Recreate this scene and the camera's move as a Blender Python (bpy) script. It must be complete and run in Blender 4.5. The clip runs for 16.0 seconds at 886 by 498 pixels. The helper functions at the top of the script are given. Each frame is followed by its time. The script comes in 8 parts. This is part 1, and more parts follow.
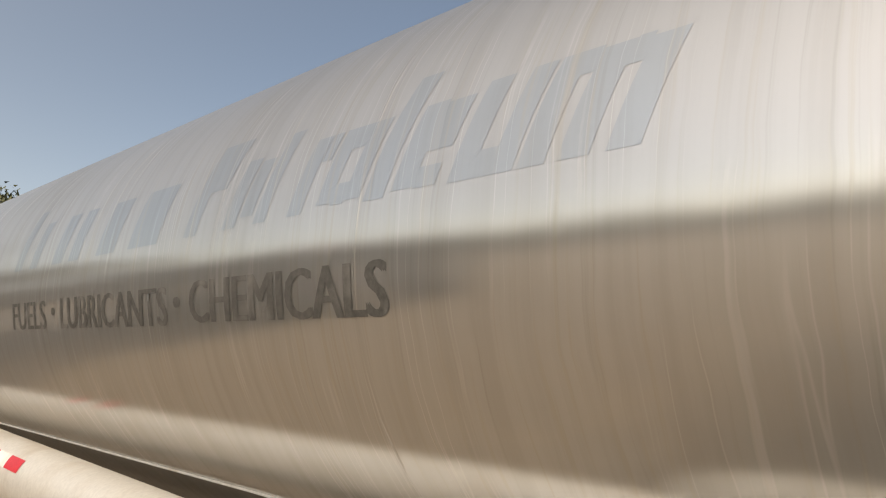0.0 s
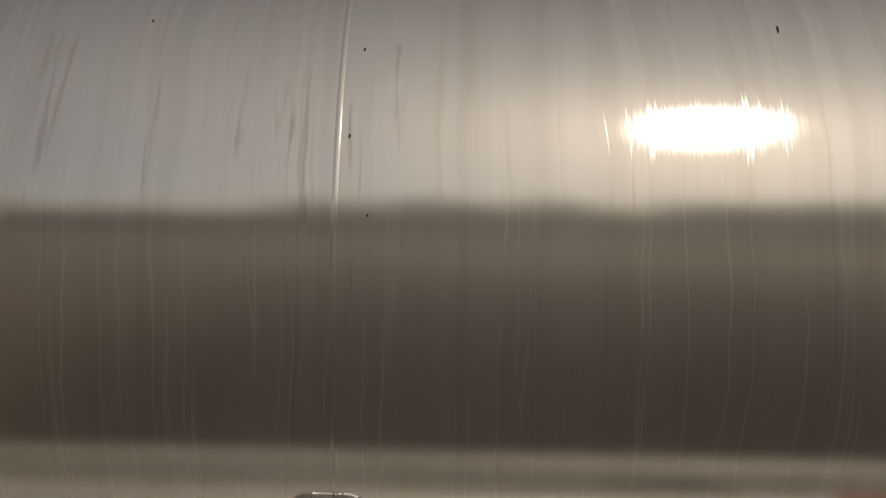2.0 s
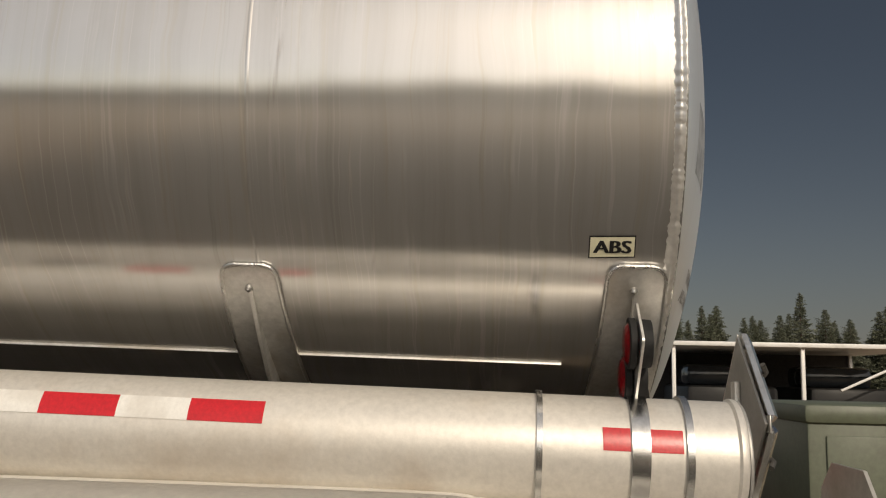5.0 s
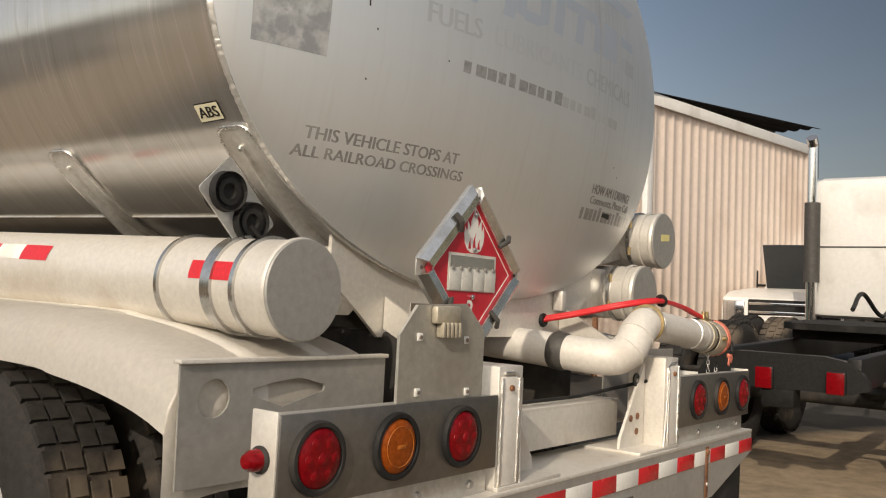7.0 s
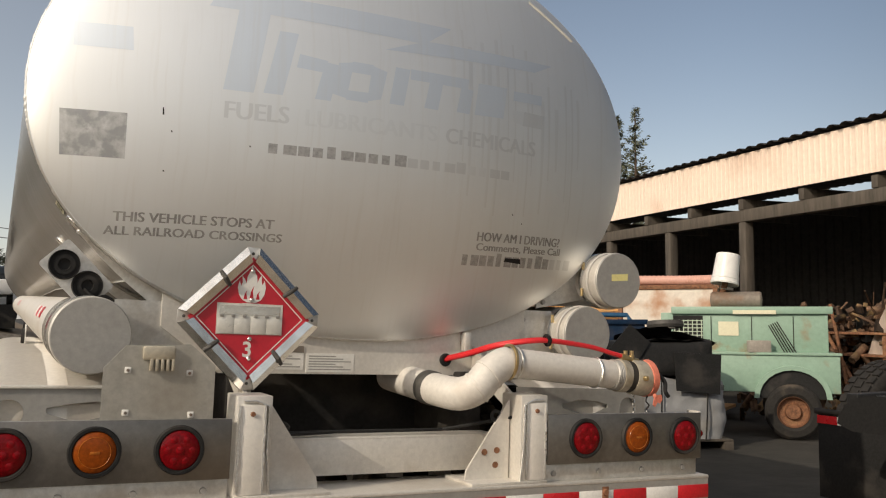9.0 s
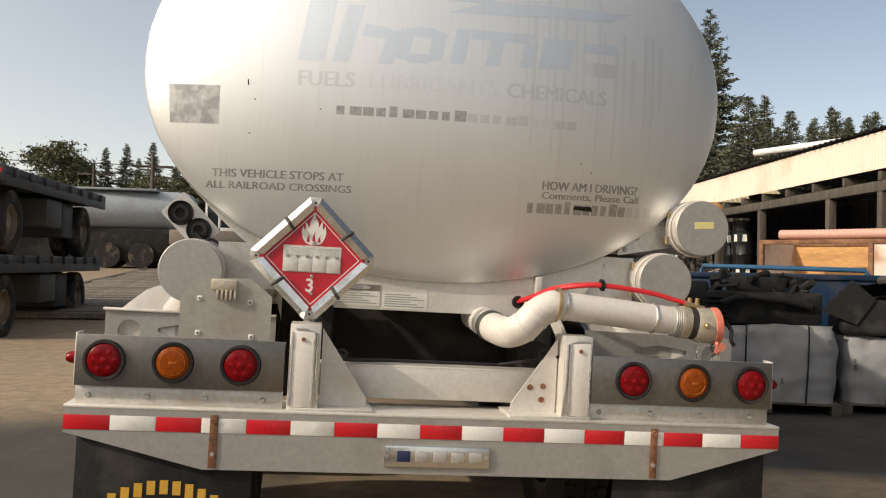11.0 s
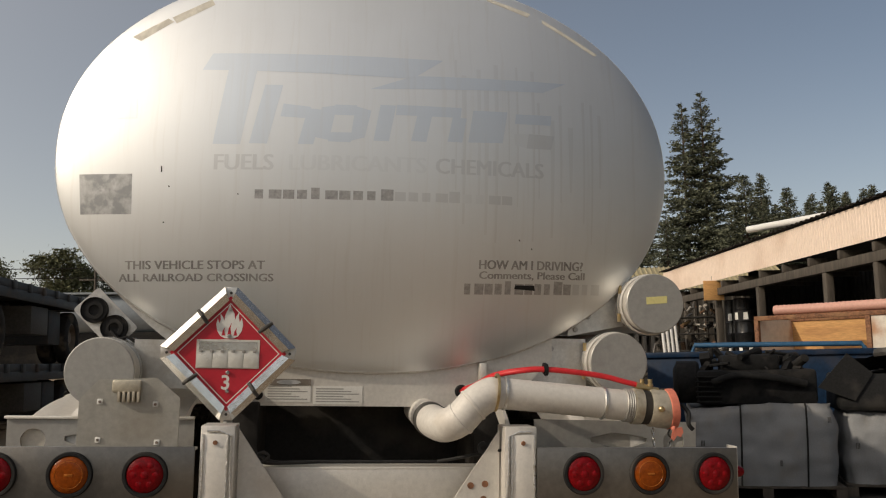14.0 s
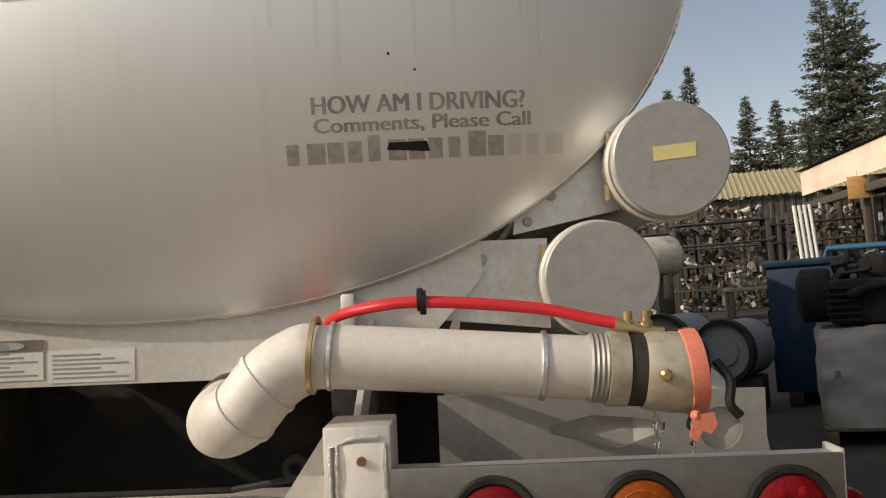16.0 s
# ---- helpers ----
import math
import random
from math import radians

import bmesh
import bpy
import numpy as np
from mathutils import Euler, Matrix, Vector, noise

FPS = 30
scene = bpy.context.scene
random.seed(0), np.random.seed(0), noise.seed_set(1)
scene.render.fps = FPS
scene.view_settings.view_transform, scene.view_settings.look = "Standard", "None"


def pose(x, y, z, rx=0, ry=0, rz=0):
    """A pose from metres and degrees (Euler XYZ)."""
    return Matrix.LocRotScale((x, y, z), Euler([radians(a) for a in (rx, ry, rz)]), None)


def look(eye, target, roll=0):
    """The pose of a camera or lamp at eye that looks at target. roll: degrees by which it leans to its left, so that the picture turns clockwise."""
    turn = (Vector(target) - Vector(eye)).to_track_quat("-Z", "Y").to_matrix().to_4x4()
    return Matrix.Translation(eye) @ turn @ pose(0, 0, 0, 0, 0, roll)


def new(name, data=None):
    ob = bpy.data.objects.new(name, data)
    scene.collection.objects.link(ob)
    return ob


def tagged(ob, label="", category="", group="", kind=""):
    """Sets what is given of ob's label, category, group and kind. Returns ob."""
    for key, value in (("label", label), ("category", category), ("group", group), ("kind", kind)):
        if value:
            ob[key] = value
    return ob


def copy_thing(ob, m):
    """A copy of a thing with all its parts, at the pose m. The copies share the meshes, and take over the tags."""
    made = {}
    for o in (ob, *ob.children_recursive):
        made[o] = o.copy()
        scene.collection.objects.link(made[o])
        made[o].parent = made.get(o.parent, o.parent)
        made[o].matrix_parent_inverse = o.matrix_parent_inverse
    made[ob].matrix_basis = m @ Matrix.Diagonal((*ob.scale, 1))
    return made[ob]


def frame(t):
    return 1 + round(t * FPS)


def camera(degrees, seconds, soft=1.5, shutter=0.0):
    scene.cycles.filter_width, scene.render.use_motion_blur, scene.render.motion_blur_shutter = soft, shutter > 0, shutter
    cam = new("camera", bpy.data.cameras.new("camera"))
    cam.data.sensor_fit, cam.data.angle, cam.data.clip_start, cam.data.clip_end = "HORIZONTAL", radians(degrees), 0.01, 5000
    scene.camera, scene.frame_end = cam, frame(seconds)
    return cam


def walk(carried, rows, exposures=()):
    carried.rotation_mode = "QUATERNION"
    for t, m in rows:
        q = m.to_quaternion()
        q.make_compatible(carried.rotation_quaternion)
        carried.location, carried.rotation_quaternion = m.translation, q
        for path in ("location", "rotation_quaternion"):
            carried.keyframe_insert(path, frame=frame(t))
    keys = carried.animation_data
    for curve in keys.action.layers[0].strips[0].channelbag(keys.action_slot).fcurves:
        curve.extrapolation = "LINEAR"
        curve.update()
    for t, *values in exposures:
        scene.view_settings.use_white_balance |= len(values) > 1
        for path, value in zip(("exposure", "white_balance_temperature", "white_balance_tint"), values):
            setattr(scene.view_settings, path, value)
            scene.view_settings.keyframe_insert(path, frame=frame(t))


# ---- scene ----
cam = camera(53.6, 16.0, soft=1.15)
PATH = [
    (0, (-1.930, 2.268, 1.718), (-0.683, 3.780, 2.116), 6.8),
    (0.5, (-1.906, 2.245, 1.717), (-0.302, 3.343, 2.189), 5.6),
    (1, (-1.776, 2.149, 1.744), (-0.061, 2.998, 2.326), 4.4),
    (1.5, (-1.913, 2.181, 1.688), (-0.028, 2.373, 2.328), 2.2),
    (2, (-2.181, 2.032, 1.617), (-0.265, 2.049, 2.190), 0.9),
    (2.5, (-2.412, 1.902, 1.615), (-0.464, 1.908, 2.068), 1.1),
    (3, (-2.664, 1.794, 1.600), (-0.719, 1.783, 2.065), 1.3),
    (3.5, (-2.827, 1.622, 1.576), (-0.884, 1.538, 2.043), 2.6),
    (4, (-2.983, 1.223, 1.479), (-1.041, 1.192, 1.958), 2.9),
    (4.5, (-2.870, 0.857, 1.461), (-0.901, 0.871, 1.812), 2.9),
    (5, (-2.783, 0.439, 1.412), (-0.809, 0.573, 1.700), 1.3),
    (5.2, (-2.802, 0.220, 1.370), (-0.828, 0.438, 1.605), 0.3),
    (7.3, (-2.145, -1.801, 1.299), (-0.695, -0.427, 1.389), 1.1),
    (7.5, (-2.02, -1.971, 1.331), (-0.662, -0.508, 1.451), 0.2),
    (8, (-1.783, -2.401, 1.315), (-0.629, -0.779, 1.508), -2.0),
    (8.2, (-1.671, -2.55, 1.322), (-0.579, -0.888, 1.533), -1.9),
    (8.5, (-1.495, -2.693, 1.285), (-0.445, -1.001, 1.467), -0.8),
    (9, (-1.166, -2.98, 1.318), (-0.267, -1.2, 1.473), 0.2),
    (9.5, (-0.887, -3.293, 1.311), (-0.354, -1.37, 1.444), -0.1),
    (9.7, (-0.802, -3.32, 1.278), (-0.352, -1.373, 1.371), -0.0),
    (11.8, (-0.355, -3.583, 1.33), (-0.107, -1.599, 1.369), 1.7),
    (12, (-0.358, -3.597, 1.355), (-0.123, -1.62, 1.552), 1.6),
    (12.5, (-0.363, -3.602, 1.399), (-0.139, -1.66, 1.825), 1.3),
    (13, (-0.349, -3.593, 1.402), (-0.119, -1.665, 1.883), 0.8),
    (13.5, (-0.27, -3.579, 1.352), (-0.022, -1.63, 1.728), -0.4),
    (14, (-0.114, -3.292, 1.277), (0.15, -1.325, 1.526), -1.2),
    (14.5, (0.086, -2.951, 1.275), (0.324, -0.977, 1.494), -2.9),
    (15, (0.363, -2.552, 1.271), (0.475, -0.564, 1.453), -3.2),
    (15.5, (0.488, -2.102, 1.242), (0.506, -0.109, 1.407), -3.6),
    (16, (0.726, -1.742, 1.247), (0.684, 0.255, 1.345), -4.4),
]
EXPOSURES = [(0.0, 0.0), (0.5, -0.12), (1.0, -0.38), (1.5, -1.08), (2.0, -1.65), (2.5, -1.66), (3.0, -1.36), (3.5, -1.24), (4.0, -1.05), (4.5, -0.82), (5.2, -0.55), (7.3, -0.03), (8.0, -0.06), (9.0, -0.18), (9.7, -0.18), (11.8, 0.28), (12.1, 0.22), (12.5, -0.20), (13.0, -0.46), (15.0, -0.55), (15.5, -0.55), (16.0, -0.12)]
walk(cam, [(t, look(eye, target, roll)) for t, eye, target, roll in PATH], EXPOSURES)

# ---- sky and sun ----
SUN_AZ, SUN_EL = -108.7, 30.0
world = bpy.data.worlds.new("sky")
scene.world = world
world.use_nodes = True
wn = world.node_tree
sky = wn.nodes.new("ShaderNodeTexSky")
sky.sky_type = "NISHITA"
sky.sun_disc = False
sky.sun_elevation = radians(SUN_EL)
sky.sun_rotation = radians(SUN_AZ)
sky.altitude = 400
sky.air_density = 1.0
sky.dust_density = 2.5
sky.ozone_density = 1.0
wn.nodes["Background"].inputs["Strength"].default_value = 0.10
sun_dir = Vector((math.sin(radians(SUN_AZ)) * math.cos(radians(SUN_EL)),
                  math.cos(radians(SUN_AZ)) * math.cos(radians(SUN_EL)), math.sin(radians(SUN_EL))))
# smoke in the air: the sky brightens broadly towards the sun's side
wtc = wn.nodes.new("ShaderNodeTexCoord")
dot = wn.nodes.new("ShaderNodeVectorMath")
dot.operation = "DOT_PRODUCT"
dot.inputs[1].default_value = sun_dir
wn.links.new(wtc.outputs["Generated"], dot.inputs[0])
half = wn.nodes.new("ShaderNodeMath")
half.operation = "MULTIPLY_ADD"
half.inputs[1].default_value, half.inputs[2].default_value = 0.5, 0.5
wn.links.new(dot.outputs["Value"], half.inputs[0])
power = wn.nodes.new("ShaderNodeMath")
power.operation = "POWER"
power.inputs[1].default_value = 2.3
wn.links.new(half.outputs[0], power.inputs[0])
smoke = wn.nodes.new("ShaderNodeVectorMath")
smoke.operation = "SCALE"
smoke.inputs[0].default_value = (8.7, 7.6, 6.1)
wn.links.new(power.outputs[0], smoke.inputs["Scale"])
both = wn.nodes.new("ShaderNodeVectorMath")
both.operation = "ADD"
haze = wn.nodes.new("ShaderNodeVectorMath")
haze.operation = "MULTIPLY"
haze.inputs[1].default_value = (1.10, 1.05, 0.99)
wn.links.new(sky.outputs["Color"], haze.inputs[0])
wn.links.new(haze.outputs["Vector"], both.inputs[0])
wn.links.new(smoke.outputs["Vector"], both.inputs[1])
# thin haze that lifts the sky low down, away from the sun
apart = wn.nodes.new("ShaderNodeSeparateXYZ")
wn.links.new(wtc.outputs["Generated"], apart.inputs[0])
low = wn.nodes.new("ShaderNodeMapRange")
low.inputs["From Min"].default_value, low.inputs["From Max"].default_value = 0.0, 1.0
low.inputs["To Min"].default_value, low.inputs["To Max"].default_value = 1.0, 0.0
wn.links.new(apart.outputs["Z"], low.inputs["Value"])
lowp = wn.nodes.new("ShaderNodeMath")
lowp.operation = "POWER"
lowp.inputs[1].default_value = 5.6
wn.links.new(low.outputs["Result"], lowp.inputs[0])
away = wn.nodes.new("ShaderNodeMath")
away.operation = "MULTIPLY_ADD"
away.inputs[1].default_value, away.inputs[2].default_value = -0.85, 1.0
wn.links.new(half.outputs[0], away.inputs[0])
veil = wn.nodes.new("ShaderNodeMath")
veil.operation = "MULTIPLY"
wn.links.new(lowp.outputs[0], veil.inputs[0])
wn.links.new(away.outputs[0], veil.inputs[1])
lift = wn.nodes.new("ShaderNodeVectorMath")
lift.operation = "SCALE"
lift.inputs[0].default_value = (6.3, 5.8, 5.5)
wn.links.new(veil.outputs[0], lift.inputs["Scale"])
total = wn.nodes.new("ShaderNodeVectorMath")
total.operation = "ADD"
wn.links.new(both.outputs["Vector"], total.inputs[0])
wn.links.new(lift.outputs["Vector"], total.inputs[1])
# the sky is dimmed towards the east, fitted to the camera's side view
east = wn.nodes.new("ShaderNodeVectorMath")
east.operation = "DOT_PRODUCT"
east.inputs[1].default_value = (math.sin(radians(108)), math.cos(radians(108)), 0.0)
wn.links.new(wtc.outputs["Generated"], east.inputs[0])
clear = wn.nodes.new("ShaderNodeMapRange")
clear.interpolation_type = "SMOOTHSTEP"
clear.inputs["From Min"].default_value, clear.inputs["From Max"].default_value = 0.40, 0.95
clear.inputs["To Min"].default_value, clear.inputs["To Max"].default_value = 1.0, 0.29
wn.links.new(east.outputs["Value"], clear.inputs["Value"])
deep = wn.nodes.new("ShaderNodeVectorMath")
deep.operation = "SCALE"
wn.links.new(total.outputs["Vector"], deep.inputs[0])
wn.links.new(clear.outputs["Result"], deep.inputs["Scale"])
wn.links.new(deep.outputs["Vector"], wn.nodes["Background"].inputs["Color"])
lamp = bpy.data.lights.new("sun", "SUN")
lamp.energy = 3.0
lamp.angle = radians(0.6)
lamp.color = (1.0, 0.87, 0.70)
sun = new("sun", lamp)
sun.matrix_world = look(sun_dir * 60, (0, 0, 0))


# ---- materials ----
def mat(name, base, rough=0.5, metal=0.0, grain=30.0, vary=0.12, bump=0.02, stretch=(1, 1, 1), stain=None,
        stain_scale=2.0, stain_amount=0.5, rough_vary=0.12, spread=0.0, coord="Object", stain_cut=(0.5, 0.7)):
    """A worn surface: grain and large patches in colour and gloss, stains of their own colour, fine relief."""
    m = bpy.data.materials.new(name)
    m.use_nodes = True
    t = m.node_tree
    n, l = t.nodes, t.links
    b = n["Principled BSDF"]
    tc = n.new("ShaderNodeTexCoord")
    mp = n.new("ShaderNodeMapping")
    mp.inputs["Scale"].default_value = stretch
    l.new(tc.outputs[coord], mp.inputs["Vector"])
    fine = n.new("ShaderNodeTexNoise")
    fine.inputs["Scale"].default_value = grain
    fine.inputs["Detail"].default_value = 5
    fine.inputs["Roughness"].default_value = 0.65
    l.new(mp.outputs["Vector"], fine.inputs["Vector"])
    big = n.new("ShaderNodeTexNoise")
    big.inputs["Scale"].default_value = stain_scale
    big.inputs["Detail"].default_value = 6
    l.new(mp.outputs["Vector"], big.inputs["Vector"])
    ramp = n.new("ShaderNodeValToRGB")
    lo = [max(0.0, c * (1 - vary * 1.6)) for c in base]
    hi = [min(1.0, c * (1 + vary)) for c in base]
    ramp.color_ramp.elements[0].position, ramp.color_ramp.elements[1].position = 0.3, 0.7
    ramp.color_ramp.elements[0].color, ramp.color_ramp.elements[1].color = (*lo, 1), (*hi, 1)
    l.new(fine.outputs["Fac"], ramp.inputs["Fac"])
    colour = ramp.outputs["Color"]
    if spread:
        info = n.new("ShaderNodeObjectInfo")
        geo = n.new("ShaderNodeNewGeometry")
        add = n.new("ShaderNodeMath")
        add.operation = "ADD"
        l.new(info.outputs["Random"], add.inputs[0])
        l.new(geo.outputs["Random Per Island"], add.inputs[1])
        fr = n.new("ShaderNodeMath")
        fr.operation = "FRACT"
        l.new(add.outputs[0], fr.inputs[0])
        hs = n.new("ShaderNodeHueSaturation")
        rng = n.new("ShaderNodeMapRange")
        rng.inputs["To Min"].default_value, rng.inputs["To Max"].default_value = 1 - spread, 1 + spread
        l.new(fr.outputs[0], rng.inputs["Value"])
        l.new(rng.outputs["Result"], hs.inputs["Value"])
        l.new(colour, hs.inputs["Color"])
        colour = hs.outputs["Color"]
    if stain is not None:
        cut = n.new("ShaderNodeMapRange")
        cut.interpolation_type = "SMOOTHSTEP"
        cut.inputs["From Min"].default_value, cut.inputs["From Max"].default_value = stain_cut
        cut.inputs["To Max"].default_value = stain_amount
        l.new(big.outputs["Fac"], cut.inputs["Value"])
        mix = n.new("ShaderNodeMix")
        mix.data_type = "RGBA"
        l.new(cut.outputs["Result"], mix.inputs["Factor"])
        l.new(colour, mix.inputs["A"])
        mix.inputs["B"].default_value = (*stain, 1)
        colour = mix.outputs["Result"]
    l.new(colour, b.inputs["Base Color"])
    rr = n.new("ShaderNodeMapRange")
    rr.inputs["To Min"].default_value = max(0.02, rough - rough_vary)
    rr.inputs["To Max"].default_value = min(1.0, rough + rough_vary)
    l.new(big.outputs["Fac"], rr.inputs["Value"])
    l.new(rr.outputs["Result"], b.inputs["Roughness"])
    b.inputs["Metallic"].default_value = metal
    if bump:
        bp = n.new("ShaderNodeBump")
        bp.inputs["Strength"].default_value = 0.5
        bp.inputs["Distance"].default_value = bump
        l.new(fine.outputs["Fac"], bp.inputs["Height"])
        l.new(bp.outputs["Normal"], b.inputs["Normal"])
    return m


def tank_metal(name, rough, streak, dirt, tone=1.0, relief=0.0003, brushed=0.0, tint=(1, 1, 1), runs_amount=0.5, wave=0.006, gloss_range=0.05, film=0.0, film_rough=0.42, drips=0.0, dust=0.55, bare_max=1.0):
    """Weathered bare aluminium: long run-down streaks, dust and fine mill lines."""
    m = bpy.data.materials.new(name)
    m.use_nodes = True
    t = m.node_tree
    n, l = t.nodes, t.links
    b = n["Principled BSDF"]
    tc = n.new("ShaderNodeTexCoord")

    # runs wander a little on their way down
    sway = n.new("ShaderNodeTexNoise")
    sway.inputs["Scale"].default_value = 5.0
    l.new(tc.outputs["Object"], sway.inputs["Vector"])
    wander = n.new("ShaderNodeVectorMath")
    wander.operation = "MULTIPLY_ADD"
    wander.inputs[1].default_value = (0.03, 0.03, 0.0)
    l.new(sway.outputs["Color"], wander.inputs[0])
    l.new(tc.outputs["Object"], wander.inputs[2])

    def noise_at(scale, stretch, detail=4.0, rough_n=0.6):
        mp = n.new("ShaderNodeMapping")
        mp.inputs["Scale"].default_value = stretch
        l.new(wander.outputs["Vector"], mp.inputs["Vector"])
        tx = n.new("ShaderNodeTexNoise")
        tx.inputs["Scale"].default_value = scale
        tx.inputs["Detail"].default_value = detail
        tx.inputs["Roughness"].default_value = rough_n
        l.new(mp.outputs["Vector"], tx.inputs["Vector"])
        return tx.outputs["Fac"]

    def span(value, a, b_, c, d):
        r = n.new("ShaderNodeMapRange")
        r.interpolation_type = "SMOOTHSTEP"
        for key, v in (("From Min", a), ("From Max", b_), ("To Min", c), ("To Max", d)):
            r.inputs[key].default_value = v
        l.new(value, r.inputs["Value"])
        return r.outputs["Result"]

    def mixed(fac, a, col):
        x = n.new("ShaderNodeMix")
        x.data_type = "RGBA"
        l.new(fac, x.inputs["Factor"])
        if isinstance(a, tuple):
            x.inputs["A"].default_value = (*a, 1)
        else:
            l.new(a, x.inputs["A"])
        x.inputs["B"].default_value = (*col, 1)
        return x.outputs["Result"]

    runs = noise_at(1.0, (streak[0], streak[1], streak[2]), 5)
    thin = noise_at(1.0, (streak[0] * 3.2, streak[1] * 3.2, streak[2] * 1.6), 3)
    dusty = noise_at(1.0, (streak[0] * 3.4, streak[1] * 3.4, streak[2] * 2.6), 3)
    patch = noise_at(1.3, (1, 1, 1), 6)
    fine = noise_at(1.0, (streak[0] * 14, streak[1] * 14, streak[2] * 4), 2)
    pale = tuple(min(0.95, tone * c * k) for c, k in zip((0.72, 0.71, 0.69), tint))
    dull = tuple(tone * c * k for c, k in zip((0.50, 0.47, 0.43), tint))
    base = mixed(span(runs, 0.42, 0.68, 0, runs_amount), pale, dull)
    base = mixed(span(dusty, 0.54, 0.70, 0, dust), base, (0.62, 0.58, 0.51))
    base = mixed(span(thin, 0.24, 0.40, runs_amount * 0.8, 0), base, (0.30, 0.27, 0.23))
    base = mixed(span(patch, 0.45, 0.75, 0, dirt), base, (0.47, 0.43, 0.37))
    # narrow dried runs of dust that fade in and out on their way down
    line = n.new("ShaderNodeMath")
    line.operation = "SUBTRACT"
    line.inputs[1].default_value = 0.5
    l.new(noise_at(1.0, (streak[0] * 1.1, streak[1] * 1.1, streak[2] * 0.7), 2, 0.5), line.inputs[0])
    edge = n.new("ShaderNodeMath")
    edge.operation = "ABSOLUTE"
    l.new(line.outputs[0], edge.inputs[0])
    cover = n.new("ShaderNodeMath")
    cover.operation = "MULTIPLY"
    l.new(span(edge.outputs[0], 0.0, 0.024, drips, 0), cover.inputs[0])
    l.new(span(noise_at(2.6, (1, 1, 1.0), 3), 0.40, 0.62, 0, 1), cover.inputs[1])
    base = mixed(cover.outputs[0], base, (0.50, 0.46, 0.40))
    l.new(base, b.inputs["Base Color"])
    add = n.new("ShaderNodeMath")
    add.operation = "ADD"
    l.new(span(fine, 0.3, 0.7, rough - gloss_range, rough + gloss_range), add.inputs[0])
    l.new(span(dusty, 0.54, 0.75, 0, 0.145 * dust), add.inputs[1])
    l.new(add.outputs[0], b.inputs["Roughness"])
    bare = n.new("ShaderNodeMath")
    bare.operation = "SUBTRACT"
    l.new(span(dusty, 0.54, 0.72, bare_max, bare_max - 0.33 * dust), bare.inputs[0])
    l.new(cover.outputs[0], bare.inputs[1])
    bare.use_clamp = True
    metal = bare.outputs[0]
    l.new(metal, b.inputs["Metallic"])
    bp = n.new("ShaderNodeBump")
    bp.inputs["Strength"].default_value = 0.35
    bp.inputs["Distance"].default_value = relief
    l.new(fine, bp.inputs["Height"])
    bp2 = n.new("ShaderNodeBump")
    bp2.inputs["Strength"].default_value = 0.25
    bp2.inputs["Distance"].default_value = wave
    l.new(noise_at(2.2, (1, 1, 1), 2), bp2.inputs["Height"])
    l.new(bp.outputs["Normal"], bp2.inputs["Normal"])
    l.new(bp2.outputs["Normal"], b.inputs["Normal"])
    if film:
        # bright mill finish, brushed round the barrel, under a thin dusty film that scatters part of it widely
        gloss = n.new("ShaderNodeBsdfAnisotropic")
        gloss.distribution = "BECKMANN"
        l.new(base, gloss.inputs["Color"])
        l.new(add.outputs[0], gloss.inputs["Roughness"])
        gloss.inputs["Anisotropy"].default_value = brushed
        gloss.inputs["Rotation"].default_value = 0.25
        tg = n.new("ShaderNodeTangent")
        tg.direction_type = "RADIAL"
        tg.axis = "Y"
        l.new(tg.outputs["Tangent"], gloss.inputs["Tangent"])
        l.new(bp2.outputs["Normal"], gloss.inputs["Normal"])
        b.inputs["Roughness"].default_value = film_rough
        l.remove(b.inputs["Roughness"].links[0])
        share = n.new("ShaderNodeMath")
        share.operation = "MULTIPLY_ADD"
        share.use_clamp = True
        l.new(cover.outputs[0], share.inputs[0])
        share.inputs[1].default_value, share.inputs[2].default_value = 1.2, film
        mx = n.new("ShaderNodeMixShader")
        l.new(share.outputs[0], mx.inputs["Fac"])
        l.new(gloss.outputs["BSDF"], mx.inputs[1])
        l.new(b.outputs["BSDF"], mx.inputs[2])
        l.new(mx.outputs["Shader"], n["Material Output"].inputs["Surface"])
    return m


M_SHELL = tank_metal("shell_aluminium", 0.158, (0.9, 22.0, 0.5), 0.28, 0.96, 0.00002, 0.10, runs_amount=0.24, wave=0.0020, gloss_range=0.008, film=0.34, film_rough=0.62, drips=0.07)
M_HEAD = tank_metal("head_aluminium", 0.475, (13.0, 1.0, 0.6), 0.10, 1.20, 0.00003, tint=(0.965, 1.0, 1.03), runs_amount=0.05, wave=0.003, gloss_range=0.015, dust=0.10, bare_max=0.85)
M_ALU = mat("dull_aluminium", (0.66, 0.65, 0.62), 0.42, 0.75, 60, 0.10, 0.001, stain=(0.40, 0.35, 0.28), stain_scale=6, stain_amount=0.55, stain_cut=(0.47, 0.68))
M_FRAME = mat("frame_aluminium", (0.68, 0.65, 0.595), 0.48, 0.42, 70, 0.06, 0.0008, stain=(0.46, 0.38, 0.29), stain_scale=4.5, stain_amount=0.42, stain_cut=(0.50, 0.74))
M_FENDER = mat("fender_aluminium", (0.80, 0.765, 0.70), 0.42, 0.15, 60, 0.05, 0.0008, stain=(0.50, 0.42, 0.32), stain_scale=2.2, stain_amount=0.4, stain_cut=(0.50, 0.75))
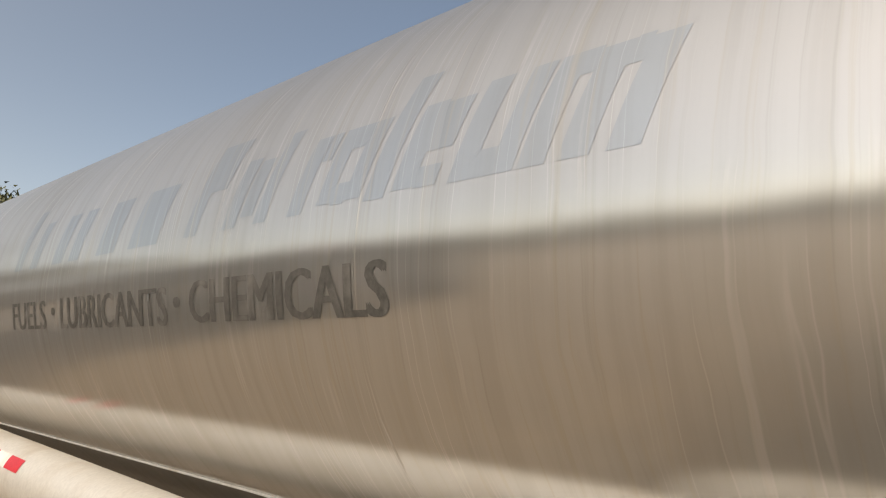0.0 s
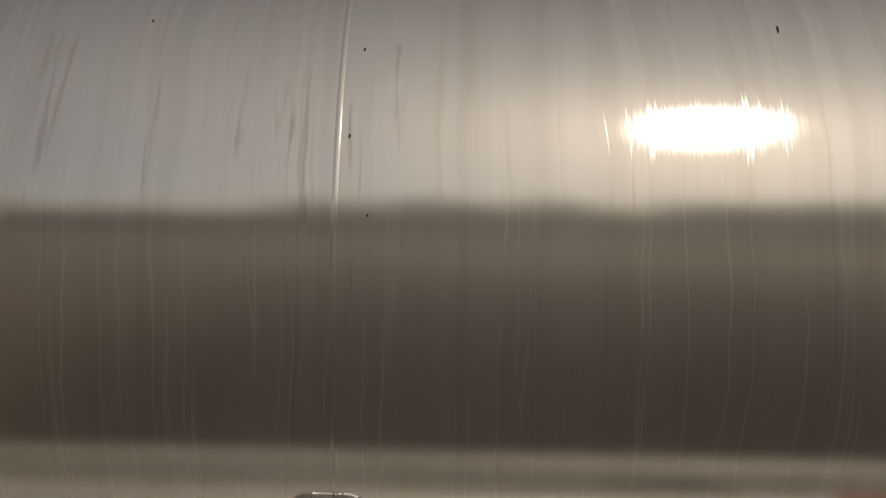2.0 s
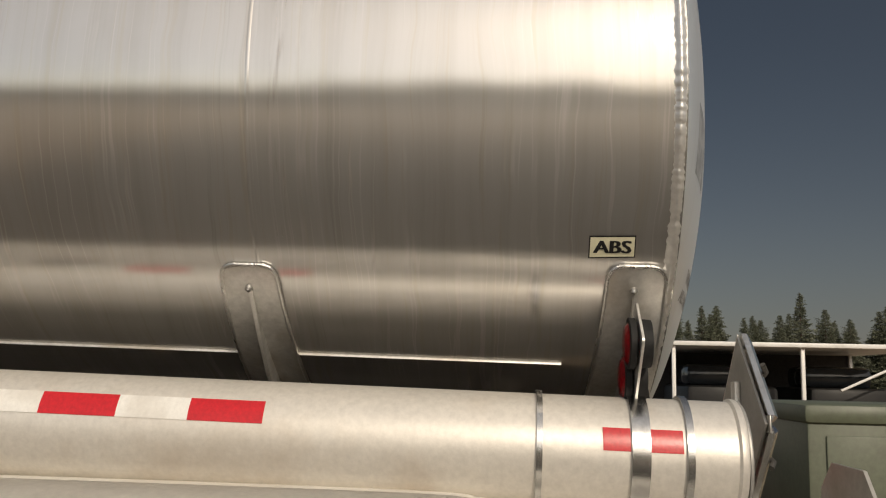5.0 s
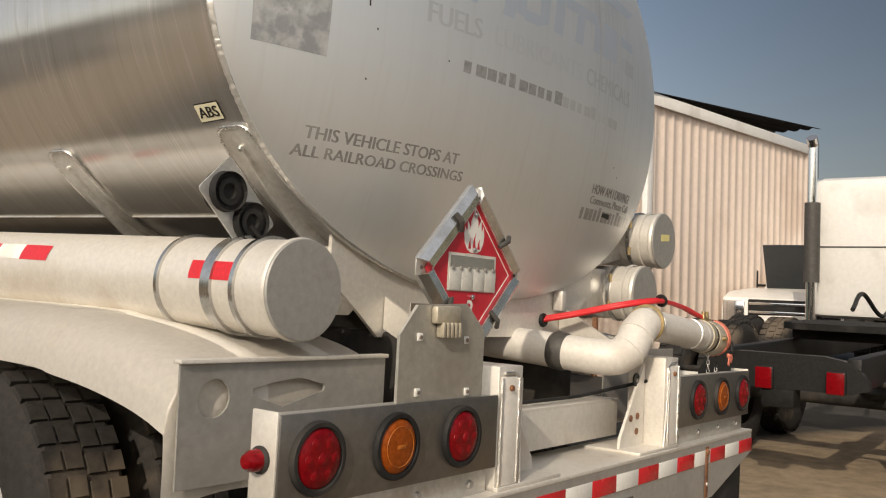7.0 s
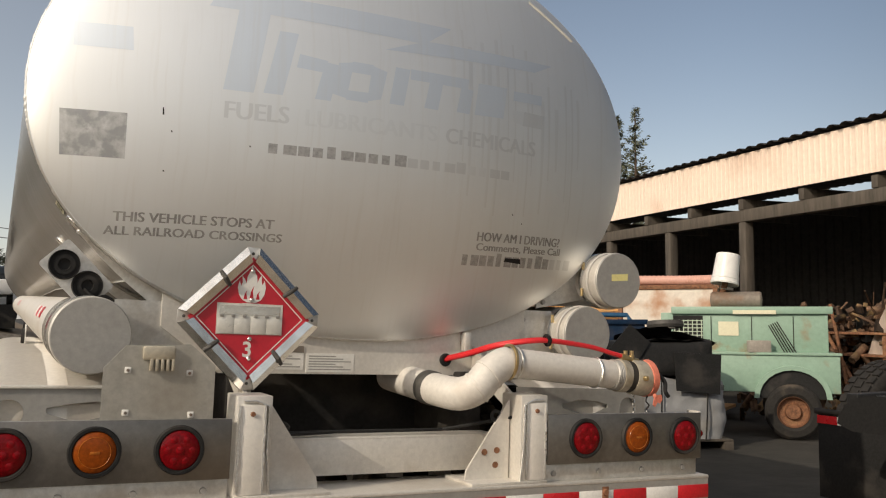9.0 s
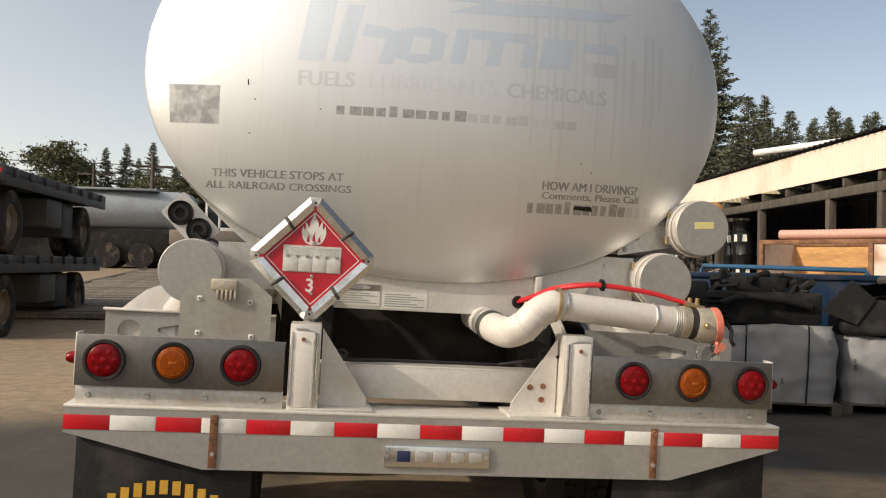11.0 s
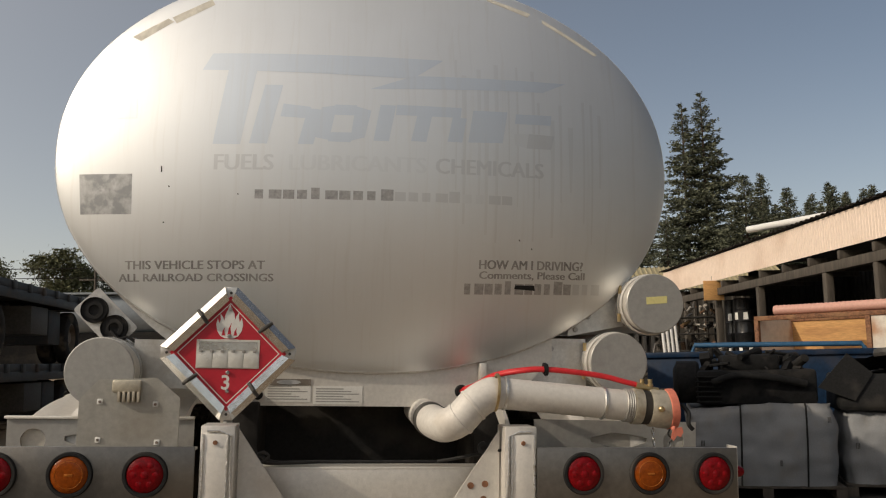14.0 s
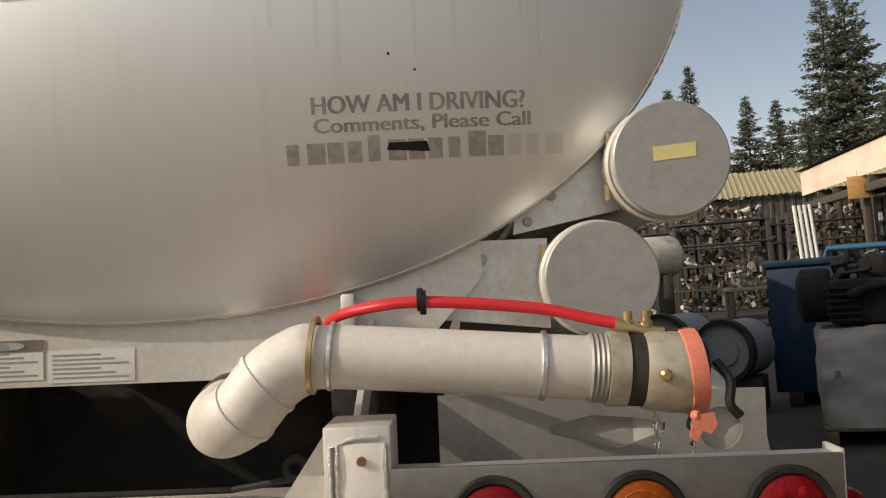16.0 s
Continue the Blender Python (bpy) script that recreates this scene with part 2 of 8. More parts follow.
M_GREY = mat("grey_sheet", (0.41, 0.40, 0.375), 0.5, 0.5, 40, 0.08, 0.001, stain=(0.25, 0.23, 0.2), stain_scale=3, stain_amount=0.4)
M_PENT = mat("olive_grey_sheet", (0.46, 0.445, 0.40), 0.42, 0.6, 40, 0.10, 0.001, stain=(0.34, 0.30, 0.24), stain_scale=4, stain_amount=0.5)
M_BAR = mat("brownish_dark_sheet", (0.21, 0.20, 0.185), 0.38, 0.8, 40, 0.10, 0.001, stain=(0.27, 0.23, 0.18), stain_scale=3, stain_amount=0.5)
M_BRIGHT = mat("bright_alloy", (0.78, 0.78, 0.76), 0.22, 1.0, 60, 0.06, 0.001, stain=(0.5, 0.47, 0.42), stain_scale=9, stain_amount=0.5)
M_WELD = mat("weld_bead", (0.80, 0.79, 0.76), 0.3, 1.0, 90, 0.1, 0.006)
M_STRAP = mat("steel_strap", (0.55, 0.55, 0.54), 0.25, 1.0, 60, 0.08, 0.0005)
M_BRASS = mat("brass", (0.55, 0.42, 0.22), 0.35, 0.9, 60, 0.12, 0.001)
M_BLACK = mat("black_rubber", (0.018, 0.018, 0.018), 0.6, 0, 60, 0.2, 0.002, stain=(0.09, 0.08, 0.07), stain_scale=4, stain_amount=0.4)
M_TYRE = mat("tyre_rubber", (0.028, 0.026, 0.024), 0.8, 0, 40, 0.2, 0.003, stain=(0.17, 0.135, 0.10), stain_scale=3.5, stain_amount=0.7)
# Near black for dark parts; also stands for shade on undersides.
M_DARK = mat("dark_parts_and_shade", (0.03, 0.028, 0.026), 0.8, 0, 20, 0.25, 0.004, stain=(0.08, 0.07, 0.055), stain_scale=3)
M_RED = mat("red_reflector", (0.55, 0.012, 0.02), 0.3, 0, 120, 0.12, 0.0005)
M_WHITE = mat("white_reflector", (0.78, 0.77, 0.73), 0.35, 0, 120, 0.05, 0.0005, stain=(0.5, 0.46, 0.4), stain_scale=7, stain_amount=0.5)
M_LENS_RED = mat("red_lens", (0.19, 0.003, 0.006), 0.12, 0, 90, 0.25, 0.002)
M_LENS_AMBER = mat("amber_lens", (0.27, 0.058, 0.006), 0.12, 0, 90, 0.2, 0.002)
M_OPTIC = mat("bright_red_optic", (0.225, 0.004, 0.008), 0.2, 0, 90, 0.2, 0.001)
M_OPTIC_AMBER = mat("bright_amber_optic", (0.42, 0.13, 0.02), 0.2, 0, 90, 0.2, 0.001)
M_PLACARD = mat("placard_red", (0.50, 0.018, 0.035), 0.35, 0, 60, 0.06, 0.0004)
M_LETTER = mat("faded_lettering", (0.34, 0.335, 0.33), 0.45, 0.6, 70, 0.2, 0.0003, stain=(0.50, 0.49, 0.47), stain_scale=14, stain_amount=0.6, stain_cut=(0.45, 0.65))
M_GHOST = tank_metal("ghost_on_head", 0.495, (13.0, 1.0, 0.6), 0.10, 1.12, 0.00003, tint=(0.89, 0.97, 1.065), runs_amount=0.05, wave=0.003, gloss_range=0.015, dust=0.10, bare_max=0.85)
M_NEARHEAD = tank_metal("near_head_lettering", 0.485, (13.0, 1.0, 0.6), 0.10, 1.15, 0.00003, tint=(0.965, 1.0, 1.03), runs_amount=0.05, wave=0.003, gloss_range=0.015, dust=0.10, bare_max=0.85)
M_FAINT = tank_metal("faint_lettering", 0.505, (13.0, 1.0, 0.6), 0.10, 1.04, 0.00003, tint=(0.965, 1.0, 1.03), runs_amount=0.10, wave=0.003, gloss_range=0.015, dust=0.10, bare_max=0.85)
M_GHOSTSIDE = tank_metal("ghost_on_shell", 0.163, (0.9, 22.0, 0.5), 0.28, 0.85, 0.00005, 0.10, (0.93, 0.985, 1.04), runs_amount=0.24, wave=0.0020, gloss_range=0.008, film=0.36, film_rough=0.62, drips=0.07)
M_PALELETTER = mat("pale_lettering", (0.48, 0.475, 0.47), 0.45, 0.7, 70, 0.2, 0.0003, stain=(0.58, 0.57, 0.55), stain_scale=14, stain_amount=0.6)
M_SIDELETTER = mat("dark_side_lettering", (0.075, 0.072, 0.066), 0.6, 0.1, 70, 0.25, 0.0005, stain=(0.17, 0.16, 0.15), stain_scale=14, stain_amount=0.6, stain_cut=(0.5, 0.72))
M_PIPE = mat("dull_pipe_aluminium", (0.66, 0.63, 0.58), 0.6, 0.15, 70, 0.06, 0.0008, stain=(0.44, 0.37, 0.29), stain_scale=6, stain_amount=0.4, stain_cut=(0.52, 0.74))
M_HEADRUN = tank_metal("washed_run_on_head", 0.44, (13.0, 1.0, 0.6), 0.10, 1.13, 0.00003, tint=(0.97, 1.0, 1.02), runs_amount=0.10, wave=0.003, gloss_range=0.015, dust=0.10, bare_max=0.88)
M_RIMWELD = mat("dusty_rim_weld", (0.74, 0.73, 0.70), 0.36, 0.7, 60, 0.1, 0.003)
M_PATCH = mat("mottled_patch", (0.52, 0.53, 0.53), 0.5, 0.5, 25, 0.2, 0.001, stain=(0.30, 0.31, 0.32), stain_scale=22, stain_amount=0.8, stain_cut=(0.45, 0.6))
M_STAIN = mat("rusty_run_stain", (0.30, 0.24, 0.18), 0.6, 0.2, 30, 0.2, 0.0, stretch=(1, 1, 0.25), stain=(0.40, 0.34, 0.28), stain_scale=20)
st = M_STAIN.node_tree
sn = st.nodes.new("ShaderNodeTexNoise")
sn.inputs["Scale"].default_value = 1.0
sn.inputs["Detail"].default_value = 6
smap = st.nodes.new("ShaderNodeMapping")
smap.inputs["Scale"].default_value = (1, 90, 9)
stc = st.nodes.new("ShaderNodeTexCoord")
st.links.new(stc.outputs["Object"], smap.inputs["Vector"])
st.links.new(smap.outputs["Vector"], sn.inputs["Vector"])
scut = st.nodes.new("ShaderNodeMapRange")
scut.interpolation_type = "SMOOTHSTEP"
scut.inputs["From Min"].default_value, scut.inputs["From Max"].default_value = 0.50, 0.68
scut.inputs["To Max"].default_value = 0.20
st.links.new(sn.outputs["Fac"], scut.inputs["Value"])
st.links.new(scut.outputs["Result"], st.nodes["Principled BSDF"].inputs["Alpha"])
M_CREAM = mat("cream_sign", (0.72, 0.69, 0.50), 0.45, 0, 60, 0.05, 0)
M_NAVY = mat("navy_enamel", (0.02, 0.03, 0.09), 0.35, 0, 60, 0.1, 0)
M_BLACKPAINT = mat("black_print", (0.02, 0.02, 0.02), 0.45, 0, 60, 0.2, 0)
M_YELLOW = mat("pale_yellow_tape", (0.72, 0.66, 0.28), 0.5, 0, 60, 0.06, 0.0005)
M_GOLD = mat("gold_print", (0.62, 0.36, 0.04), 0.5, 0, 60, 0.1, 0)
M_CABLE = mat("red_cable", (0.60, 0.02, 0.025), 0.4, 0, 60, 0.08, 0.0005)
M_BEIGE = mat("dull_cream_alloy", (0.52, 0.47, 0.37), 0.45, 0.45, 60, 0.12, 0.001, stain=(0.24, 0.20, 0.14), stain_scale=11, stain_amount=0.7)
M_CARD = mat("cream_flip_card", (0.66, 0.65, 0.60), 0.3, 0.1, 60, 0.05, 0.0004, stain=(0.45, 0.43, 0.38), stain_scale=12, stain_amount=0.4)
M_ORANGE = mat("faded_orange_strap", (0.66, 0.20, 0.13), 0.6, 0, 90, 0.1, 0.001)
M_RUST = mat("rusty_steel", (0.22, 0.10, 0.05), 0.8, 0.1, 35, 0.4, 0.003, stain=(0.35, 0.20, 0.10), stain_scale=5)
M_TAPE = mat("peeling_cream_tape", (0.72, 0.69, 0.60), 0.6, 0, 30, 0.12, 0.002, stain=(0.50, 0.47, 0.41), stain_scale=16, stain_amount=0.6)
M_DIRT = mat("sandy_dirt", (0.262, 0.198, 0.128), 0.95, 0, 6.0, 0.22, 0.014, stain=(0.225, 0.172, 0.12), stain_scale=0.16, stain_amount=0.7, coord="Object")
gt = M_DIRT.node_tree
gb = gt.nodes["Principled BSDF"]
gtc = gt.nodes.new("ShaderNodeTexCoord")
gxyz = gt.nodes.new("ShaderNodeSeparateXYZ")
gt.links.new(gtc.outputs["Object"], gxyz.inputs[0])
# Right of the trailer, its shade is painted in as dark ground.
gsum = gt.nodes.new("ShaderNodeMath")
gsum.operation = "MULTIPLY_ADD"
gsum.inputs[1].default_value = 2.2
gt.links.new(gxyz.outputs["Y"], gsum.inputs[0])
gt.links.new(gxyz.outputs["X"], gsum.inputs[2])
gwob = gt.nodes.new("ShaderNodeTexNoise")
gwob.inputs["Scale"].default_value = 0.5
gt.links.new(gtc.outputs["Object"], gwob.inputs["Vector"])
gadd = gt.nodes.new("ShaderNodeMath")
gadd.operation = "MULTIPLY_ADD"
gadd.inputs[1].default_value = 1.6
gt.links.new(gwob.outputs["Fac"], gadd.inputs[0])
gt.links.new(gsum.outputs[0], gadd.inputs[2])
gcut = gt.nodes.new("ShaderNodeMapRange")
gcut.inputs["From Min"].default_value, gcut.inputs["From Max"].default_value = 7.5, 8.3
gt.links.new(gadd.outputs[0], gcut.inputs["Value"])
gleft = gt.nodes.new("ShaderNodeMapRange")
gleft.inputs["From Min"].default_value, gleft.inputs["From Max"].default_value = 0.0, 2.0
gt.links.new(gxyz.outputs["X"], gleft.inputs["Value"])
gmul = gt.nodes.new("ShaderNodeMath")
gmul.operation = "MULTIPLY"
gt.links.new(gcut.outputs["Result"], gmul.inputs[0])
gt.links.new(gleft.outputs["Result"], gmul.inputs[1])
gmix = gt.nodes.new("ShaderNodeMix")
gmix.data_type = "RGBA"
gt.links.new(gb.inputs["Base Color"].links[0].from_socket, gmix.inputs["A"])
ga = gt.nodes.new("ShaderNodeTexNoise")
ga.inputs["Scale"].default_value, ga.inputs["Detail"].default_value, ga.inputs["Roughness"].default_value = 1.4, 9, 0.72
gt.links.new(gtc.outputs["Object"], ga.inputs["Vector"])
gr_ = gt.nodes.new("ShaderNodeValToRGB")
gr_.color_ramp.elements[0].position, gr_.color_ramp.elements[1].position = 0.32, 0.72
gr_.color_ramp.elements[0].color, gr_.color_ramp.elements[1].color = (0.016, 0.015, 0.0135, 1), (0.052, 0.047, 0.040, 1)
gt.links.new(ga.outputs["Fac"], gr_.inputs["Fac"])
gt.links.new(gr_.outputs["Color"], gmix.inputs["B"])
# Dark patch painted left of the trailer, to darken the tank's lower reflection.
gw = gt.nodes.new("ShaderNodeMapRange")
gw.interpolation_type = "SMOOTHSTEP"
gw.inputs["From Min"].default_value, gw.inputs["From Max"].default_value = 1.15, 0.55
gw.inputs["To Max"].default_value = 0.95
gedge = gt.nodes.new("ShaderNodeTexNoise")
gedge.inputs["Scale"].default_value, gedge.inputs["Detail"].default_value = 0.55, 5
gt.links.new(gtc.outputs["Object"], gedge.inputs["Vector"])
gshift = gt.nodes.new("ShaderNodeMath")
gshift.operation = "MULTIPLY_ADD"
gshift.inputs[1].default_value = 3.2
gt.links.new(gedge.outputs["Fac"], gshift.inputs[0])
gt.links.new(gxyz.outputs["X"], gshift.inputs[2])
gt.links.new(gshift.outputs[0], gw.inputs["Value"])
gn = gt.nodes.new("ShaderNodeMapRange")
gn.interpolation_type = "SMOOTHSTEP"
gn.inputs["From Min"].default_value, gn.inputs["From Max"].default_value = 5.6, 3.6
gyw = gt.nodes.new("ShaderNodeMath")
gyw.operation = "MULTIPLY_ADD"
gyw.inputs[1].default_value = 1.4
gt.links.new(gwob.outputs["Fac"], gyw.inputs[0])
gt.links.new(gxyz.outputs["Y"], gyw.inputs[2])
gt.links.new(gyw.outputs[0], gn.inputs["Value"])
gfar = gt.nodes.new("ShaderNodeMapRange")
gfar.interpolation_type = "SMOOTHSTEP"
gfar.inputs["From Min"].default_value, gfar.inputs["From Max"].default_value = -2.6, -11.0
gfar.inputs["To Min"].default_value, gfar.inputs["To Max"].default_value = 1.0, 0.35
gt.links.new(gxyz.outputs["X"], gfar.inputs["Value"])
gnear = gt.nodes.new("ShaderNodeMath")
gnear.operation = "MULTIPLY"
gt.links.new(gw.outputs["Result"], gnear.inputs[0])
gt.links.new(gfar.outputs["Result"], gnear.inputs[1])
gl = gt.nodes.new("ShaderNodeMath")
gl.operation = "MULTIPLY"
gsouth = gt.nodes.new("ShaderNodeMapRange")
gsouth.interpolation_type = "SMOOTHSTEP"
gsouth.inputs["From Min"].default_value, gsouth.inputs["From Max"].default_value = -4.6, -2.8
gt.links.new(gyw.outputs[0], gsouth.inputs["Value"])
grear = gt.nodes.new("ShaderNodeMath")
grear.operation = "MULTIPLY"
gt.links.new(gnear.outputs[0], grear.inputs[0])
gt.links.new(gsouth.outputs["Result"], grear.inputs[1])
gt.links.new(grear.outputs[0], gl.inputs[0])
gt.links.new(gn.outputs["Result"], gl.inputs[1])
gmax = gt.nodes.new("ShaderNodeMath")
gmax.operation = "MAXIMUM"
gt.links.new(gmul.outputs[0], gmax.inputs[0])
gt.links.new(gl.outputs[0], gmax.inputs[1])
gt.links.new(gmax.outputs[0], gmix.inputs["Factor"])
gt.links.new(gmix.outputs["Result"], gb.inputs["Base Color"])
M_CORRUGATED = mat("pinkish_corrugated_sheet", (0.76, 0.64, 0.55), 0.55, 0.0, 14, 0.05, 0.001, stain=(0.46, 0.33, 0.24), stain_scale=0.8, stain_amount=0.4)
M_FASCIA = mat("pink_fascia_sheet", (0.82, 0.67, 0.55), 0.55, 0.0, 14, 0.05, 0.001, stain=(0.45, 0.28, 0.18), stain_scale=0.7, stain_amount=0.35)
M_WOOD = mat("weathered_timber", (0.085, 0.071, 0.056), 0.85, 0, 12, 0.3, 0.004, stretch=(1, 1, 0.15), stain=(0.06, 0.05, 0.04))
# Sheet colour set near black to hold the shade inside the shed.
M_SHEDSHADE = mat("shaded_sheet", (0.055, 0.05, 0.045), 0.7, 0.2, 10, 0.2, 0.002)
M_GREEN = mat("faded_green_paint", (0.27, 0.40, 0.31), 0.5, 0, 18, 0.07, 0.001, stain=(0.30, 0.17, 0.08), stain_scale=2.6, stain_amount=0.8, stain_cut=(0.58, 0.70))
M_RUSTPANEL = mat("white_panel_with_rust", (0.62, 0.56, 0.48), 0.6, 0, 15, 0.08, 0.001, stain=(0.36, 0.15, 0.05), stain_scale=1.8, stain_amount=0.9, stain_cut=(0.5, 0.68))
M_PLY = mat("orange_plywood", (0.52, 0.30, 0.13), 0.7, 0, 10, 0.15, 0.001, stretch=(1, 1, 6), stain=(0.3, 0.15, 0.06), stain_scale=1.5)
M_BLUE = mat("dark_blue_paint", (0.007, 0.024, 0.058), 0.5, 0, 20, 0.2, 0.001, stain=(0.05, 0.05, 0.06), stain_scale=3)
M_BAG = mat("woven_white_sack", (0.27, 0.275, 0.28), 0.75, 0, 120, 0.08, 0.002, stain=(0.25, 0.23, 0.2), stain_scale=4, stain_amount=0.5)
M_HOSE = mat("pink_ribbed_hose", (0.60, 0.33, 0.26), 0.55, 0, 40, 0.08, 0.001)
# Lighter copy of the plywood, with sunlight put into its colour.
M_PLYLIT = mat("orange_plywood_sunlit", (0.60, 0.33, 0.12), 0.7, 0, 10, 0.15, 0.001, stretch=(1, 1, 6), stain=(0.32, 0.15, 0.06), stain_scale=1.5)
M_GLOSS = mat("gloss_black_steel", (0.012, 0.012, 0.013), 0.22, 0, 40, 0.2, 0.0005)
M_PALEGREEN = mat("pale_green_wire", (0.50, 0.58, 0.46), 0.5, 0, 40, 0.1, 0)
M_GREYPAINT = mat("brownish_grey_steel", (0.21, 0.18, 0.15), 0.6, 0.2, 25, 0.15, 0.001, stain=(0.2, 0.1, 0.05), stain_scale=4)
M_CONCRETE = mat("concrete", (0.33, 0.30, 0.26), 0.9, 0, 25, 0.12, 0.004)
M_SCRAP = mat("mixed_scrap", (0.12, 0.070, 0.042), 0.75, 0.2, 15, 0.4, 0.003, spread=0.9, stain=(0.40, 0.27, 0.12), stain_scale=2.5, stain_amount=0.5, stain_cut=(0.55, 0.65))
M_SPARES = mat("mixed_spare_parts", (0.26, 0.24, 0.21), 0.6, 0.25, 15, 0.3, 0.002, spread=0.95, stain=(0.42, 0.36, 0.28), stain_scale=2.2, stain_amount=0.5)
M_GREASE = mat("black_grease", (0.012, 0.012, 0.012), 0.75, 0.0, 25, 0.3, 0.004, stain=(0.05, 0.045, 0.04), stain_scale=5)
M_GREYDARK = mat("dark_grey_steel", (0.07, 0.066, 0.06), 0.6, 0.2, 25, 0.2, 0.002)
# Brighter copy of the bin's blue, with light put into its colour.
M_BLUELIT = mat("lit_blue_paint", (0.025, 0.10, 0.20), 0.45, 0, 20, 0.15, 0.001)
M_CANVAS = mat("grey_canvas", (0.20, 0.22, 0.25), 0.85, 0, 30, 0.15, 0.003)
M_DIRTYWHITE = mat("dirty_white_paint", (0.56, 0.53, 0.47), 0.5, 0, 15, 0.12, 0.001, stain=(0.25, 0.21, 0.16), stain_scale=3, stain_amount=0.7)
M_CREAMWALL = mat("brown_sheet_wall", (0.06, 0.052, 0.042), 0.6, 0, 10, 0.06, 0.001)
M_YELLOWROOF = mat("yellow_roof_sheet", (0.36, 0.31, 0.18), 0.55, 0, 10, 0.08, 0.001)
M_OLIVE = mat("olive_paint", (0.11, 0.125, 0.085), 0.5, 0, 20, 0.1, 0.001, stain=(0.08, 0.08, 0.06), stain_scale=3)
M_DARKSTEEL = mat("dark_blue_grey_steel", (0.035, 0.040, 0.045), 0.55, 0.1, 20, 0.2, 0.002, stain=(0.10, 0.07, 0.05), stain_scale=3)
M_MATWOOD = mat("grey_mat_timber", (0.17, 0.145, 0.115), 0.85, 0, 8, 0.3, 0.006, stretch=(1, 0.15, 1), spread=0.25)
# Tank white darkened and blued to hold the shade on its near side.
M_FARTANK = mat("shade_greyed_tank_paint", (0.34, 0.375, 0.40), 0.5, 0.1, 6, 0.08, 0.0005, stain=(0.25, 0.26, 0.27), stain_scale=1.2, stain_amount=0.5)
M_WHITEPAINT = mat("white_paint", (0.74, 0.73, 0.70), 0.35, 0, 20, 0.04, 0.0005, stain=(0.45, 0.42, 0.38), stain_scale=2, stain_amount=0.4)
M_CHROME = mat("chrome", (0.75, 0.75, 0.75), 0.12, 1.0, 30, 0.05, 0)
M_GLASS = mat("dark_window_glass", (0.02, 0.025, 0.03), 0.06, 0, 10, 0.1, 0)
M_BARK = mat("bark", (0.10, 0.07, 0.05), 0.9, 0, 8, 0.3, 0.02, stretch=(1, 1, 0.3))
# Needle colour is lifted and greyed to stand for haze.
M_NEEDLE = mat("hazed_needles", (0.112, 0.122, 0.078), 0.85, 0, 3, 0.35, 0.0, spread=0.35)
M_DUSTYRIM = mat("dusty_steel_rim", (0.26, 0.215, 0.165), 0.6, 0.3, 30, 0.15, 0.001, stain=(0.16, 0.10, 0.06), stain_scale=6, stain_amount=0.6)
for m_ in (M_GREASE, M_BLACK, M_BLACKPAINT, M_TYRE, M_DARK, M_BLUE, M_LENS_RED, M_LENS_AMBER, M_OPTIC, M_OPTIC_AMBER):
    m_.node_tree.nodes["Principled BSDF"].inputs["Specular IOR Level"].default_value = 0.2
# Olive leaf colour made paler, with smoke haze put into it.
M_NEEDLE2 = mat("hazed_olive_foliage", (0.11, 0.115, 0.055), 0.85, 0, 3, 0.35, 0.0, spread=0.35)


# ---- mesh tools ----
def part(name, bm, material, parent=None, label="", angle=32):
    bmesh.ops.recalc_face_normals(bm, faces=bm.faces)
    me = bpy.data.meshes.new(name)
    bm.to_mesh(me)
    bm.free()
    me.polygons.foreach_set("use_smooth", [True] * len(me.polygons))
    me.set_sharp_from_angle(angle=radians(angle))
    me.materials.append(material)
    ob = new(name, me)
    if parent is not None:
        ob.parent = parent
    if label:
        tagged(ob, label)
    return ob


def thing(name, m, label, category, group="", kind=""):
    ob = new(name)
    ob.empty_display_size = 0.2
    ob.matrix_world = m
    return tagged(ob, label, category, group, kind)


def box(lo, hi, bev=0.0, bm=None):
    bm = bm or bmesh.new()
    size = [b - a for a, b in zip(lo, hi)]
    mid = [(a + b) / 2 for a, b in zip(lo, hi)]
    r = bmesh.ops.create_cube(bm, size=1.0, matrix=Matrix.Translation(mid) @ Matrix.Diagonal((*size, 1)))
    if bev:
        edges = list({e for v in r["verts"] for e in v.link_edges})
        bmesh.ops.bevel(bm, geom=edges, offset=bev, segments=2, affect="EDGES", profile=0.5)
    return bm


def rod(p0, p1, r0, r1=None, n=24, bm=None, caps=True):
    bm = bm or bmesh.new()
    p0, p1 = Vector(p0), Vector(p1)
    d = p1 - p0
    m = Matrix.Translation((p0 + p1) / 2) @ d.to_track_quat("Z", "Y").to_matrix().to_4x4()
    bmesh.ops.create_cone(bm, cap_ends=caps, segments=n, radius1=r0, radius2=r0 if r1 is None else r1, depth=d.length, matrix=m)
    return bm


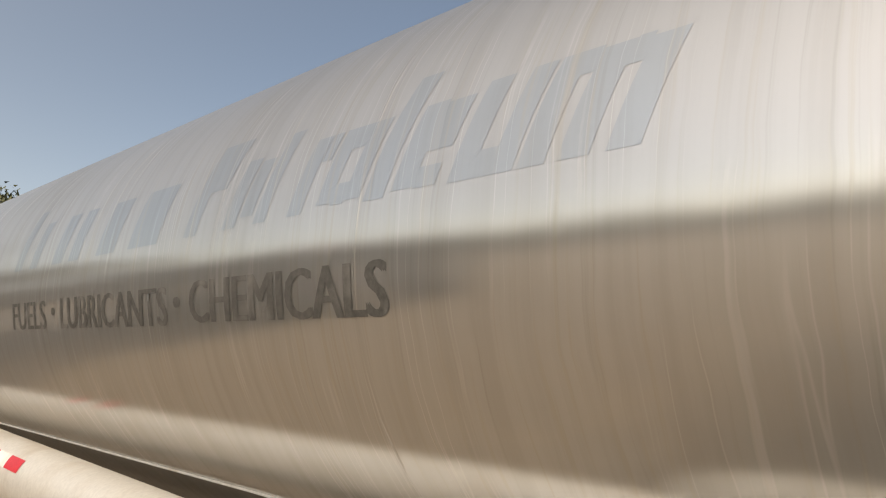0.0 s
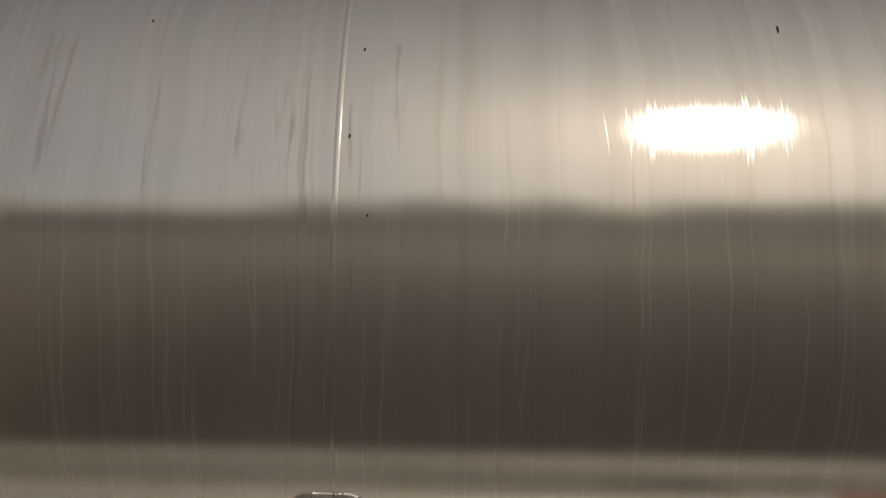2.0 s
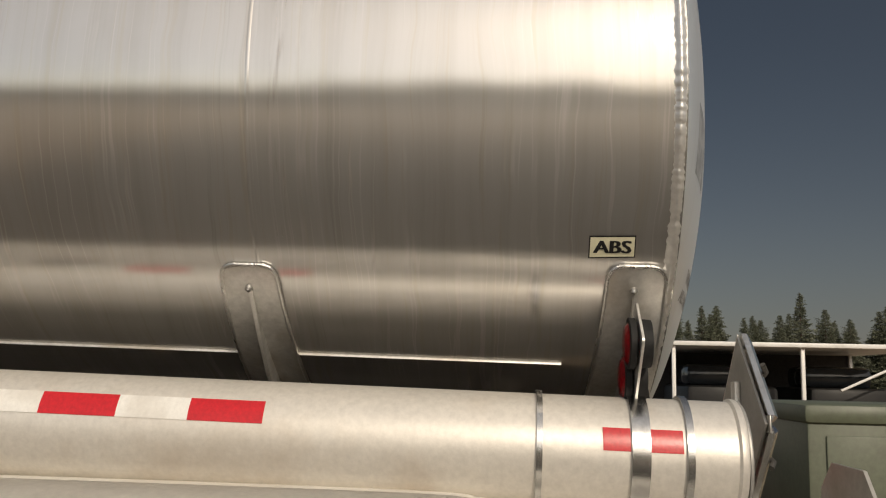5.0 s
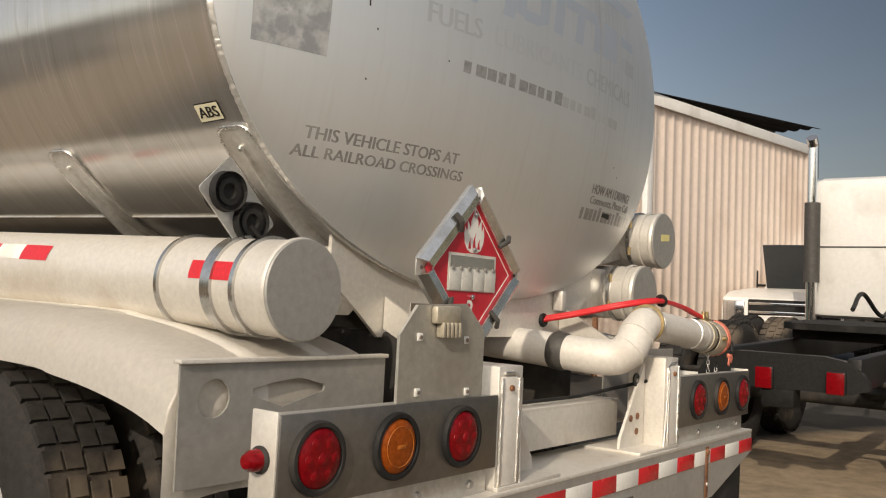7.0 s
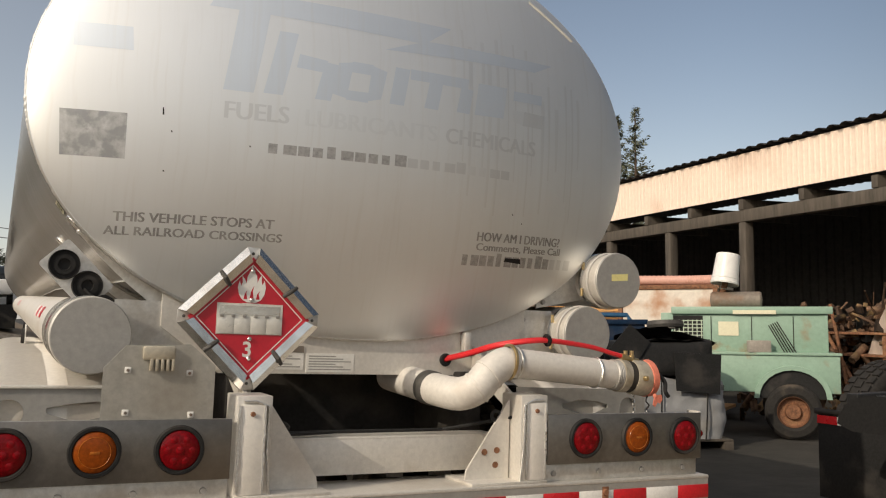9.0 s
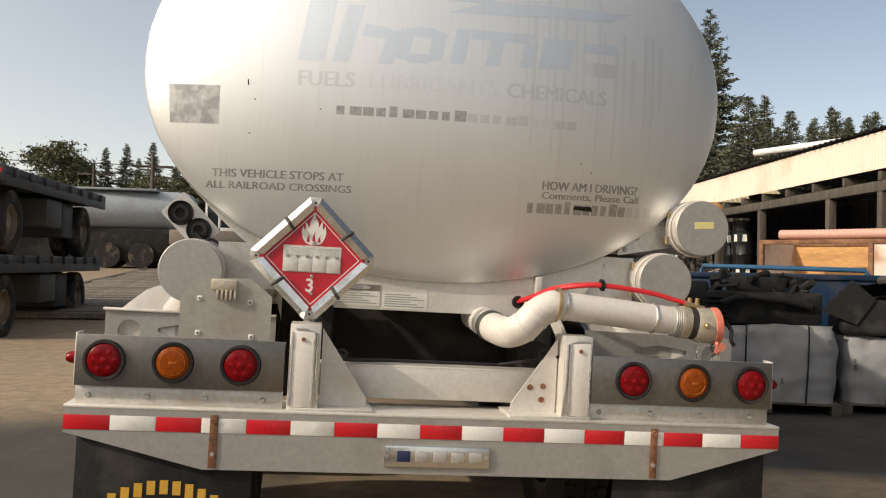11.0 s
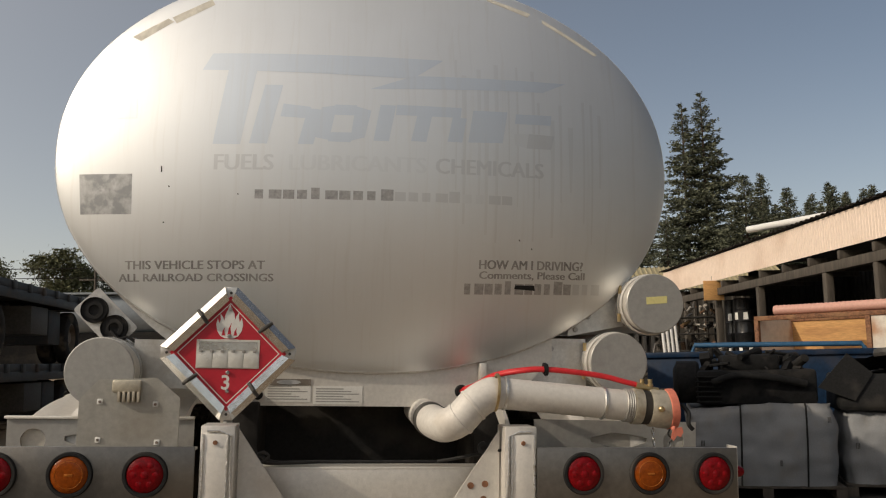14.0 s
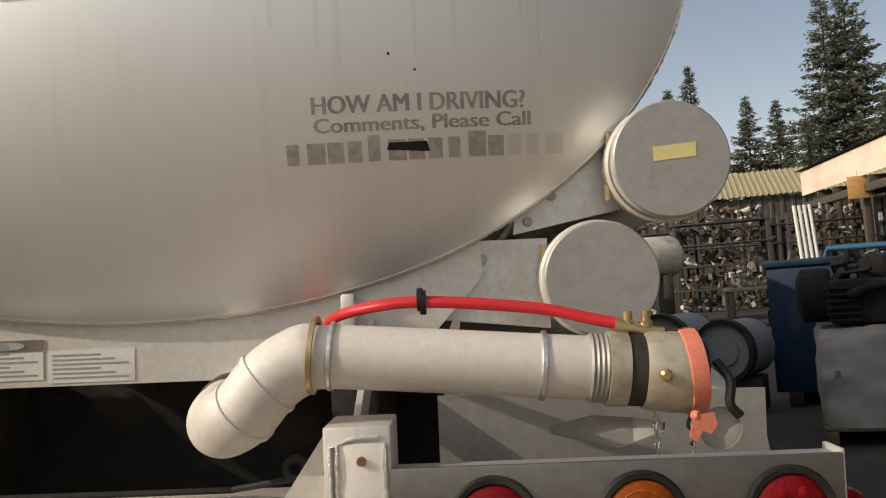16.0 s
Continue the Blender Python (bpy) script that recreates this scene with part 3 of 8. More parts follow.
def lathe(profile, origin, axis, n=40, bm=None, arc=1.0):
    """profile: (radius, distance along the axis)."""
    bm = bm or bmesh.new()
    m = Matrix.Translation(origin) @ Vector(axis).normalized().to_track_quat("Z", "Y").to_matrix().to_4x4()
    rings = []
    for r, h in profile:
        if r < 1e-6:
            rings.append([bm.verts.new(m @ Vector((0, 0, h)))])
        else:
            rings.append([bm.verts.new(m @ Vector((r * math.cos(2 * math.pi * i / n), r * math.sin(2 * math.pi * i / n), h))) for i in range(n)])
    for a, b in zip(rings, rings[1:]):
        for i in range(n):
            j = (i + 1) % n
            vs = [a[i % len(a)], a[j % len(a)], b[j % len(b)], b[i % len(b)]]
            vs = list(dict.fromkeys(vs))
            if len(vs) > 2:
                bm.faces.new(vs)
    return bm


def sweep(points, radius, n=16, bm=None, caps=True):
    bm = bm or bmesh.new()
    pts = [Vector(p) for p in points]
    radii = radius if isinstance(radius, (list, tuple)) else [radius] * len(pts)
    up = None
    rings = []
    for i, p in enumerate(pts):
        d = (pts[min(i + 1, len(pts) - 1)] - pts[max(i - 1, 0)]).normalized()
        if up is None:
            up = d.orthogonal().normalized()
        up = (up - up.dot(d) * d).normalized()
        side = d.cross(up)
        rings.append([bm.verts.new(p + radii[i] * (math.cos(2 * math.pi * k / n) * up + math.sin(2 * math.pi * k / n) * side)) for k in range(n)])
    for a, b in zip(rings, rings[1:]):
        for k in range(n):
            bm.faces.new((a[k], a[(k + 1) % n], b[(k + 1) % n], b[k]))
    if caps:
        bm.faces.new(rings[0][::-1])
        bm.faces.new(rings[-1])
    return bm


def arc_points(points, steps=8):
    """A smooth curve through the points (Catmull-Rom)."""
    p = [Vector(q) for q in points]
    p = [2 * p[0] - p[1], *p, 2 * p[-1] - p[-2]]
    out = []
    for i in range(1, len(p) - 2):
        for k in range(steps):
            t = k / steps
            out.append(0.5 * ((2 * p[i]) + (p[i + 1] - p[i - 1]) * t + (2 * p[i - 1] - 5 * p[i] + 4 * p[i + 1] - p[i + 2]) * t * t
                              + (3 * p[i] - p[i - 1] - 3 * p[i + 1] + p[i + 2]) * t ** 3))
    return out + [p[-2]]


def plate(outline, thick, frame_m, holes=(), bm=None):
    """A flat plate: an outline (u, v) with holes, thick along w, laid into place by frame_m (u, v, w to x, y, z)."""
    bm = bm or bmesh.new()
    edges = []
    for loop in (outline, *holes):
        vs = [bm.verts.new(frame_m @ Vector((u, v, 0))) for u, v in loop]
        edges += [bm.edges.new((vs[i], vs[(i + 1) % len(vs)])) for i in range(len(vs))]
    faces = [g for g in bmesh.ops.triangle_fill(bm, use_beauty=True, edges=edges)["geom"] if isinstance(g, bmesh.types.BMFace)]
    ext = bmesh.ops.extrude_face_region(bm, geom=faces)
    push = frame_m.to_3x3() @ Vector((0, 0, thick))
    bmesh.ops.translate(bm, vec=push, verts=[g for g in ext["geom"] if isinstance(g, bmesh.types.BMVert)])
    return bm


def facing(y):
    """u to x, v to z, w to -y: plates that face the rear."""
    return Matrix(((1, 0, 0, 0), (0, 0, -1, y), (0, 1, 0, 0), (0, 0, 0, 1)))


def sideways(x):
    """u to y, v to z, w to -x: plates that face the left side."""
    return Matrix(((0, 0, -1, x), (1, 0, 0, 0), (0, 1, 0, 0), (0, 0, 0, 1)))


def circle(cx, cy, r, n=24):
    return [(cx + r * math.cos(2 * math.pi * i / n), cy + r * math.sin(2 * math.pi * i / n)) for i in range(n)]


def rounded(x0, y0, x1, y1, r, n=5):
    out = []
    for cx, cy, a in ((x1 - r, y0 + r, -90), (x1 - r, y1 - r, 0), (x0 + r, y1 - r, 90), (x0 + r, y0 + r, 180)):
        out += [(cx + r * math.cos(radians(a + 90 * k / n)), cy + r * math.sin(radians(a + 90 * k / n))) for k in range(n + 1)]
    return out


def letters(text, height, width=None, bold=0.0):
    """The built-in font as flat triangles: (vertices (u, v), faces), its lower left at 0, 0."""
    cu = bpy.data.curves.new("letters", "FONT")
    cu.body = text
    cu.size = 1.0
    cu.resolution_u = 3
    cu.offset = bold
    ob = bpy.data.objects.new("letters", cu)
    scene.collection.objects.link(ob)
    bpy.context.view_layer.update()
    me = bpy.data.meshes.new_from_object(ob.evaluated_get(bpy.context.evaluated_depsgraph_get()))
    vs = [(v.co.x, v.co.y) for v in me.vertices]
    fs = [tuple(p.vertices) for p in me.polygons]
    bpy.data.objects.remove(ob)
    bpy.data.curves.remove(cu)
    bpy.data.meshes.remove(me)
    x0, x1 = min(v[0] for v in vs), max(v[0] for v in vs)
    y0, y1 = min(v[1] for v in vs), max(v[1] for v in vs)
    k = height / (y1 - y0)
    kx = k if width is None else width / (x1 - x0)
    return [((x - x0) * kx, (y - y0) * k) for x, y in vs], fs


def face_out(ob, out):
    """Turn every face of a thin sheet to the side that shows."""
    bm = bmesh.new()
    bm.from_mesh(ob.data)
    bmesh.ops.reverse_faces(bm, faces=[f for f in bm.faces if f.normal.dot(out) < 0])
    bm.to_mesh(ob.data)
    bm.free()


def laid(vs, fs, place, bm=None):
    """Flat shapes laid onto a curved surface, cut small enough to follow it: place(u, v) gives the point."""
    bm = bm or bmesh.new()
    for f in fs:
        for k in range(1, len(f) - 1):
            a, b, c = (Vector(vs[f[j]]) for j in (0, k, k + 1))
            n = max(1, math.ceil(max((a - b).length, (b - c).length, (c - a).length) / 0.03))
            g = [[bm.verts.new(place(*(a + (b - a) * (i / n) + (c - a) * (j / n)))) for j in range(n + 1 - i)] for i in range(n + 1)]
            for i in range(n):
                for j in range(n - i):
                    bm.faces.new((g[i][j], g[i + 1][j], g[i][j + 1]))
                    if j < n - i - 1:
                        bm.faces.new((g[i + 1][j], g[i + 1][j + 1], g[i][j + 1]))
    bmesh.ops.remove_doubles(bm, verts=bm.verts, dist=0.00002)
    return bm


# ---- ground ----
def ground_z(x, y):
    near = max(0.0, 1 - max(0.0, abs(x) - 1.7) / 2.6)
    lean = -0.035 * max(-1.7, min(1.7, x)) * near
    rise = 0.0
    if y > 9:
        side = max(0.0, min(1.0, (2.5 - x) / 5.0))
        rise = 0.040 * (min(y, 48) - 9) * side
    return lean + rise


def build_ground():
    steps = [-400, -250, -150, -100, -70, -50, -38, -30, -25] + [-22 + 0.8 * i for i in range(56)] + [24, 28, 33, 40, 50, 70, 100, 150, 250, 400]
    bm = bmesh.new()
    grid = []
    for y in steps:
        row = []
        for x in steps:
            d = math.hypot(x, y)
            bump = 0.02 * noise.noise(Vector((x * 0.5, y * 0.5, 3.0))) if d < 26 and abs(x) > 2.2 else 0.0
            row.append(bm.verts.new((x, y, ground_z(x, y) + bump)))
        grid.append(row)
    for a, b in zip(grid, grid[1:]):
        for i in range(len(steps) - 1):
            bm.faces.new((a[i], a[i + 1], b[i + 1], b[i]))
    return tagged(part("ground", bm, M_DIRT), "sandy dirt yard, painted dark beside the trailer for shade and reflection", "ground", kind="structure")


build_ground()

# ---- tank trailer (in its own frame: x right, y ahead, z up) ----
TA, TB, TZ, TY0, TY1 = 1.185, 0.80, 2.035, 0.08, 12.6
SQ = 2 / 2.10


def sgn_pow(c):
    return math.copysign(abs(c) ** SQ, c)
TRAILER = pose(0, 0, 0, 0, 2.0, 0)
trailer = thing("tank_trailer", TRAILER, "bare aluminium fuel tank trailer with dusty streaks, parked on dirt", "tank trailer")


TILT = 0.028


def rise(y):
    """The tank lifts a little towards its front, bent to fit the camera's view."""
    return TILT * (1 - math.exp(-max(0.0, y - TY0) / 1.7))


def on_side(y, ang, off=0.0):
    """A point of the shell: ang up from the middle of the left side, off out of it."""
    c, s_ = sgn_pow(math.cos(ang)), sgn_pow(math.sin(ang))
    nx, nz = -math.copysign(abs(c) ** 1.1, c) / TA, math.copysign(abs(s_) ** 1.1, s_) / TB
    k = off / math.hypot(nx, nz)
    return Vector((-TA * c + nx * k, y, TZ + rise(y) + TB * s_ + nz * k))


def side_ang(z):
    q = max(-1, min(1, (z - TZ) / TB))
    return math.asin(math.copysign(abs(q) ** (1 / SQ), q))


def head_y(x, z):
    q = min(1.0, abs(x / TA) ** 2.1 + abs((z - TZ) / TB) ** 2.1)
    return TY0 - 0.185 * (1 - q) - 0.014 * (1 - q ** 14)


def on_head(x, z, off=0.0):
    e = 0.01
    nx = (head_y(x + e, z) - head_y(x - e, z)) / (2 * e)
    nz = (head_y(x, z + e) - head_y(x, z - e)) / (2 * e)
    v = Vector((nx, -1, nz)).normalized()
    return Vector((x, head_y(x, z), z)) + off * v


def build_shell():
    n = 256
    bm = bmesh.new()
    ys = [TY0, TY0 + 0.02] + [0.25 + 0.25 * i for i in range(50)]
    rings = []
    for y in ys:
        ring = []
        for i in range(n):
            a = 2 * math.pi * i / n
            ring.append(bm.verts.new((TA * sgn_pow(math.cos(a)), y, TZ + rise(y) + TB * sgn_pow(math.sin(a)))))
        rings.append(ring)
    for a, b in zip(rings, rings[1:]):
        for i in range(n):
            bm.faces.new((a[i], a[(i + 1) % n], b[(i + 1) % n], b[i]))
    bm.faces.new(rings[-1])
    return part("tank_shell", bm, M_SHELL, trailer, "streaked bare aluminium shell", 50)


def build_head():
    bm = bmesh.new()
    n, m = 320, 84
    rings = []
    for k in range(1, m + 1):
        q = math.sin(0.5 * math.pi * k / m)
        rings.append([bm.verts.new(((x := TA * 1.002 * q * sgn_pow(math.cos(2 * math.pi * i / n))), head_y(x, z := TZ + TB * 1.002 * q * sgn_pow(math.sin(2 * math.pi * i / n))), z)) for i in range(n)])
    c = bm.verts.new((0, head_y(0, TZ), TZ))
    for i in range(n):
        bm.faces.new((c, rings[0][i], rings[0][(i + 1) % n]))
    for a, b in zip(rings, rings[1:]):
        for i in range(n):
            bm.faces.new((a[i], b[i], b[(i + 1) % n], a[(i + 1) % n]))
    return part("rear_head", bm, M_HEAD, trailer, "domed rear head of dull aluminium with faded lettering", 60)


def seam_ring(y, w=0.005, h=0.0016, bumpy=0.0, mat_=M_SHELL, name="weld_seam", label="", n=256, pitch=40):
    bm = bmesh.new()
    prof = [(w * k / 5, h * 0.5 * (1 + math.cos(math.pi * k / 5))) for k in range(-5, 6)]
    rings = []
    for i in range(n):
        a = 2 * math.pi * i / n
        b = 1 + bumpy * (noise.noise(Vector((math.cos(a) * pitch, y * 3, math.sin(a) * pitch))))
        ring = []
        for dy, dh in prof:
            p = on_side(y + dy * b, a, dh * b - 0.0004)
            ring.append(bm.verts.new(p))
        rings.append(ring)
    for i in range(n):
        a, b = rings[i], rings[(i + 1) % n]
        for k in range(10):
            bm.faces.new((a[k], a[k + 1], b[k + 1], b[k]))
    return part(name, bm, mat_, trailer, label, 60)


shell = build_shell()
head = build_head()
for sy in (0.958, 2.183, 3.50, 4.93, 6.2, 7.45, 8.7, 10.0):
    seam_ring(sy, 0.0075 if sy < 3 else 0.006, 0.0010 if sy < 3 else 0.0008, 0.1)
seam_ring(TY0 + 0.014, 0.013, 0.008, 0.34, M_RIMWELD, name="rim_weld", label="lumpy bright weld bead round the rear rim", n=1100, pitch=95)


# hose tubes along the sides
def hose_tube(cx, cz, r, y0, y1, bands, name):
    prof = [(0.0, -0.004), (r * 0.5, -0.003), (r + 0.003, -0.002), (r + 0.006, 0.004), (r + 0.006, 0.012), (r, 0.017), (r, y1 - y0), (0, y1 - y0)]
    tube = part(name, lathe(prof, (cx, y0, cz), (0, 1, 0.021), 48), M_FRAME, trailer, "long pale aluminium hose tube", 30)
    part("end_cap", lathe([(0, -0.010), (r + 0.001, -0.010), (r + 0.004, -0.007), (r + 0.004, -0.003), (0, -0.003)], (cx, y0, cz), (0, 1, 0), 48), M_GREY, tube, "flat grey end cap")
    for by, bw in bands:
        part("clamp_band", lathe([(r - 0.002, 0), (r + 0.008, 0.0), (r + 0.008, bw), (r - 0.002, bw)], (cx, by, cz + 0.021 * (by - y0)), (0, 1, 0.021), 48), M_STRAP, tube, "shiny steel clamp band")
    return tube


left_tube = hose_tube(-0.950, 1.225, 0.116, -0.04, 9.0, ((0.062, 0.014), (0.146, 0.036), (0.355, 0.012)), "hose_tube")
tube_a = hose_tube(1.097, 1.512, 0.111, -0.02, 6.5, ((0.075, 0.016),), "hose_tube")
tube_b = hose_tube(0.952, 1.284, 0.109, -0.01, 6.5, ((0.085, 0.016),), "hose_tube")
for y0, y1, m_ in [(0.183, 0.237, M_RED), (0.082, 0.146, M_RED), (0.915, 1.070, M_RED), (1.070, 1.220, M_WHITE), (1.220, 1.383, M_RED), (1.383, 1.53, M_WHITE),
                   (5.46, 5.62, M_RED), (5.62, 5.77, M_WHITE), (5.77, 5.92, M_RED)]:
    bm = bmesh.new()
    a0, a1 = (radians(5), radians(27.5)) if y1 < 0.3 else (radians(14.5), radians(38.8))
    rows = []
    for k in range(7):
        a = a0 + (a1 - a0) * k / 6
        rr = 0.116 + 0.0014
        rows.append([bm.verts.new((-0.950 - rr * math.cos(a), y, 1.225 + 0.021 * (y + 0.04) + rr * math.sin(a))) for y in (y0, y1)])
    for a, b in zip(rows, rows[1:]):
        bm.faces.new((a[0], a[1], b[1], b[0]))
    part("reflective_tape", bm, m_, left_tube)

for tb, cx, cz, r, by in ((tube_a, 1.097, 1.512, 0.111, 0.075), (tube_b, 0.952, 1.284, 0.109, 0.085)):
    for ang in (150, 205):
        lx, lz = cx + (r + 0.010) * math.cos(radians(ang)), cz + (r + 0.010) * math.sin(radians(ang))
        part("latch", rod((lx, by + 0.002, lz - 0.016), (lx, by + 0.002, lz + 0.016), 0.007, n=10), M_BRASS, tb, "tarnished band latch")
    part("rolled_lip", lathe([(r + 0.004, 0.0), (r + 0.010, 0.003), (r + 0.010, 0.010), (r + 0.004, 0.013)], (cx, 0.030, cz), (0, 1, 0.021), 48), M_FRAME, tb)
# amber side lamp on a white plate at the tube
sl = part("side_lamp_plate", plate(rounded(-1.727, 1.105, -1.505, 1.240, 0.006), 0.004, Matrix(((0, 0, -1, -1.092), (-1, 0, 0, 0), (0, 1, 0, 0), (0, 0, 0, 1)))), M_WHITEPAINT, left_tube, "white plate with an amber side lamp")
ov = [(-1.616 + 0.084 * (abs(math.cos(a)) ** 0.75) * math.copysign(1, math.cos(a)), 1.170 + 0.052 * math.sin(a)) for a in [2 * math.pi * k / 36 for k in range(36)]]
ovi = [(-1.616 + (u + 1.616) * 0.82, 1.170 + (v - 1.170) * 0.74) for u, v in ov]
OM = Matrix(((0, 0, -1, -1.0965), (-1, 0, 0, 0), (0, 1, 0, 0), (0, 0, 0, 1)))
part("gasket", plate(ov, 0.012, OM, holes=[ovi]), M_BLACK, sl, "black rubber gasket")
part("lens", plate(ovi, 0.009, OM), M_LENS_AMBER, sl, "amber oval lens")
part("lens_divider", box((-1.109, 1.612, 1.132), (-1.1055, 1.620, 1.208)), M_BLACK, sl)
part("wire", sweep(arc_points([(-1.10, 1.63, 1.222), (-1.10, 1.622, 1.240), (-1.10, 1.605, 1.246)]), 0.004, 8), M_BLACK, sl)
part("bracket", box((-1.092, 1.56, 1.12), (-1.05, 1.68, 1.16)), M_ALU, sl)

# bumper
bumper = part("rear_bumper", plate([(-1.295, 0.752), (1.295, 0.752), (1.295, 0.668), (0.87, 0.545), (-0.83, 0.545), (-1.295, 0.662)], 0.01, facing(-0.340)), M_GREY, trailer, "grey aluminium bumper beam")
part("top_ledge", box((-1.297, -0.352, 0.745), (1.297, -0.10, 0.757), 0.003), M_FRAME, bumper)
for i in range(17):
    x0 = -1.2954 + i * 0.1524
    part("reflective_tape", box((x0 + 0.0006, -0.3525, 0.672), (x0 + 0.1518, -0.350, 0.722), 0.0008), M_RED if i % 2 == 0 else M_WHITE, bumper)

# light bars
def round_light(parent, x, y, z, lens):
    lt = part("tail_light", lathe([(0.055, 0.004), (0.060, 0.012), (0.068, 0.012), (0.071, 0.006), (0.071, 0.0), (0.05, 0.0)], (x, y, z), (0, -1, 0), 36), M_BLACK, parent, "round tail light in a black grommet")
    prof = [(0.0585, 0.002), (0.0565, 0.008), (0.050, 0.013), (0.032, 0.016), (0.0, 0.017)]
    cap = part("lens", lathe(prof, (x, y, z), (0, -1, 0), 36), lens, lt, "red lens over seven round optics" if lens is M_LENS_RED else "amber lens with a small bulb behind it")
    if lens is M_LENS_RED:
        for k in range(7):
            a = math.pi * k / 3
            r = 0.0 if k == 6 else 0.032
            part("optic", lathe([(0.0125, 0.0), (0.0115, 0.0022), (0.006, 0.0040), (0, 0.0044)], (x + r * math.cos(a), y - (0.0155 if k == 6 else 0.0130), z + r * math.sin(a)), (0, -1, 0), 14), M_OPTIC, cap)
    else:
        part("bulb", box((x - 0.013, y - 0.0185, z - 0.004), (x + 0.013, y - 0.0165, z + 0.004), 0.001), M_OPTIC_AMBER, cap)
        part("rib_ring", lathe([(0.044, 0.0125), (0.042, 0.0155), (0.040, 0.0135)], (x, y, z), (0, -1, 0), 36), M_OPTIC_AMBER, cap)


def light_bar(x0, x1, lights):
    bar = part("light_bar", box((x0, -0.345, 0.820), (x1, -0.335, 0.995), 0.003), M_BAR, trailer, "dark grey sheet light bar with three round lights")
    part("top_flange", box((x0, -0.336, 0.983), (x1, -0.285, 0.991), 0.002), M_GREY, bar)
    outer = x0 if x0 < 0 else x1
    part("end_flange", box((outer - 0.004, -0.340, 0.822), (outer + 0.004, -0.27, 1.0), 0.002), M_FRAME, bar)
    for lx, lens in lights:
        round_light(bar, lx, -0.345, 0.909, lens)
    strip = part("lower_strip", box((x0 + (0.0 if x0 < 0 else 0.0), -0.318, 0.757), (x1, -0.308, 0.822), 0.002), M_ALU, bar)
    for k in range(4):
        bx = x0 + (x1 - x0) * (0.06 + 0.28 * k)
        part("bolt", rod((bx, -0.318, 0.785), (bx, -0.326, 0.785), 0.011, 0.009, 8), M_GREY, strip)
    s = -1 if x0 < 0 else 1
    mk = part("side_marker", lathe([(0.026, 0), (0.026, 0.008), (0.021, 0.012)], (outer, -0.30, 0.91), (s, 0, 0), 20), M_BLACK, bar)
    part("lens", lathe([(0.021, 0.010), (0.020, 0.028), (0.013, 0.040), (0, 0.043)], (outer, -0.30, 0.91), (s, 0, 0), 20), M_LENS_RED, mk, "small red marker lens")


light_bar(-1.270, -0.568, [(-1.175, M_LENS_RED), (-0.947, M_LENS_AMBER), (-0.718, M_LENS_RED)])
light_bar(0.552, 1.262, [(0.713, M_LENS_RED), (0.945, M_LENS_AMBER), (1.175, M_LENS_RED)])


# posts and cross beam
def post(s):
    x_out, x_in = s * 0.554, s * 0.445
    lo, hi = min(x_out, x_in), max(x_out, x_in)
    p = part("frame_post", box((lo, -0.335, 0.755), (hi, -0.20, 1.062), 0.004), M_FRAME, trailer, "welded aluminium frame post")
    g = plate([(x_in - s * 0.006, 0.757), (s * 0.265, 0.757), (s * 0.272, 0.80), (x_in - s * 0.006, 1.045)], 0.010, facing(-0.255))
    part("gusset", g, M_FRAME, p)
    part("weld_seam", sweep([(x_in + s * 0.0, -0.337, 0.76), (x_in + s * 0.012, -0.339, 0.9), (x_in + s * 0.012, -0.339, 1.03), (x_in + s * 0.05, -0.339, 1.045), (x_out - s * 0.02, -0.339, 1.045)], 0.004, 8), M_WELD, p)
    fx0, fx1 = sorted((s * 0.545, s * 0.468))
    face = part("face_plate", box((fx0, -0.3405, 0.768), (fx1, -0.3335, 1.036), 0.003), M_FENDER, p, "cream face plate welded along both edges, rust-stained")
    for ex in (fx0, fx1):
        pts = [(ex + 0.0012 * math.sin(9 * k), -0.3400, 0.772 + 0.0175 * k) for k in range(16)]
        part("weld_seam", sweep(pts, [0.0035 + 0.0018 * abs(math.sin(2.3 * k)) for k in range(16)], 6), M_WELD, face)
    part("bolt", rod(((fx0 + fx1) / 2, -0.3405, 1.008), ((fx0 + fx1) / 2, -0.348, 1.008), 0.008, 0.007, 8), M_RUST, face)
    st = plate([(-0.20, 0.99), (-0.20, 1.06), (0.10, 1.22), (0.10, 1.13)], 0.012, sideways(s * 0.49))
    part("strut", st, M_FRAME, p)
    part("foot", box((min(x_out, s * 0.25), -0.345, 0.757), (max(x_out, s * 0.25), -0.14, 0.767), 0.002), M_FRAME, p)
    return p


post_l, post_r = post(-1), post(1)
beam = part("cross_beam", box((-0.445, -0.165, 0.785), (0.445, -0.155, 0.905), 0.002), M_FRAME, trailer, "pale aluminium cross beam")
part("beam_top", box((-0.445, -0.165, 0.900), (0.445, -0.05, 0.910), 0.002), M_FRAME, beam)
part("brake_line", sweep(arc_points([(-0.40, -0.12, 0.96), (-0.33, -0.13, 0.925), (-0.2, -0.13, 0.925), (0.2, -0.13, 0.925), (0.26, -0.14, 0.93), (0.45, -0.27, 0.98)]), 0.006, 8), M_BLACK, beam)

part("brake_line", sweep(arc_points([(-0.455, -0.15, 1.00), (-0.43, -0.17, 0.965), (-0.40, -0.18, 0.935), (-0.365, -0.185, 0.930), (-0.345, -0.18, 0.948), (-0.365, -0.175, 0.962), (-0.385, -0.17, 0.945), (-0.36, -0.165, 0.925), (-0.28, -0.15, 0.922), (-0.18, -0.14, 0.925)]), 0.0055, 8), M_BLACK, beam, "black brake line with a loop")
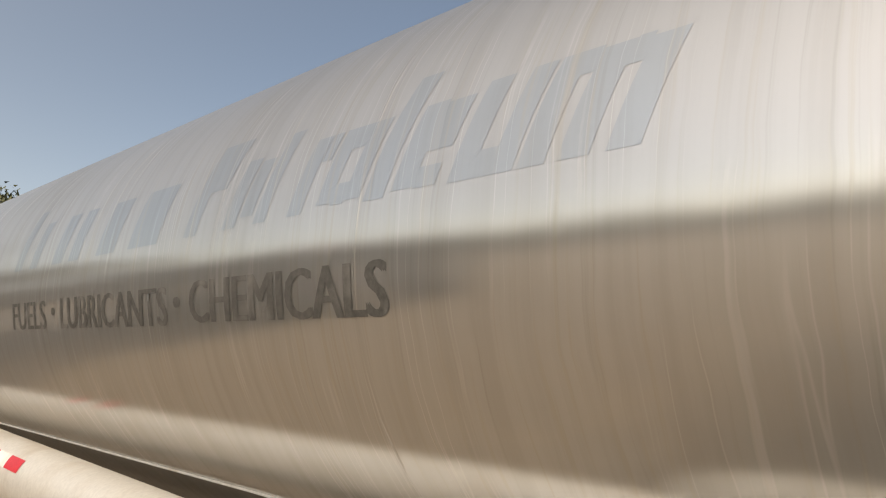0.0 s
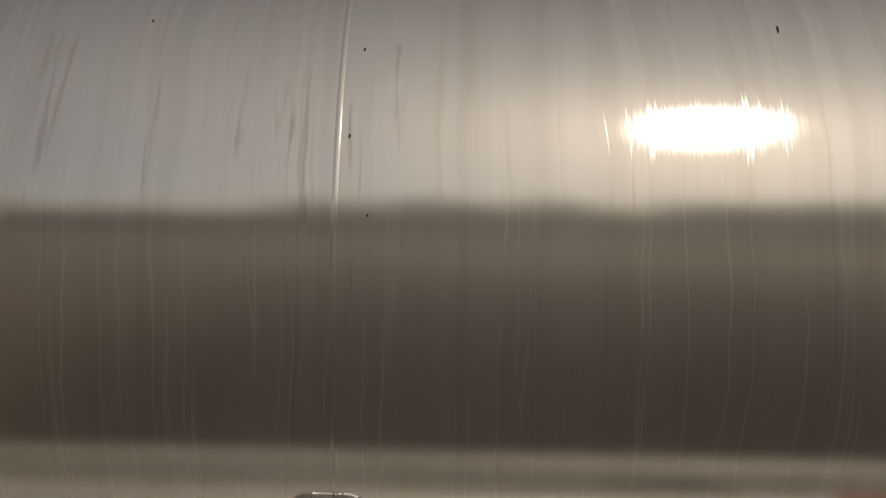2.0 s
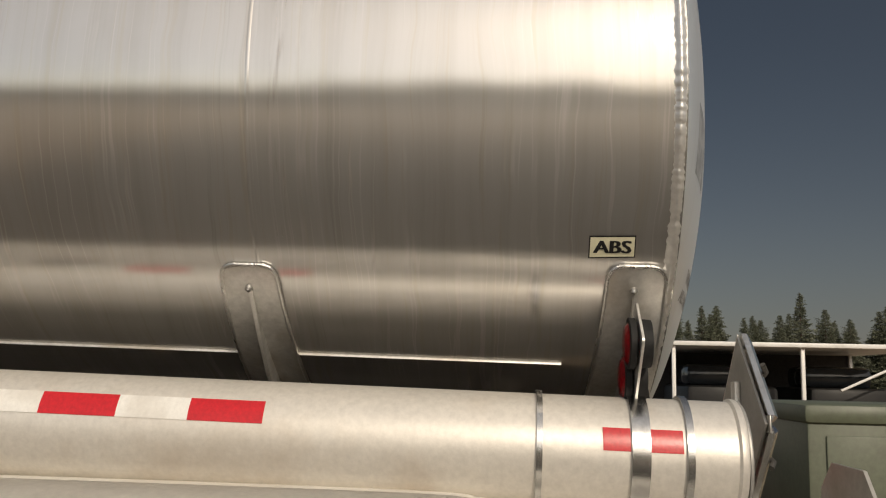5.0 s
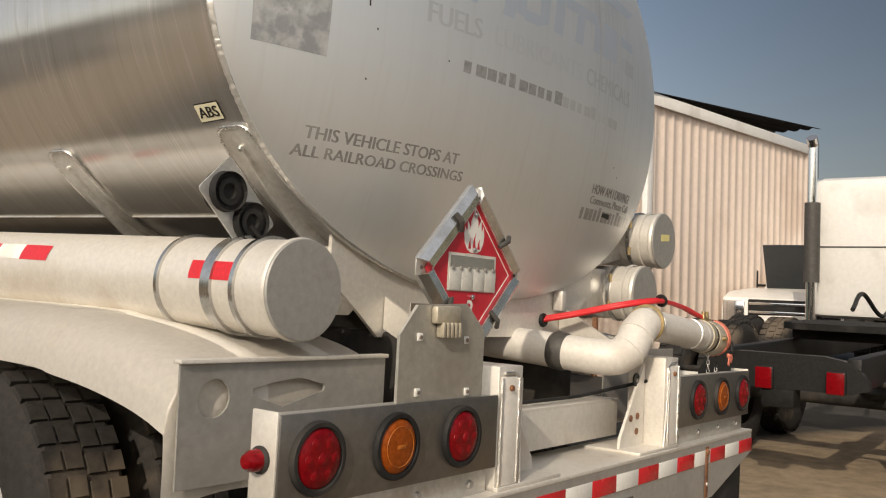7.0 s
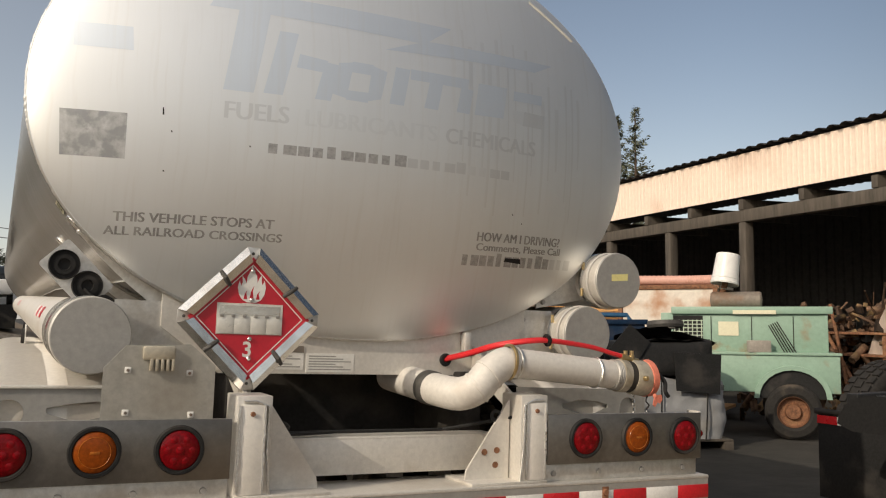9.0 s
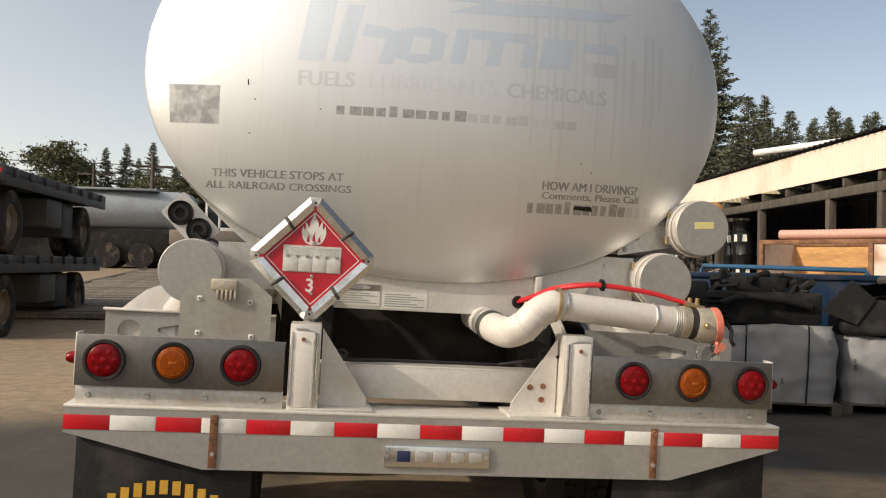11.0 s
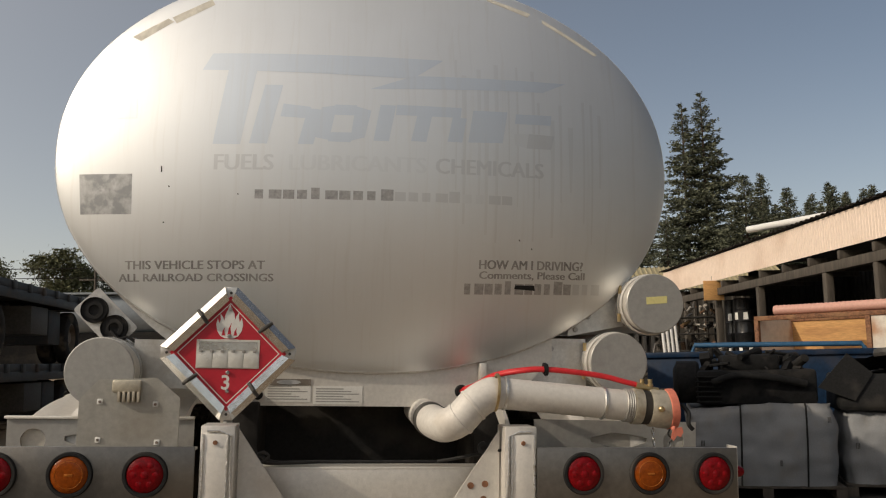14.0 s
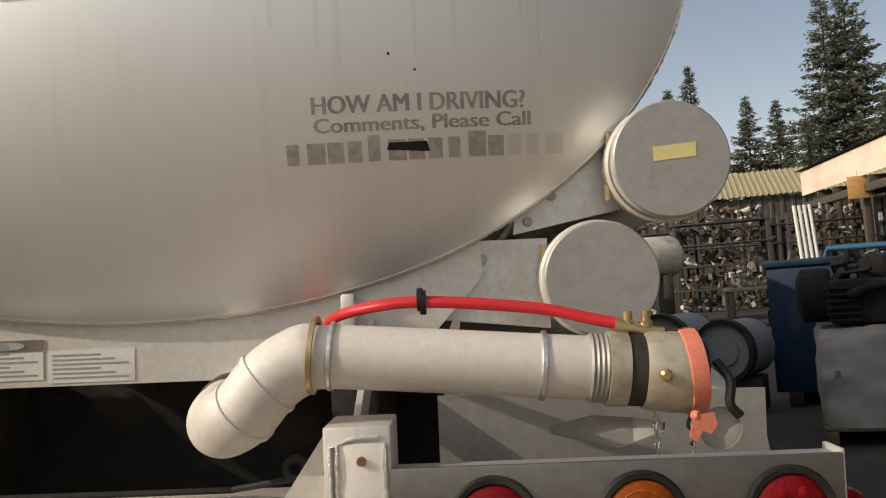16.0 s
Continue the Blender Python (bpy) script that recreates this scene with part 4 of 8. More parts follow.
# cradle under the tank
top = []
for k in range(25):
    x = -0.72 + 1.44 * k / 24
    top.append((x, TZ - TB * math.sqrt(1 - (x / (TA * 1.0)) ** 2) + 0.012))
cradle = part("cradle", plate([(0.50, 1.105), (0.62, 1.19), (0.72, 1.30), *top[::-1], (-0.72, 1.26), (-0.60, 1.17), (-0.52, 1.105)], 0.012, facing(0.115)), M_FRAME, trailer, "pale plate under the rear of the tank")
for lx0, lx1, lz0, lz1 in ((-0.385, -0.215, 1.12, 1.205), (-0.205, -0.02, 1.085, 1.18)):
    lab = part("data_label", box((lx0, 0.101, max(lz0, 1.112)), (lx1, 0.1025, lz1)), M_WHITE, cradle, "weathered white data label with unreadable lines")
    for k in range(7):
        z = max(lz0, 1.112) + 0.008 + k * 0.0095
        if z < lz1 - 0.008:
            part("text_bar", box((lx0 + 0.01, 0.1003, z), (lx1 - 0.012 - 0.03 * ((k * 7) % 3), 0.1008, z + 0.004)), M_GREY, lab)
    if lx0 < -0.3:
        hd = part("label_header", box((lx0, 0.0995, lz1 - 0.024), (lx1, 0.1009, lz1)), M_GREYPAINT, lab, "dark brown header band")
        part("header_oval", plate([(-0.298 + 0.045 * math.cos(2 * math.pi * k / 20), lz1 - 0.012 + 0.009 * math.sin(2 * math.pi * k / 20)) for k in range(20)], 0.0006, facing(0.0987)), M_PATCH, hd)
# Black disc painted in for the shade of an open hole.
part("dark_hole", lathe([(0, 0.0), (0.019, 0.0), (0.019, 0.002), (0, 0.002)], (-0.411, 0.103, 1.145), (0, -1, 0), 20), M_BLACK, cradle)
# Black panel added to stand for the shaded gap under the tank.
part("dark_panel", box((-0.62, 0.45, 0.70), (0.62, 0.47, 1.20)), M_BLACK, cradle, "black panel added for the shade under the tank")
arm_l = part("tube_arm", plate([(-0.87, 1.165), (-0.63, 1.165), (-0.56, 1.22), (-0.60, 1.345), (-0.87, 1.345)], 0.010, facing(0.125)), M_ALU, trailer, "plate arm that carries the hose tube")
for bx_, bz_ in ((-0.683, 1.315), (-0.655, 1.235)):
    part("bolt", rod((bx_, 0.115, bz_), (bx_, 0.105, bz_), 0.012, 0.010, 8), M_GREY, arm_l)
arm_b = part("tube_arm", plate([(0.60, 1.215), (0.86, 1.185), (0.86, 1.375), (0.635, 1.375)], 0.010, facing(0.125)), M_ALU, trailer, "plate arm that carries the lower hose tube")
for bx_, bz_ in ((0.72, 1.335), (0.664, 1.268)):
    part("bolt", rod((bx_, 0.115, bz_), (bx_, 0.105, bz_), 0.012, 0.010, 8), M_GREY, arm_b)
arm_a = part("tube_arm", plate([(0.79, 1.385), (1.02, 1.43), (1.04, 1.60), (0.86, 1.50), (0.80, 1.46)], 0.010, facing(0.135)), M_ALU, trailer, "slanting plate arm that carries the upper hose tube")
for bx_, bz_ in ((0.875, 1.465), (0.822, 1.412)):
    part("bolt", rod((bx_, 0.125, bz_), (bx_, 0.115, bz_), 0.011, 0.009, 8), M_GREY, arm_a)


# saddle brackets on the left side
def saddle(y0, y1, z_top):
    off = 0.007
    w = y1 - y0
    yc = (y0 + y1) / 2
    a1, a0 = side_ang(z_top - rise(yc)), side_ang(1.30 - rise(yc))
    bm = bmesh.new()
    rows = []
    for k in range(31):
        s = (k / 30) ** 2
        a = a1 + (a0 - a1) * s
        drop = z_top - on_side(yc, a).z
        r = 0.028
        inset = r - math.sqrt(max(0.0, r * r - max(0.0, r - drop) ** 2)) if drop < r else 0.0
        hw = w / 2 - inset + 0.018 * s
        rows.append([bm.verts.new(on_side(yc - hw, a, -0.002)), bm.verts.new(on_side(yc - hw, a, off)), bm.verts.new(on_side(yc + hw, a, off)), bm.verts.new(on_side(yc + hw, a, -0.002))])
    for a, b in zip(rows, rows[1:]):
        for k in range(3):
            bm.faces.new((a[k], a[k + 1], b[k + 1], b[k]))
    bm.faces.new(rows[0])
    pad = part("saddle_bracket", bm, M_ALU, trailer, "pad bracket welded to the tank with a rib", 40)
    def edge(q):
        """Half width and angle of the pad's outline, q from 0 at the top to 1 at the foot."""
        a = a1 + (a0 - a1) * q
        drop = z_top - on_side(yc, a).z
        r = 0.028
        inset = r - math.sqrt(max(0.0, r * r - max(0.0, r - drop) ** 2)) if drop < r else 0.0
        return w / 2 - inset + 0.018 * q, a

    qs = [0.0, 0.01, 0.03, 0.06, 0.10, 0.15, 0.25, 0.4, 0.55, 0.7, 0.85, 1.0]
    path = [on_side(yc - edge(q)[0], edge(q)[1], 0.006) for q in qs[::-1]]
    path += [on_side(yc + (2 * k / 5 - 1) * edge(0.0)[0], a1, 0.006) for k in range(1, 5)]
    path += [on_side(yc + edge(q)[0], edge(q)[1], 0.006) for q in qs]
    path = arc_points(path, 3)
    part("weld_seam", sweep(path, [0.0036 + 0.0016 * abs(math.sin(i * 1.7)) for i in range(len(path))], 8), M_WELD, pad)
    part("weld_blob", lathe([(0.0, -0.008), (0.008, -0.003), (0.009, 0.003), (0.005, 0.009), (0, 0.010)], on_side(yc + 0.004, side_ang(z_top - 0.043 - rise(yc)), 0.010), (0, 0, 1), 12), M_WELD, pad)
    # a blade that hugs the tank and widens towards the hose tube
    zt = z_top - 0.045
    inner, outer = [], []
    for k in range(13):
        q = k / 12
        a = side_ang(zt + (1.315 - zt) * q - rise(yc))
        p0, p1 = on_side(yc, a, 0.002), on_side(yc, a, 0.014 + 0.075 * q ** 1.7)
        inner.append((p0.x, p0.z))
        outer.append((p1.x, p1.z))
    rib = plate(outer + inner[::-1], 0.009, Matrix(((1, 0, 0, 0), (0, 0, 1, yc - 0.0045), (0, 1, 0, 0), (0, 0, 0, 1))))
    part("rib", rib, M_ALU, pad)


saddle(0.921, 1.041, 1.608)
saddle(2.141, 2.248, 1.598)
saddle(0.100, 0.218, 1.613)

# drip ledge along the lower side
bm = bmesh.new()
for s in (1, -1):
    a = side_ang(1.421)
    rows = []
    for y in [0.30 + 0.5 * i for i in range(24)]:
        a = side_ang(1.419 + 0.0163 * min(y, 4.0) - rise(y))
        p, q = on_side(y, a, 0.0), on_side(y, a, 0.005)
        rows.append([bm.verts.new((s * v.x, v.y, v.z + dz)) for v, dz in ((p, 0), (q, 0.0), (q, -0.0016), (p, -0.0016))])
    for ra, rb in zip(rows, rows[1:]):
        for k in range(4):
            bm.faces.new((ra[k], ra[(k + 1) % 4], rb[(k + 1) % 4], rb[k]))
part("drip_ledge", bm, M_ALU, trailer)

# top rails and rear closure with marker lamps
for s in (-1, 1):
    part("top_rail", plate([(0.10, 2.73), (3.0, 2.73 + rise(3.0)), (12.0, 2.73 + rise(12.0)), (12.0, 2.94 + rise(12.0)), (3.0, 2.94 + rise(3.0)), (0.10, 2.94)], 0.012, sideways(s * 0.42)), M_FRAME, trailer, "long pale roll-over rail on top of the tank")
closure = part("rail_closure", plate([(-0.46, 2.70), (0.46, 2.70), (0.45, 2.815), (0.41, 2.97), (0.385, 3.012), (-0.375, 3.012), (-0.395, 2.975), (-0.445, 2.79)], 0.012, facing(0.12)), M_FRAME, trailer, "pale trapezoid plate that closes the top rails")
lampbox = part("lamp_box", box((-0.205, 0.065, 2.900), (0.235, 0.108, 2.995), 0.006), M_FRAME, closure, "box with three red marker lamps")
for lx in (-0.135, 0.015, 0.165):
    bz = part("marker_lamp", lathe([(0.043, 0), (0.043, 0.008), (0.038, 0.012)], (lx, 0.065, 2.947), (0, -1, 0), 24), M_BLACK, lampbox)
    part("lens", lathe([(0.038, 0.010), (0.037, 0.022), (0.028, 0.036), (0.012, 0.044), (0, 0.045)], (lx, 0.065, 2.947), (0, -1, 0), 24), M_LENS_RED, bz, "domed red lens")
for bx_, bz_ in ((-0.22, 2.985), (-0.22, 2.91), (0.25, 2.975), (0.25, 2.905)):
    part("bolt", rod((bx_, 0.108, bz_), (bx_, 0.100, bz_), 0.007, n=8), M_GREY, closure)

# tail pipe with coupling
PIPE = [(0.215, 0.30, 1.09), (0.22, 0.05, 1.075), (0.232, -0.14, 1.062), (0.258, -0.230, 1.060), (0.303, -0.264, 1.084), (0.345, -0.270, 1.130), (0.39, -0.268, 1.160), (0.44, -0.267, 1.170), (0.62, -0.267, 1.157), (0.806, -0.266, 1.141), (0.90, -0.265, 1.133)]
pp = arc_points(PIPE, 8)
pipe = part("unloading_pipe", sweep(pp, [0.0585 if q.x < 0.42 else 0.0535 for q in pp], 32), M_PIPE, trailer, "dull aluminium unloading pipe with welded bends", 40)
axis = Vector((0.90 - 0.62, 0.002, 1.133 - 1.157)).normalized()


def along(x):
    return Vector((0.62, -0.267, 1.157)) + axis * ((x - 0.62) / axis.x)


for wx in (0.455, 0.806):
    part("weld_seam", lathe([(0.053, -0.006), (0.0585, -0.003), (0.0585, 0.003), (0.053, 0.006)], along(wx), axis, 32), M_WELD, pipe)
part("clamp_ring", lathe([(0.056, -0.004), (0.066, -0.004), (0.066, 0.004), (0.056, 0.004)], along(0.425), axis, 32), M_BRASS, pipe)
part("thread", lathe([(0.0535, 0)] + [(0.0585 if k % 2 else 0.0555, 0.004 * k) for k in range(1, 9)] + [(0.0535, 0.036)], along(0.880), axis, 32), M_GREY, pipe)
part("brass_collar", lathe([(0.050, 0), (0.0625, 0.002), (0.0625, 0.034), (0.050, 0.036)], along(0.910), axis, 32), M_BEIGE, pipe, "dull beige collar")
part("gasket", lathe([(0.05, 0), (0.060, 0), (0.060, 0.036), (0.05, 0.036)], along(0.944), axis, 32), M_DARK, pipe)
coupling = part("coupling", lathe([(0.05, 0), (0.063, 0.001), (0.067, 0.012), (0.066, 0.03), (0.068, 0.045), (0.068, 0.075), (0.063, 0.085), (0.05, 0.086)], along(0.970), axis, 32), M_BEIGE, pipe, "worn cream alloy coupling")
part("dust_cap", lathe([(0.045, 0), (0.056, 0.002), (0.054, 0.018), (0.040, 0.022), (0, 0.024)], along(1.052), axis, 32), M_BLACK, coupling, "black dust cap")
stp = part("strap", lathe([(0.067, 0), (0.0715, 0.002), (0.0725, 0.014), (0.0715, 0.028), (0.067, 0.030)], along(1.036), (axis + Vector((0.0, 0.0, 0.16))).normalized(), 40), M_ORANGE, coupling, "faded orange strap with a loose frayed tail")
part("strap_tail", plate([(1.036, 1.060), (1.066, 1.064), (1.070, 1.046), (1.060, 1.030), (1.047, 1.036), (1.036, 1.018), (1.026, 1.026), (1.030, 1.044)], 0.004, facing(-0.338)), M_ORANGE, stp)
part("strap_knot", lathe([(0.0, 0.0), (0.008, 0.002), (0.009, 0.008), (0.006, 0.014), (0, 0.015)], (1.035, -0.330, 1.058), (0.5, -0.8, 0.1), 12), M_ORANGE, stp)
for k in (-1, 1):
    ear = along(0.995) + Vector((0, 0.066 * k, 0))
    part("cam_ear", lathe([(0, 0), (0.010, 0.0), (0.010, 0.012), (0.006, 0.016), (0, 0.016)], ear, (0, k, 0), 12), M_BRASS, coupling)
cable = [(0.36, 0.10, 1.165), (0.40, -0.02, 1.192), (0.44, -0.16, 1.228), (0.52, -0.235, 1.248), (0.62, -0.25, 1.253), (0.80, -0.25, 1.235), (0.90, -0.26, 1.212), (0.945, -0.265, 1.202)]
part("air_line", sweep(arc_points(cable), 0.0085, 12), M_CABLE, pipe, "bright red air line")
part("air_line", sweep(arc_points([(x, y + 0.018, z + 0.004) for x, y, z in cable]), 0.0080, 12), M_CABLE, pipe, "bright red air line")
part("grommet", lathe([(0.011, 0), (0.024, 0.0), (0.026, 0.006), (0.022, 0.012), (0.011, 0.012)], (0.36, 0.102, 1.165), (0, -1, 0), 20), M_BLACK, pipe, "black rubber grommet")
part("cable_tie", lathe([(0.012, 0), (0.021, 0.0), (0.021, 0.010), (0.012, 0.010)], (0.605, -0.241, 1.254), (1, 0, 0), 12), M_BLACK, pipe)
part("fitting", sweep([(0.93, -0.265, 1.205), (0.965, -0.265, 1.195), (0.985, -0.265, 1.188)], 0.012, 10), M_BRASS, pipe, "brass hose fitting")
# bends: weld rings and a rubber sleeve on the pipe
for k, r0, w0, m_, nm in ((40, 0.0585, 0.006, M_PIPE, "weld_seam"), (32, 0.0585, 0.006, M_PIPE, "weld_seam"), (12, 0.0595, 0.030, M_GREYDARK, "sleeve")):
    q0, q1 = Vector(pp[k]), Vector(pp[k + 1])
    part(nm, lathe([(r0 - 0.002, -w0), (r0 + 0.0035, -w0 * 0.7), (r0 + 0.0035, w0 * 0.7), (r0 - 0.002, w0)], q0, (q1 - q0).normalized(), 32), m_, pipe)

# pentagon plate with a small lamp
pent = part("lamp_plate", plate([(-0.937, 0.99), (-0.625, 0.99), (-0.625, 1.150), (-0.70, 1.212), (-0.88, 1.205), (-0.937, 1.14)], 0.008, facing(-0.325)), M_PENT, trailer, "grey five-sided plate above the light bar")
for bx_, bz_ in ((-0.872, 1.135), (-0.872, 1.015), (-0.70, 1.128), (-0.69, 1.008)):
    sq = part("bolt", box((bx_ - 0.009, -0.337, bz_ - 0.009), (bx_ + 0.009, -0.333, bz_ + 0.009), 0.002), M_WHITE, pent)
    part("bolt_head", rod((bx_, -0.337, bz_), (bx_, -0.340, bz_), 0.0045, n=8), M_GREYPAINT, sq)
lampc = part("plate_lamp", box((-0.835, -0.352, 1.165), (-0.745, -0.333, 1.205), 0.006), M_BEIGE, pent, "rusty cream plate lamp with cooling ribs")
for k in range(5):
    part("rib", box((-0.815 + 0.015 * k, -0.356, 1.135), (-0.807 + 0.015 * k, -0.335, 1.168), 0.001), M_BEIGE, lampc)

# fender, wheels
def fender(s):
    prof = [(0.0, 0.78), (0.002, 1.02), (0.03, 1.062), (0.20, 1.105), (0.45, 1.135), (0.8, 1.15), (2.9, 1.15), (3.2, 1.12), (3.4, 1.0), (3.45, 0.8)]
    pr = [(v.x, v.y) for v in arc_points([(a, b, 0) for a, b in prof], 5)]
    cross = [(-0.66, 0.0), (-1.12, 0.0), (-1.17, -0.006), (-1.21, -0.022), (-1.24, -0.048), (-1.26, -0.085), (-1.27, -0.14)]
    bm = bmesh.new()
    rows = []
    for i, (y, z) in enumerate(pr):
        a, b = pr[max(i - 1, 0)], pr[min(i + 1, len(pr) - 1)]
        d = Vector((b[0] - a[0], b[1] - a[1])).normalized()
        nrm = Vector((0.0, 1.0)) if y < 0.5 else Vector((-d.y, d.x))
        rows.append([bm.verts.new((-s * x if s > 0 else x, y + nrm.x * h, z + nrm.y * h)) for x, h in cross])
    for a, b in zip(rows, rows[1:]):
        for k in range(len(cross) - 1):
            bm.faces.new((a[k], a[k + 1], b[k + 1], b[k]))
    bmesh.ops.solidify(bm, geom=bm.faces[:], thickness=0.004)
    fd = part("fender", bm, M_FENDER, trailer, "pale rounded aluminium fender over the wheels", 50)
    for x0 in (-0.80, -1.03):
        bm = bmesh.new()
        rows = []
        for i, (y, z) in enumerate(pr):
            a, b = pr[max(i - 1, 0)], pr[min(i + 1, len(pr) - 1)]
            d = Vector((b[0] - a[0], b[1] - a[1])).normalized()
            nrm = Vector((-d.y, d.x))
            rows.append([bm.verts.new((-s * x if s > 0 else x, y + nrm.x * h, z + nrm.y * h)) for x, h in ((x0 - 0.030, 0.0006), (x0 - 0.012, 0.0032), (x0 + 0.012, 0.0032), (x0 + 0.030, 0.0006))])
        for a, b in zip(rows, rows[1:]):
            for k in range(3):
                bm.faces.new((a[k], a[k + 1], b[k + 1], b[k]))
        part("rib", bm, M_FENDER, fd, angle=20)
    return fd


def tyre(parent, x, y, z, r, w, s):
    prof = [(r * 0.56, -w * 0.42), (r * 0.66, -w * 0.5), (r * 0.86, -w * 0.5), (r * 0.95, -w * 0.44), (r * 0.985, -w * 0.36), (r * 0.985, w * 0.36), (r * 0.95, w * 0.44), (r * 0.86, w * 0.5), (r * 0.66, w * 0.5), (r * 0.56, w * 0.42)]
    bm = lathe(prof, (x, y, z), (1, 0, 0), 48)
    ty = part("tyre", bm, M_TYRE, parent, "dusty black truck tyre", 40)
    bm = bmesh.new()
    for i in range(44):
        a = 2 * math.pi * i / 44
        for off, tw in ((-0.30, 0.05), (-0.1, 0.05), (0.1, 0.05), (0.30, 0.05)):
            rot = Matrix.Translation((x + off * w * 1.1, y, z)) @ Matrix.Rotation(a + (0.035 if off > 0 else 0), 4, "X")
            bmesh.ops.create_cube(bm, size=1.0, matrix=rot @ Matrix.Translation((0, 0, r * 0.985)) @ Matrix.Diagonal((w * 0.18, r * 0.105, r * 0.03, 1)))
    tagged(part("tread", bm, M_TYRE, ty), kind="stuff")
    part("rim", lathe([(r * 0.56, w * 0.40), (r * 0.52, w * 0.42), (r * 0.50, w * 0.1), (r * 0.3, w * 0.05), (r * 0.22, w * 0.3), (r * 0.12, w * 0.32), (0, w * 0.33)], (x, y, z), (s, 0, 0), 32), M_ALU, ty)


for s in (-1, 1):
    fender(s)
    for wy in (0.95, 2.20):
        wheel = part("axle_hub", rod((s * 0.5, wy, 0.50), (s * 1.22, wy, 0.50), 0.07), M_DARK, trailer)
        tyre(wheel, s * 1.13, wy, 0.505, 0.505, 0.25, s)
        tyre(wheel, s * 0.82, wy, 0.505, 0.505, 0.25, s)
back = plate([(-1.25, 0.80), (-0.62, 0.80), (-0.62, 1.068), (-1.255, 1.060)], 0.006, facing(-0.012),
             holes=[circle(-1.165, 0.985, 0.042), [(-1.06, 0.985), (-0.97, 0.955), (-0.84, 0.985), (-0.835, 1.0), (-0.92, 1.02), (-1.0, 1.012), (-1.06, 1.0)]])
part("fender_back", back, M_GREY, trailer, "grey plate behind the wheels with cut-outs")
part("fender_edge", box((-1.262, -0.03, 1.060), (-0.62, -0.002, 1.070), 0.002), M_FRAME, trailer)
part("fender_back", plate([(0.62, 0.80), (1.25, 0.80), (1.255, 1.060), (0.62, 1.068)], 0.006, facing(-0.012),
                          holes=[circle(1.165, 0.985, 0.042), [(1.06, 0.985), (0.97, 0.955), (0.84, 0.985), (0.835, 1.0), (0.92, 1.02), (1.0, 1.012), (1.06, 1.0)]]), M_GREY, trailer, "grey plate behind the wheels with cut-outs")
for s in (-1, 1):
    lo, hi = sorted((s * 0.66, s * 1.255))
    part("mud_flap", box((lo, -0.322, 0.14), (hi, -0.312, 0.75), 0.002), M_BLACK, trailer, "black rubber mud flap")
    # Rail colour is near black for the shade under the tank.
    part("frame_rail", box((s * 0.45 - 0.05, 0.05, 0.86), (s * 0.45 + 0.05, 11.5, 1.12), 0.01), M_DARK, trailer)

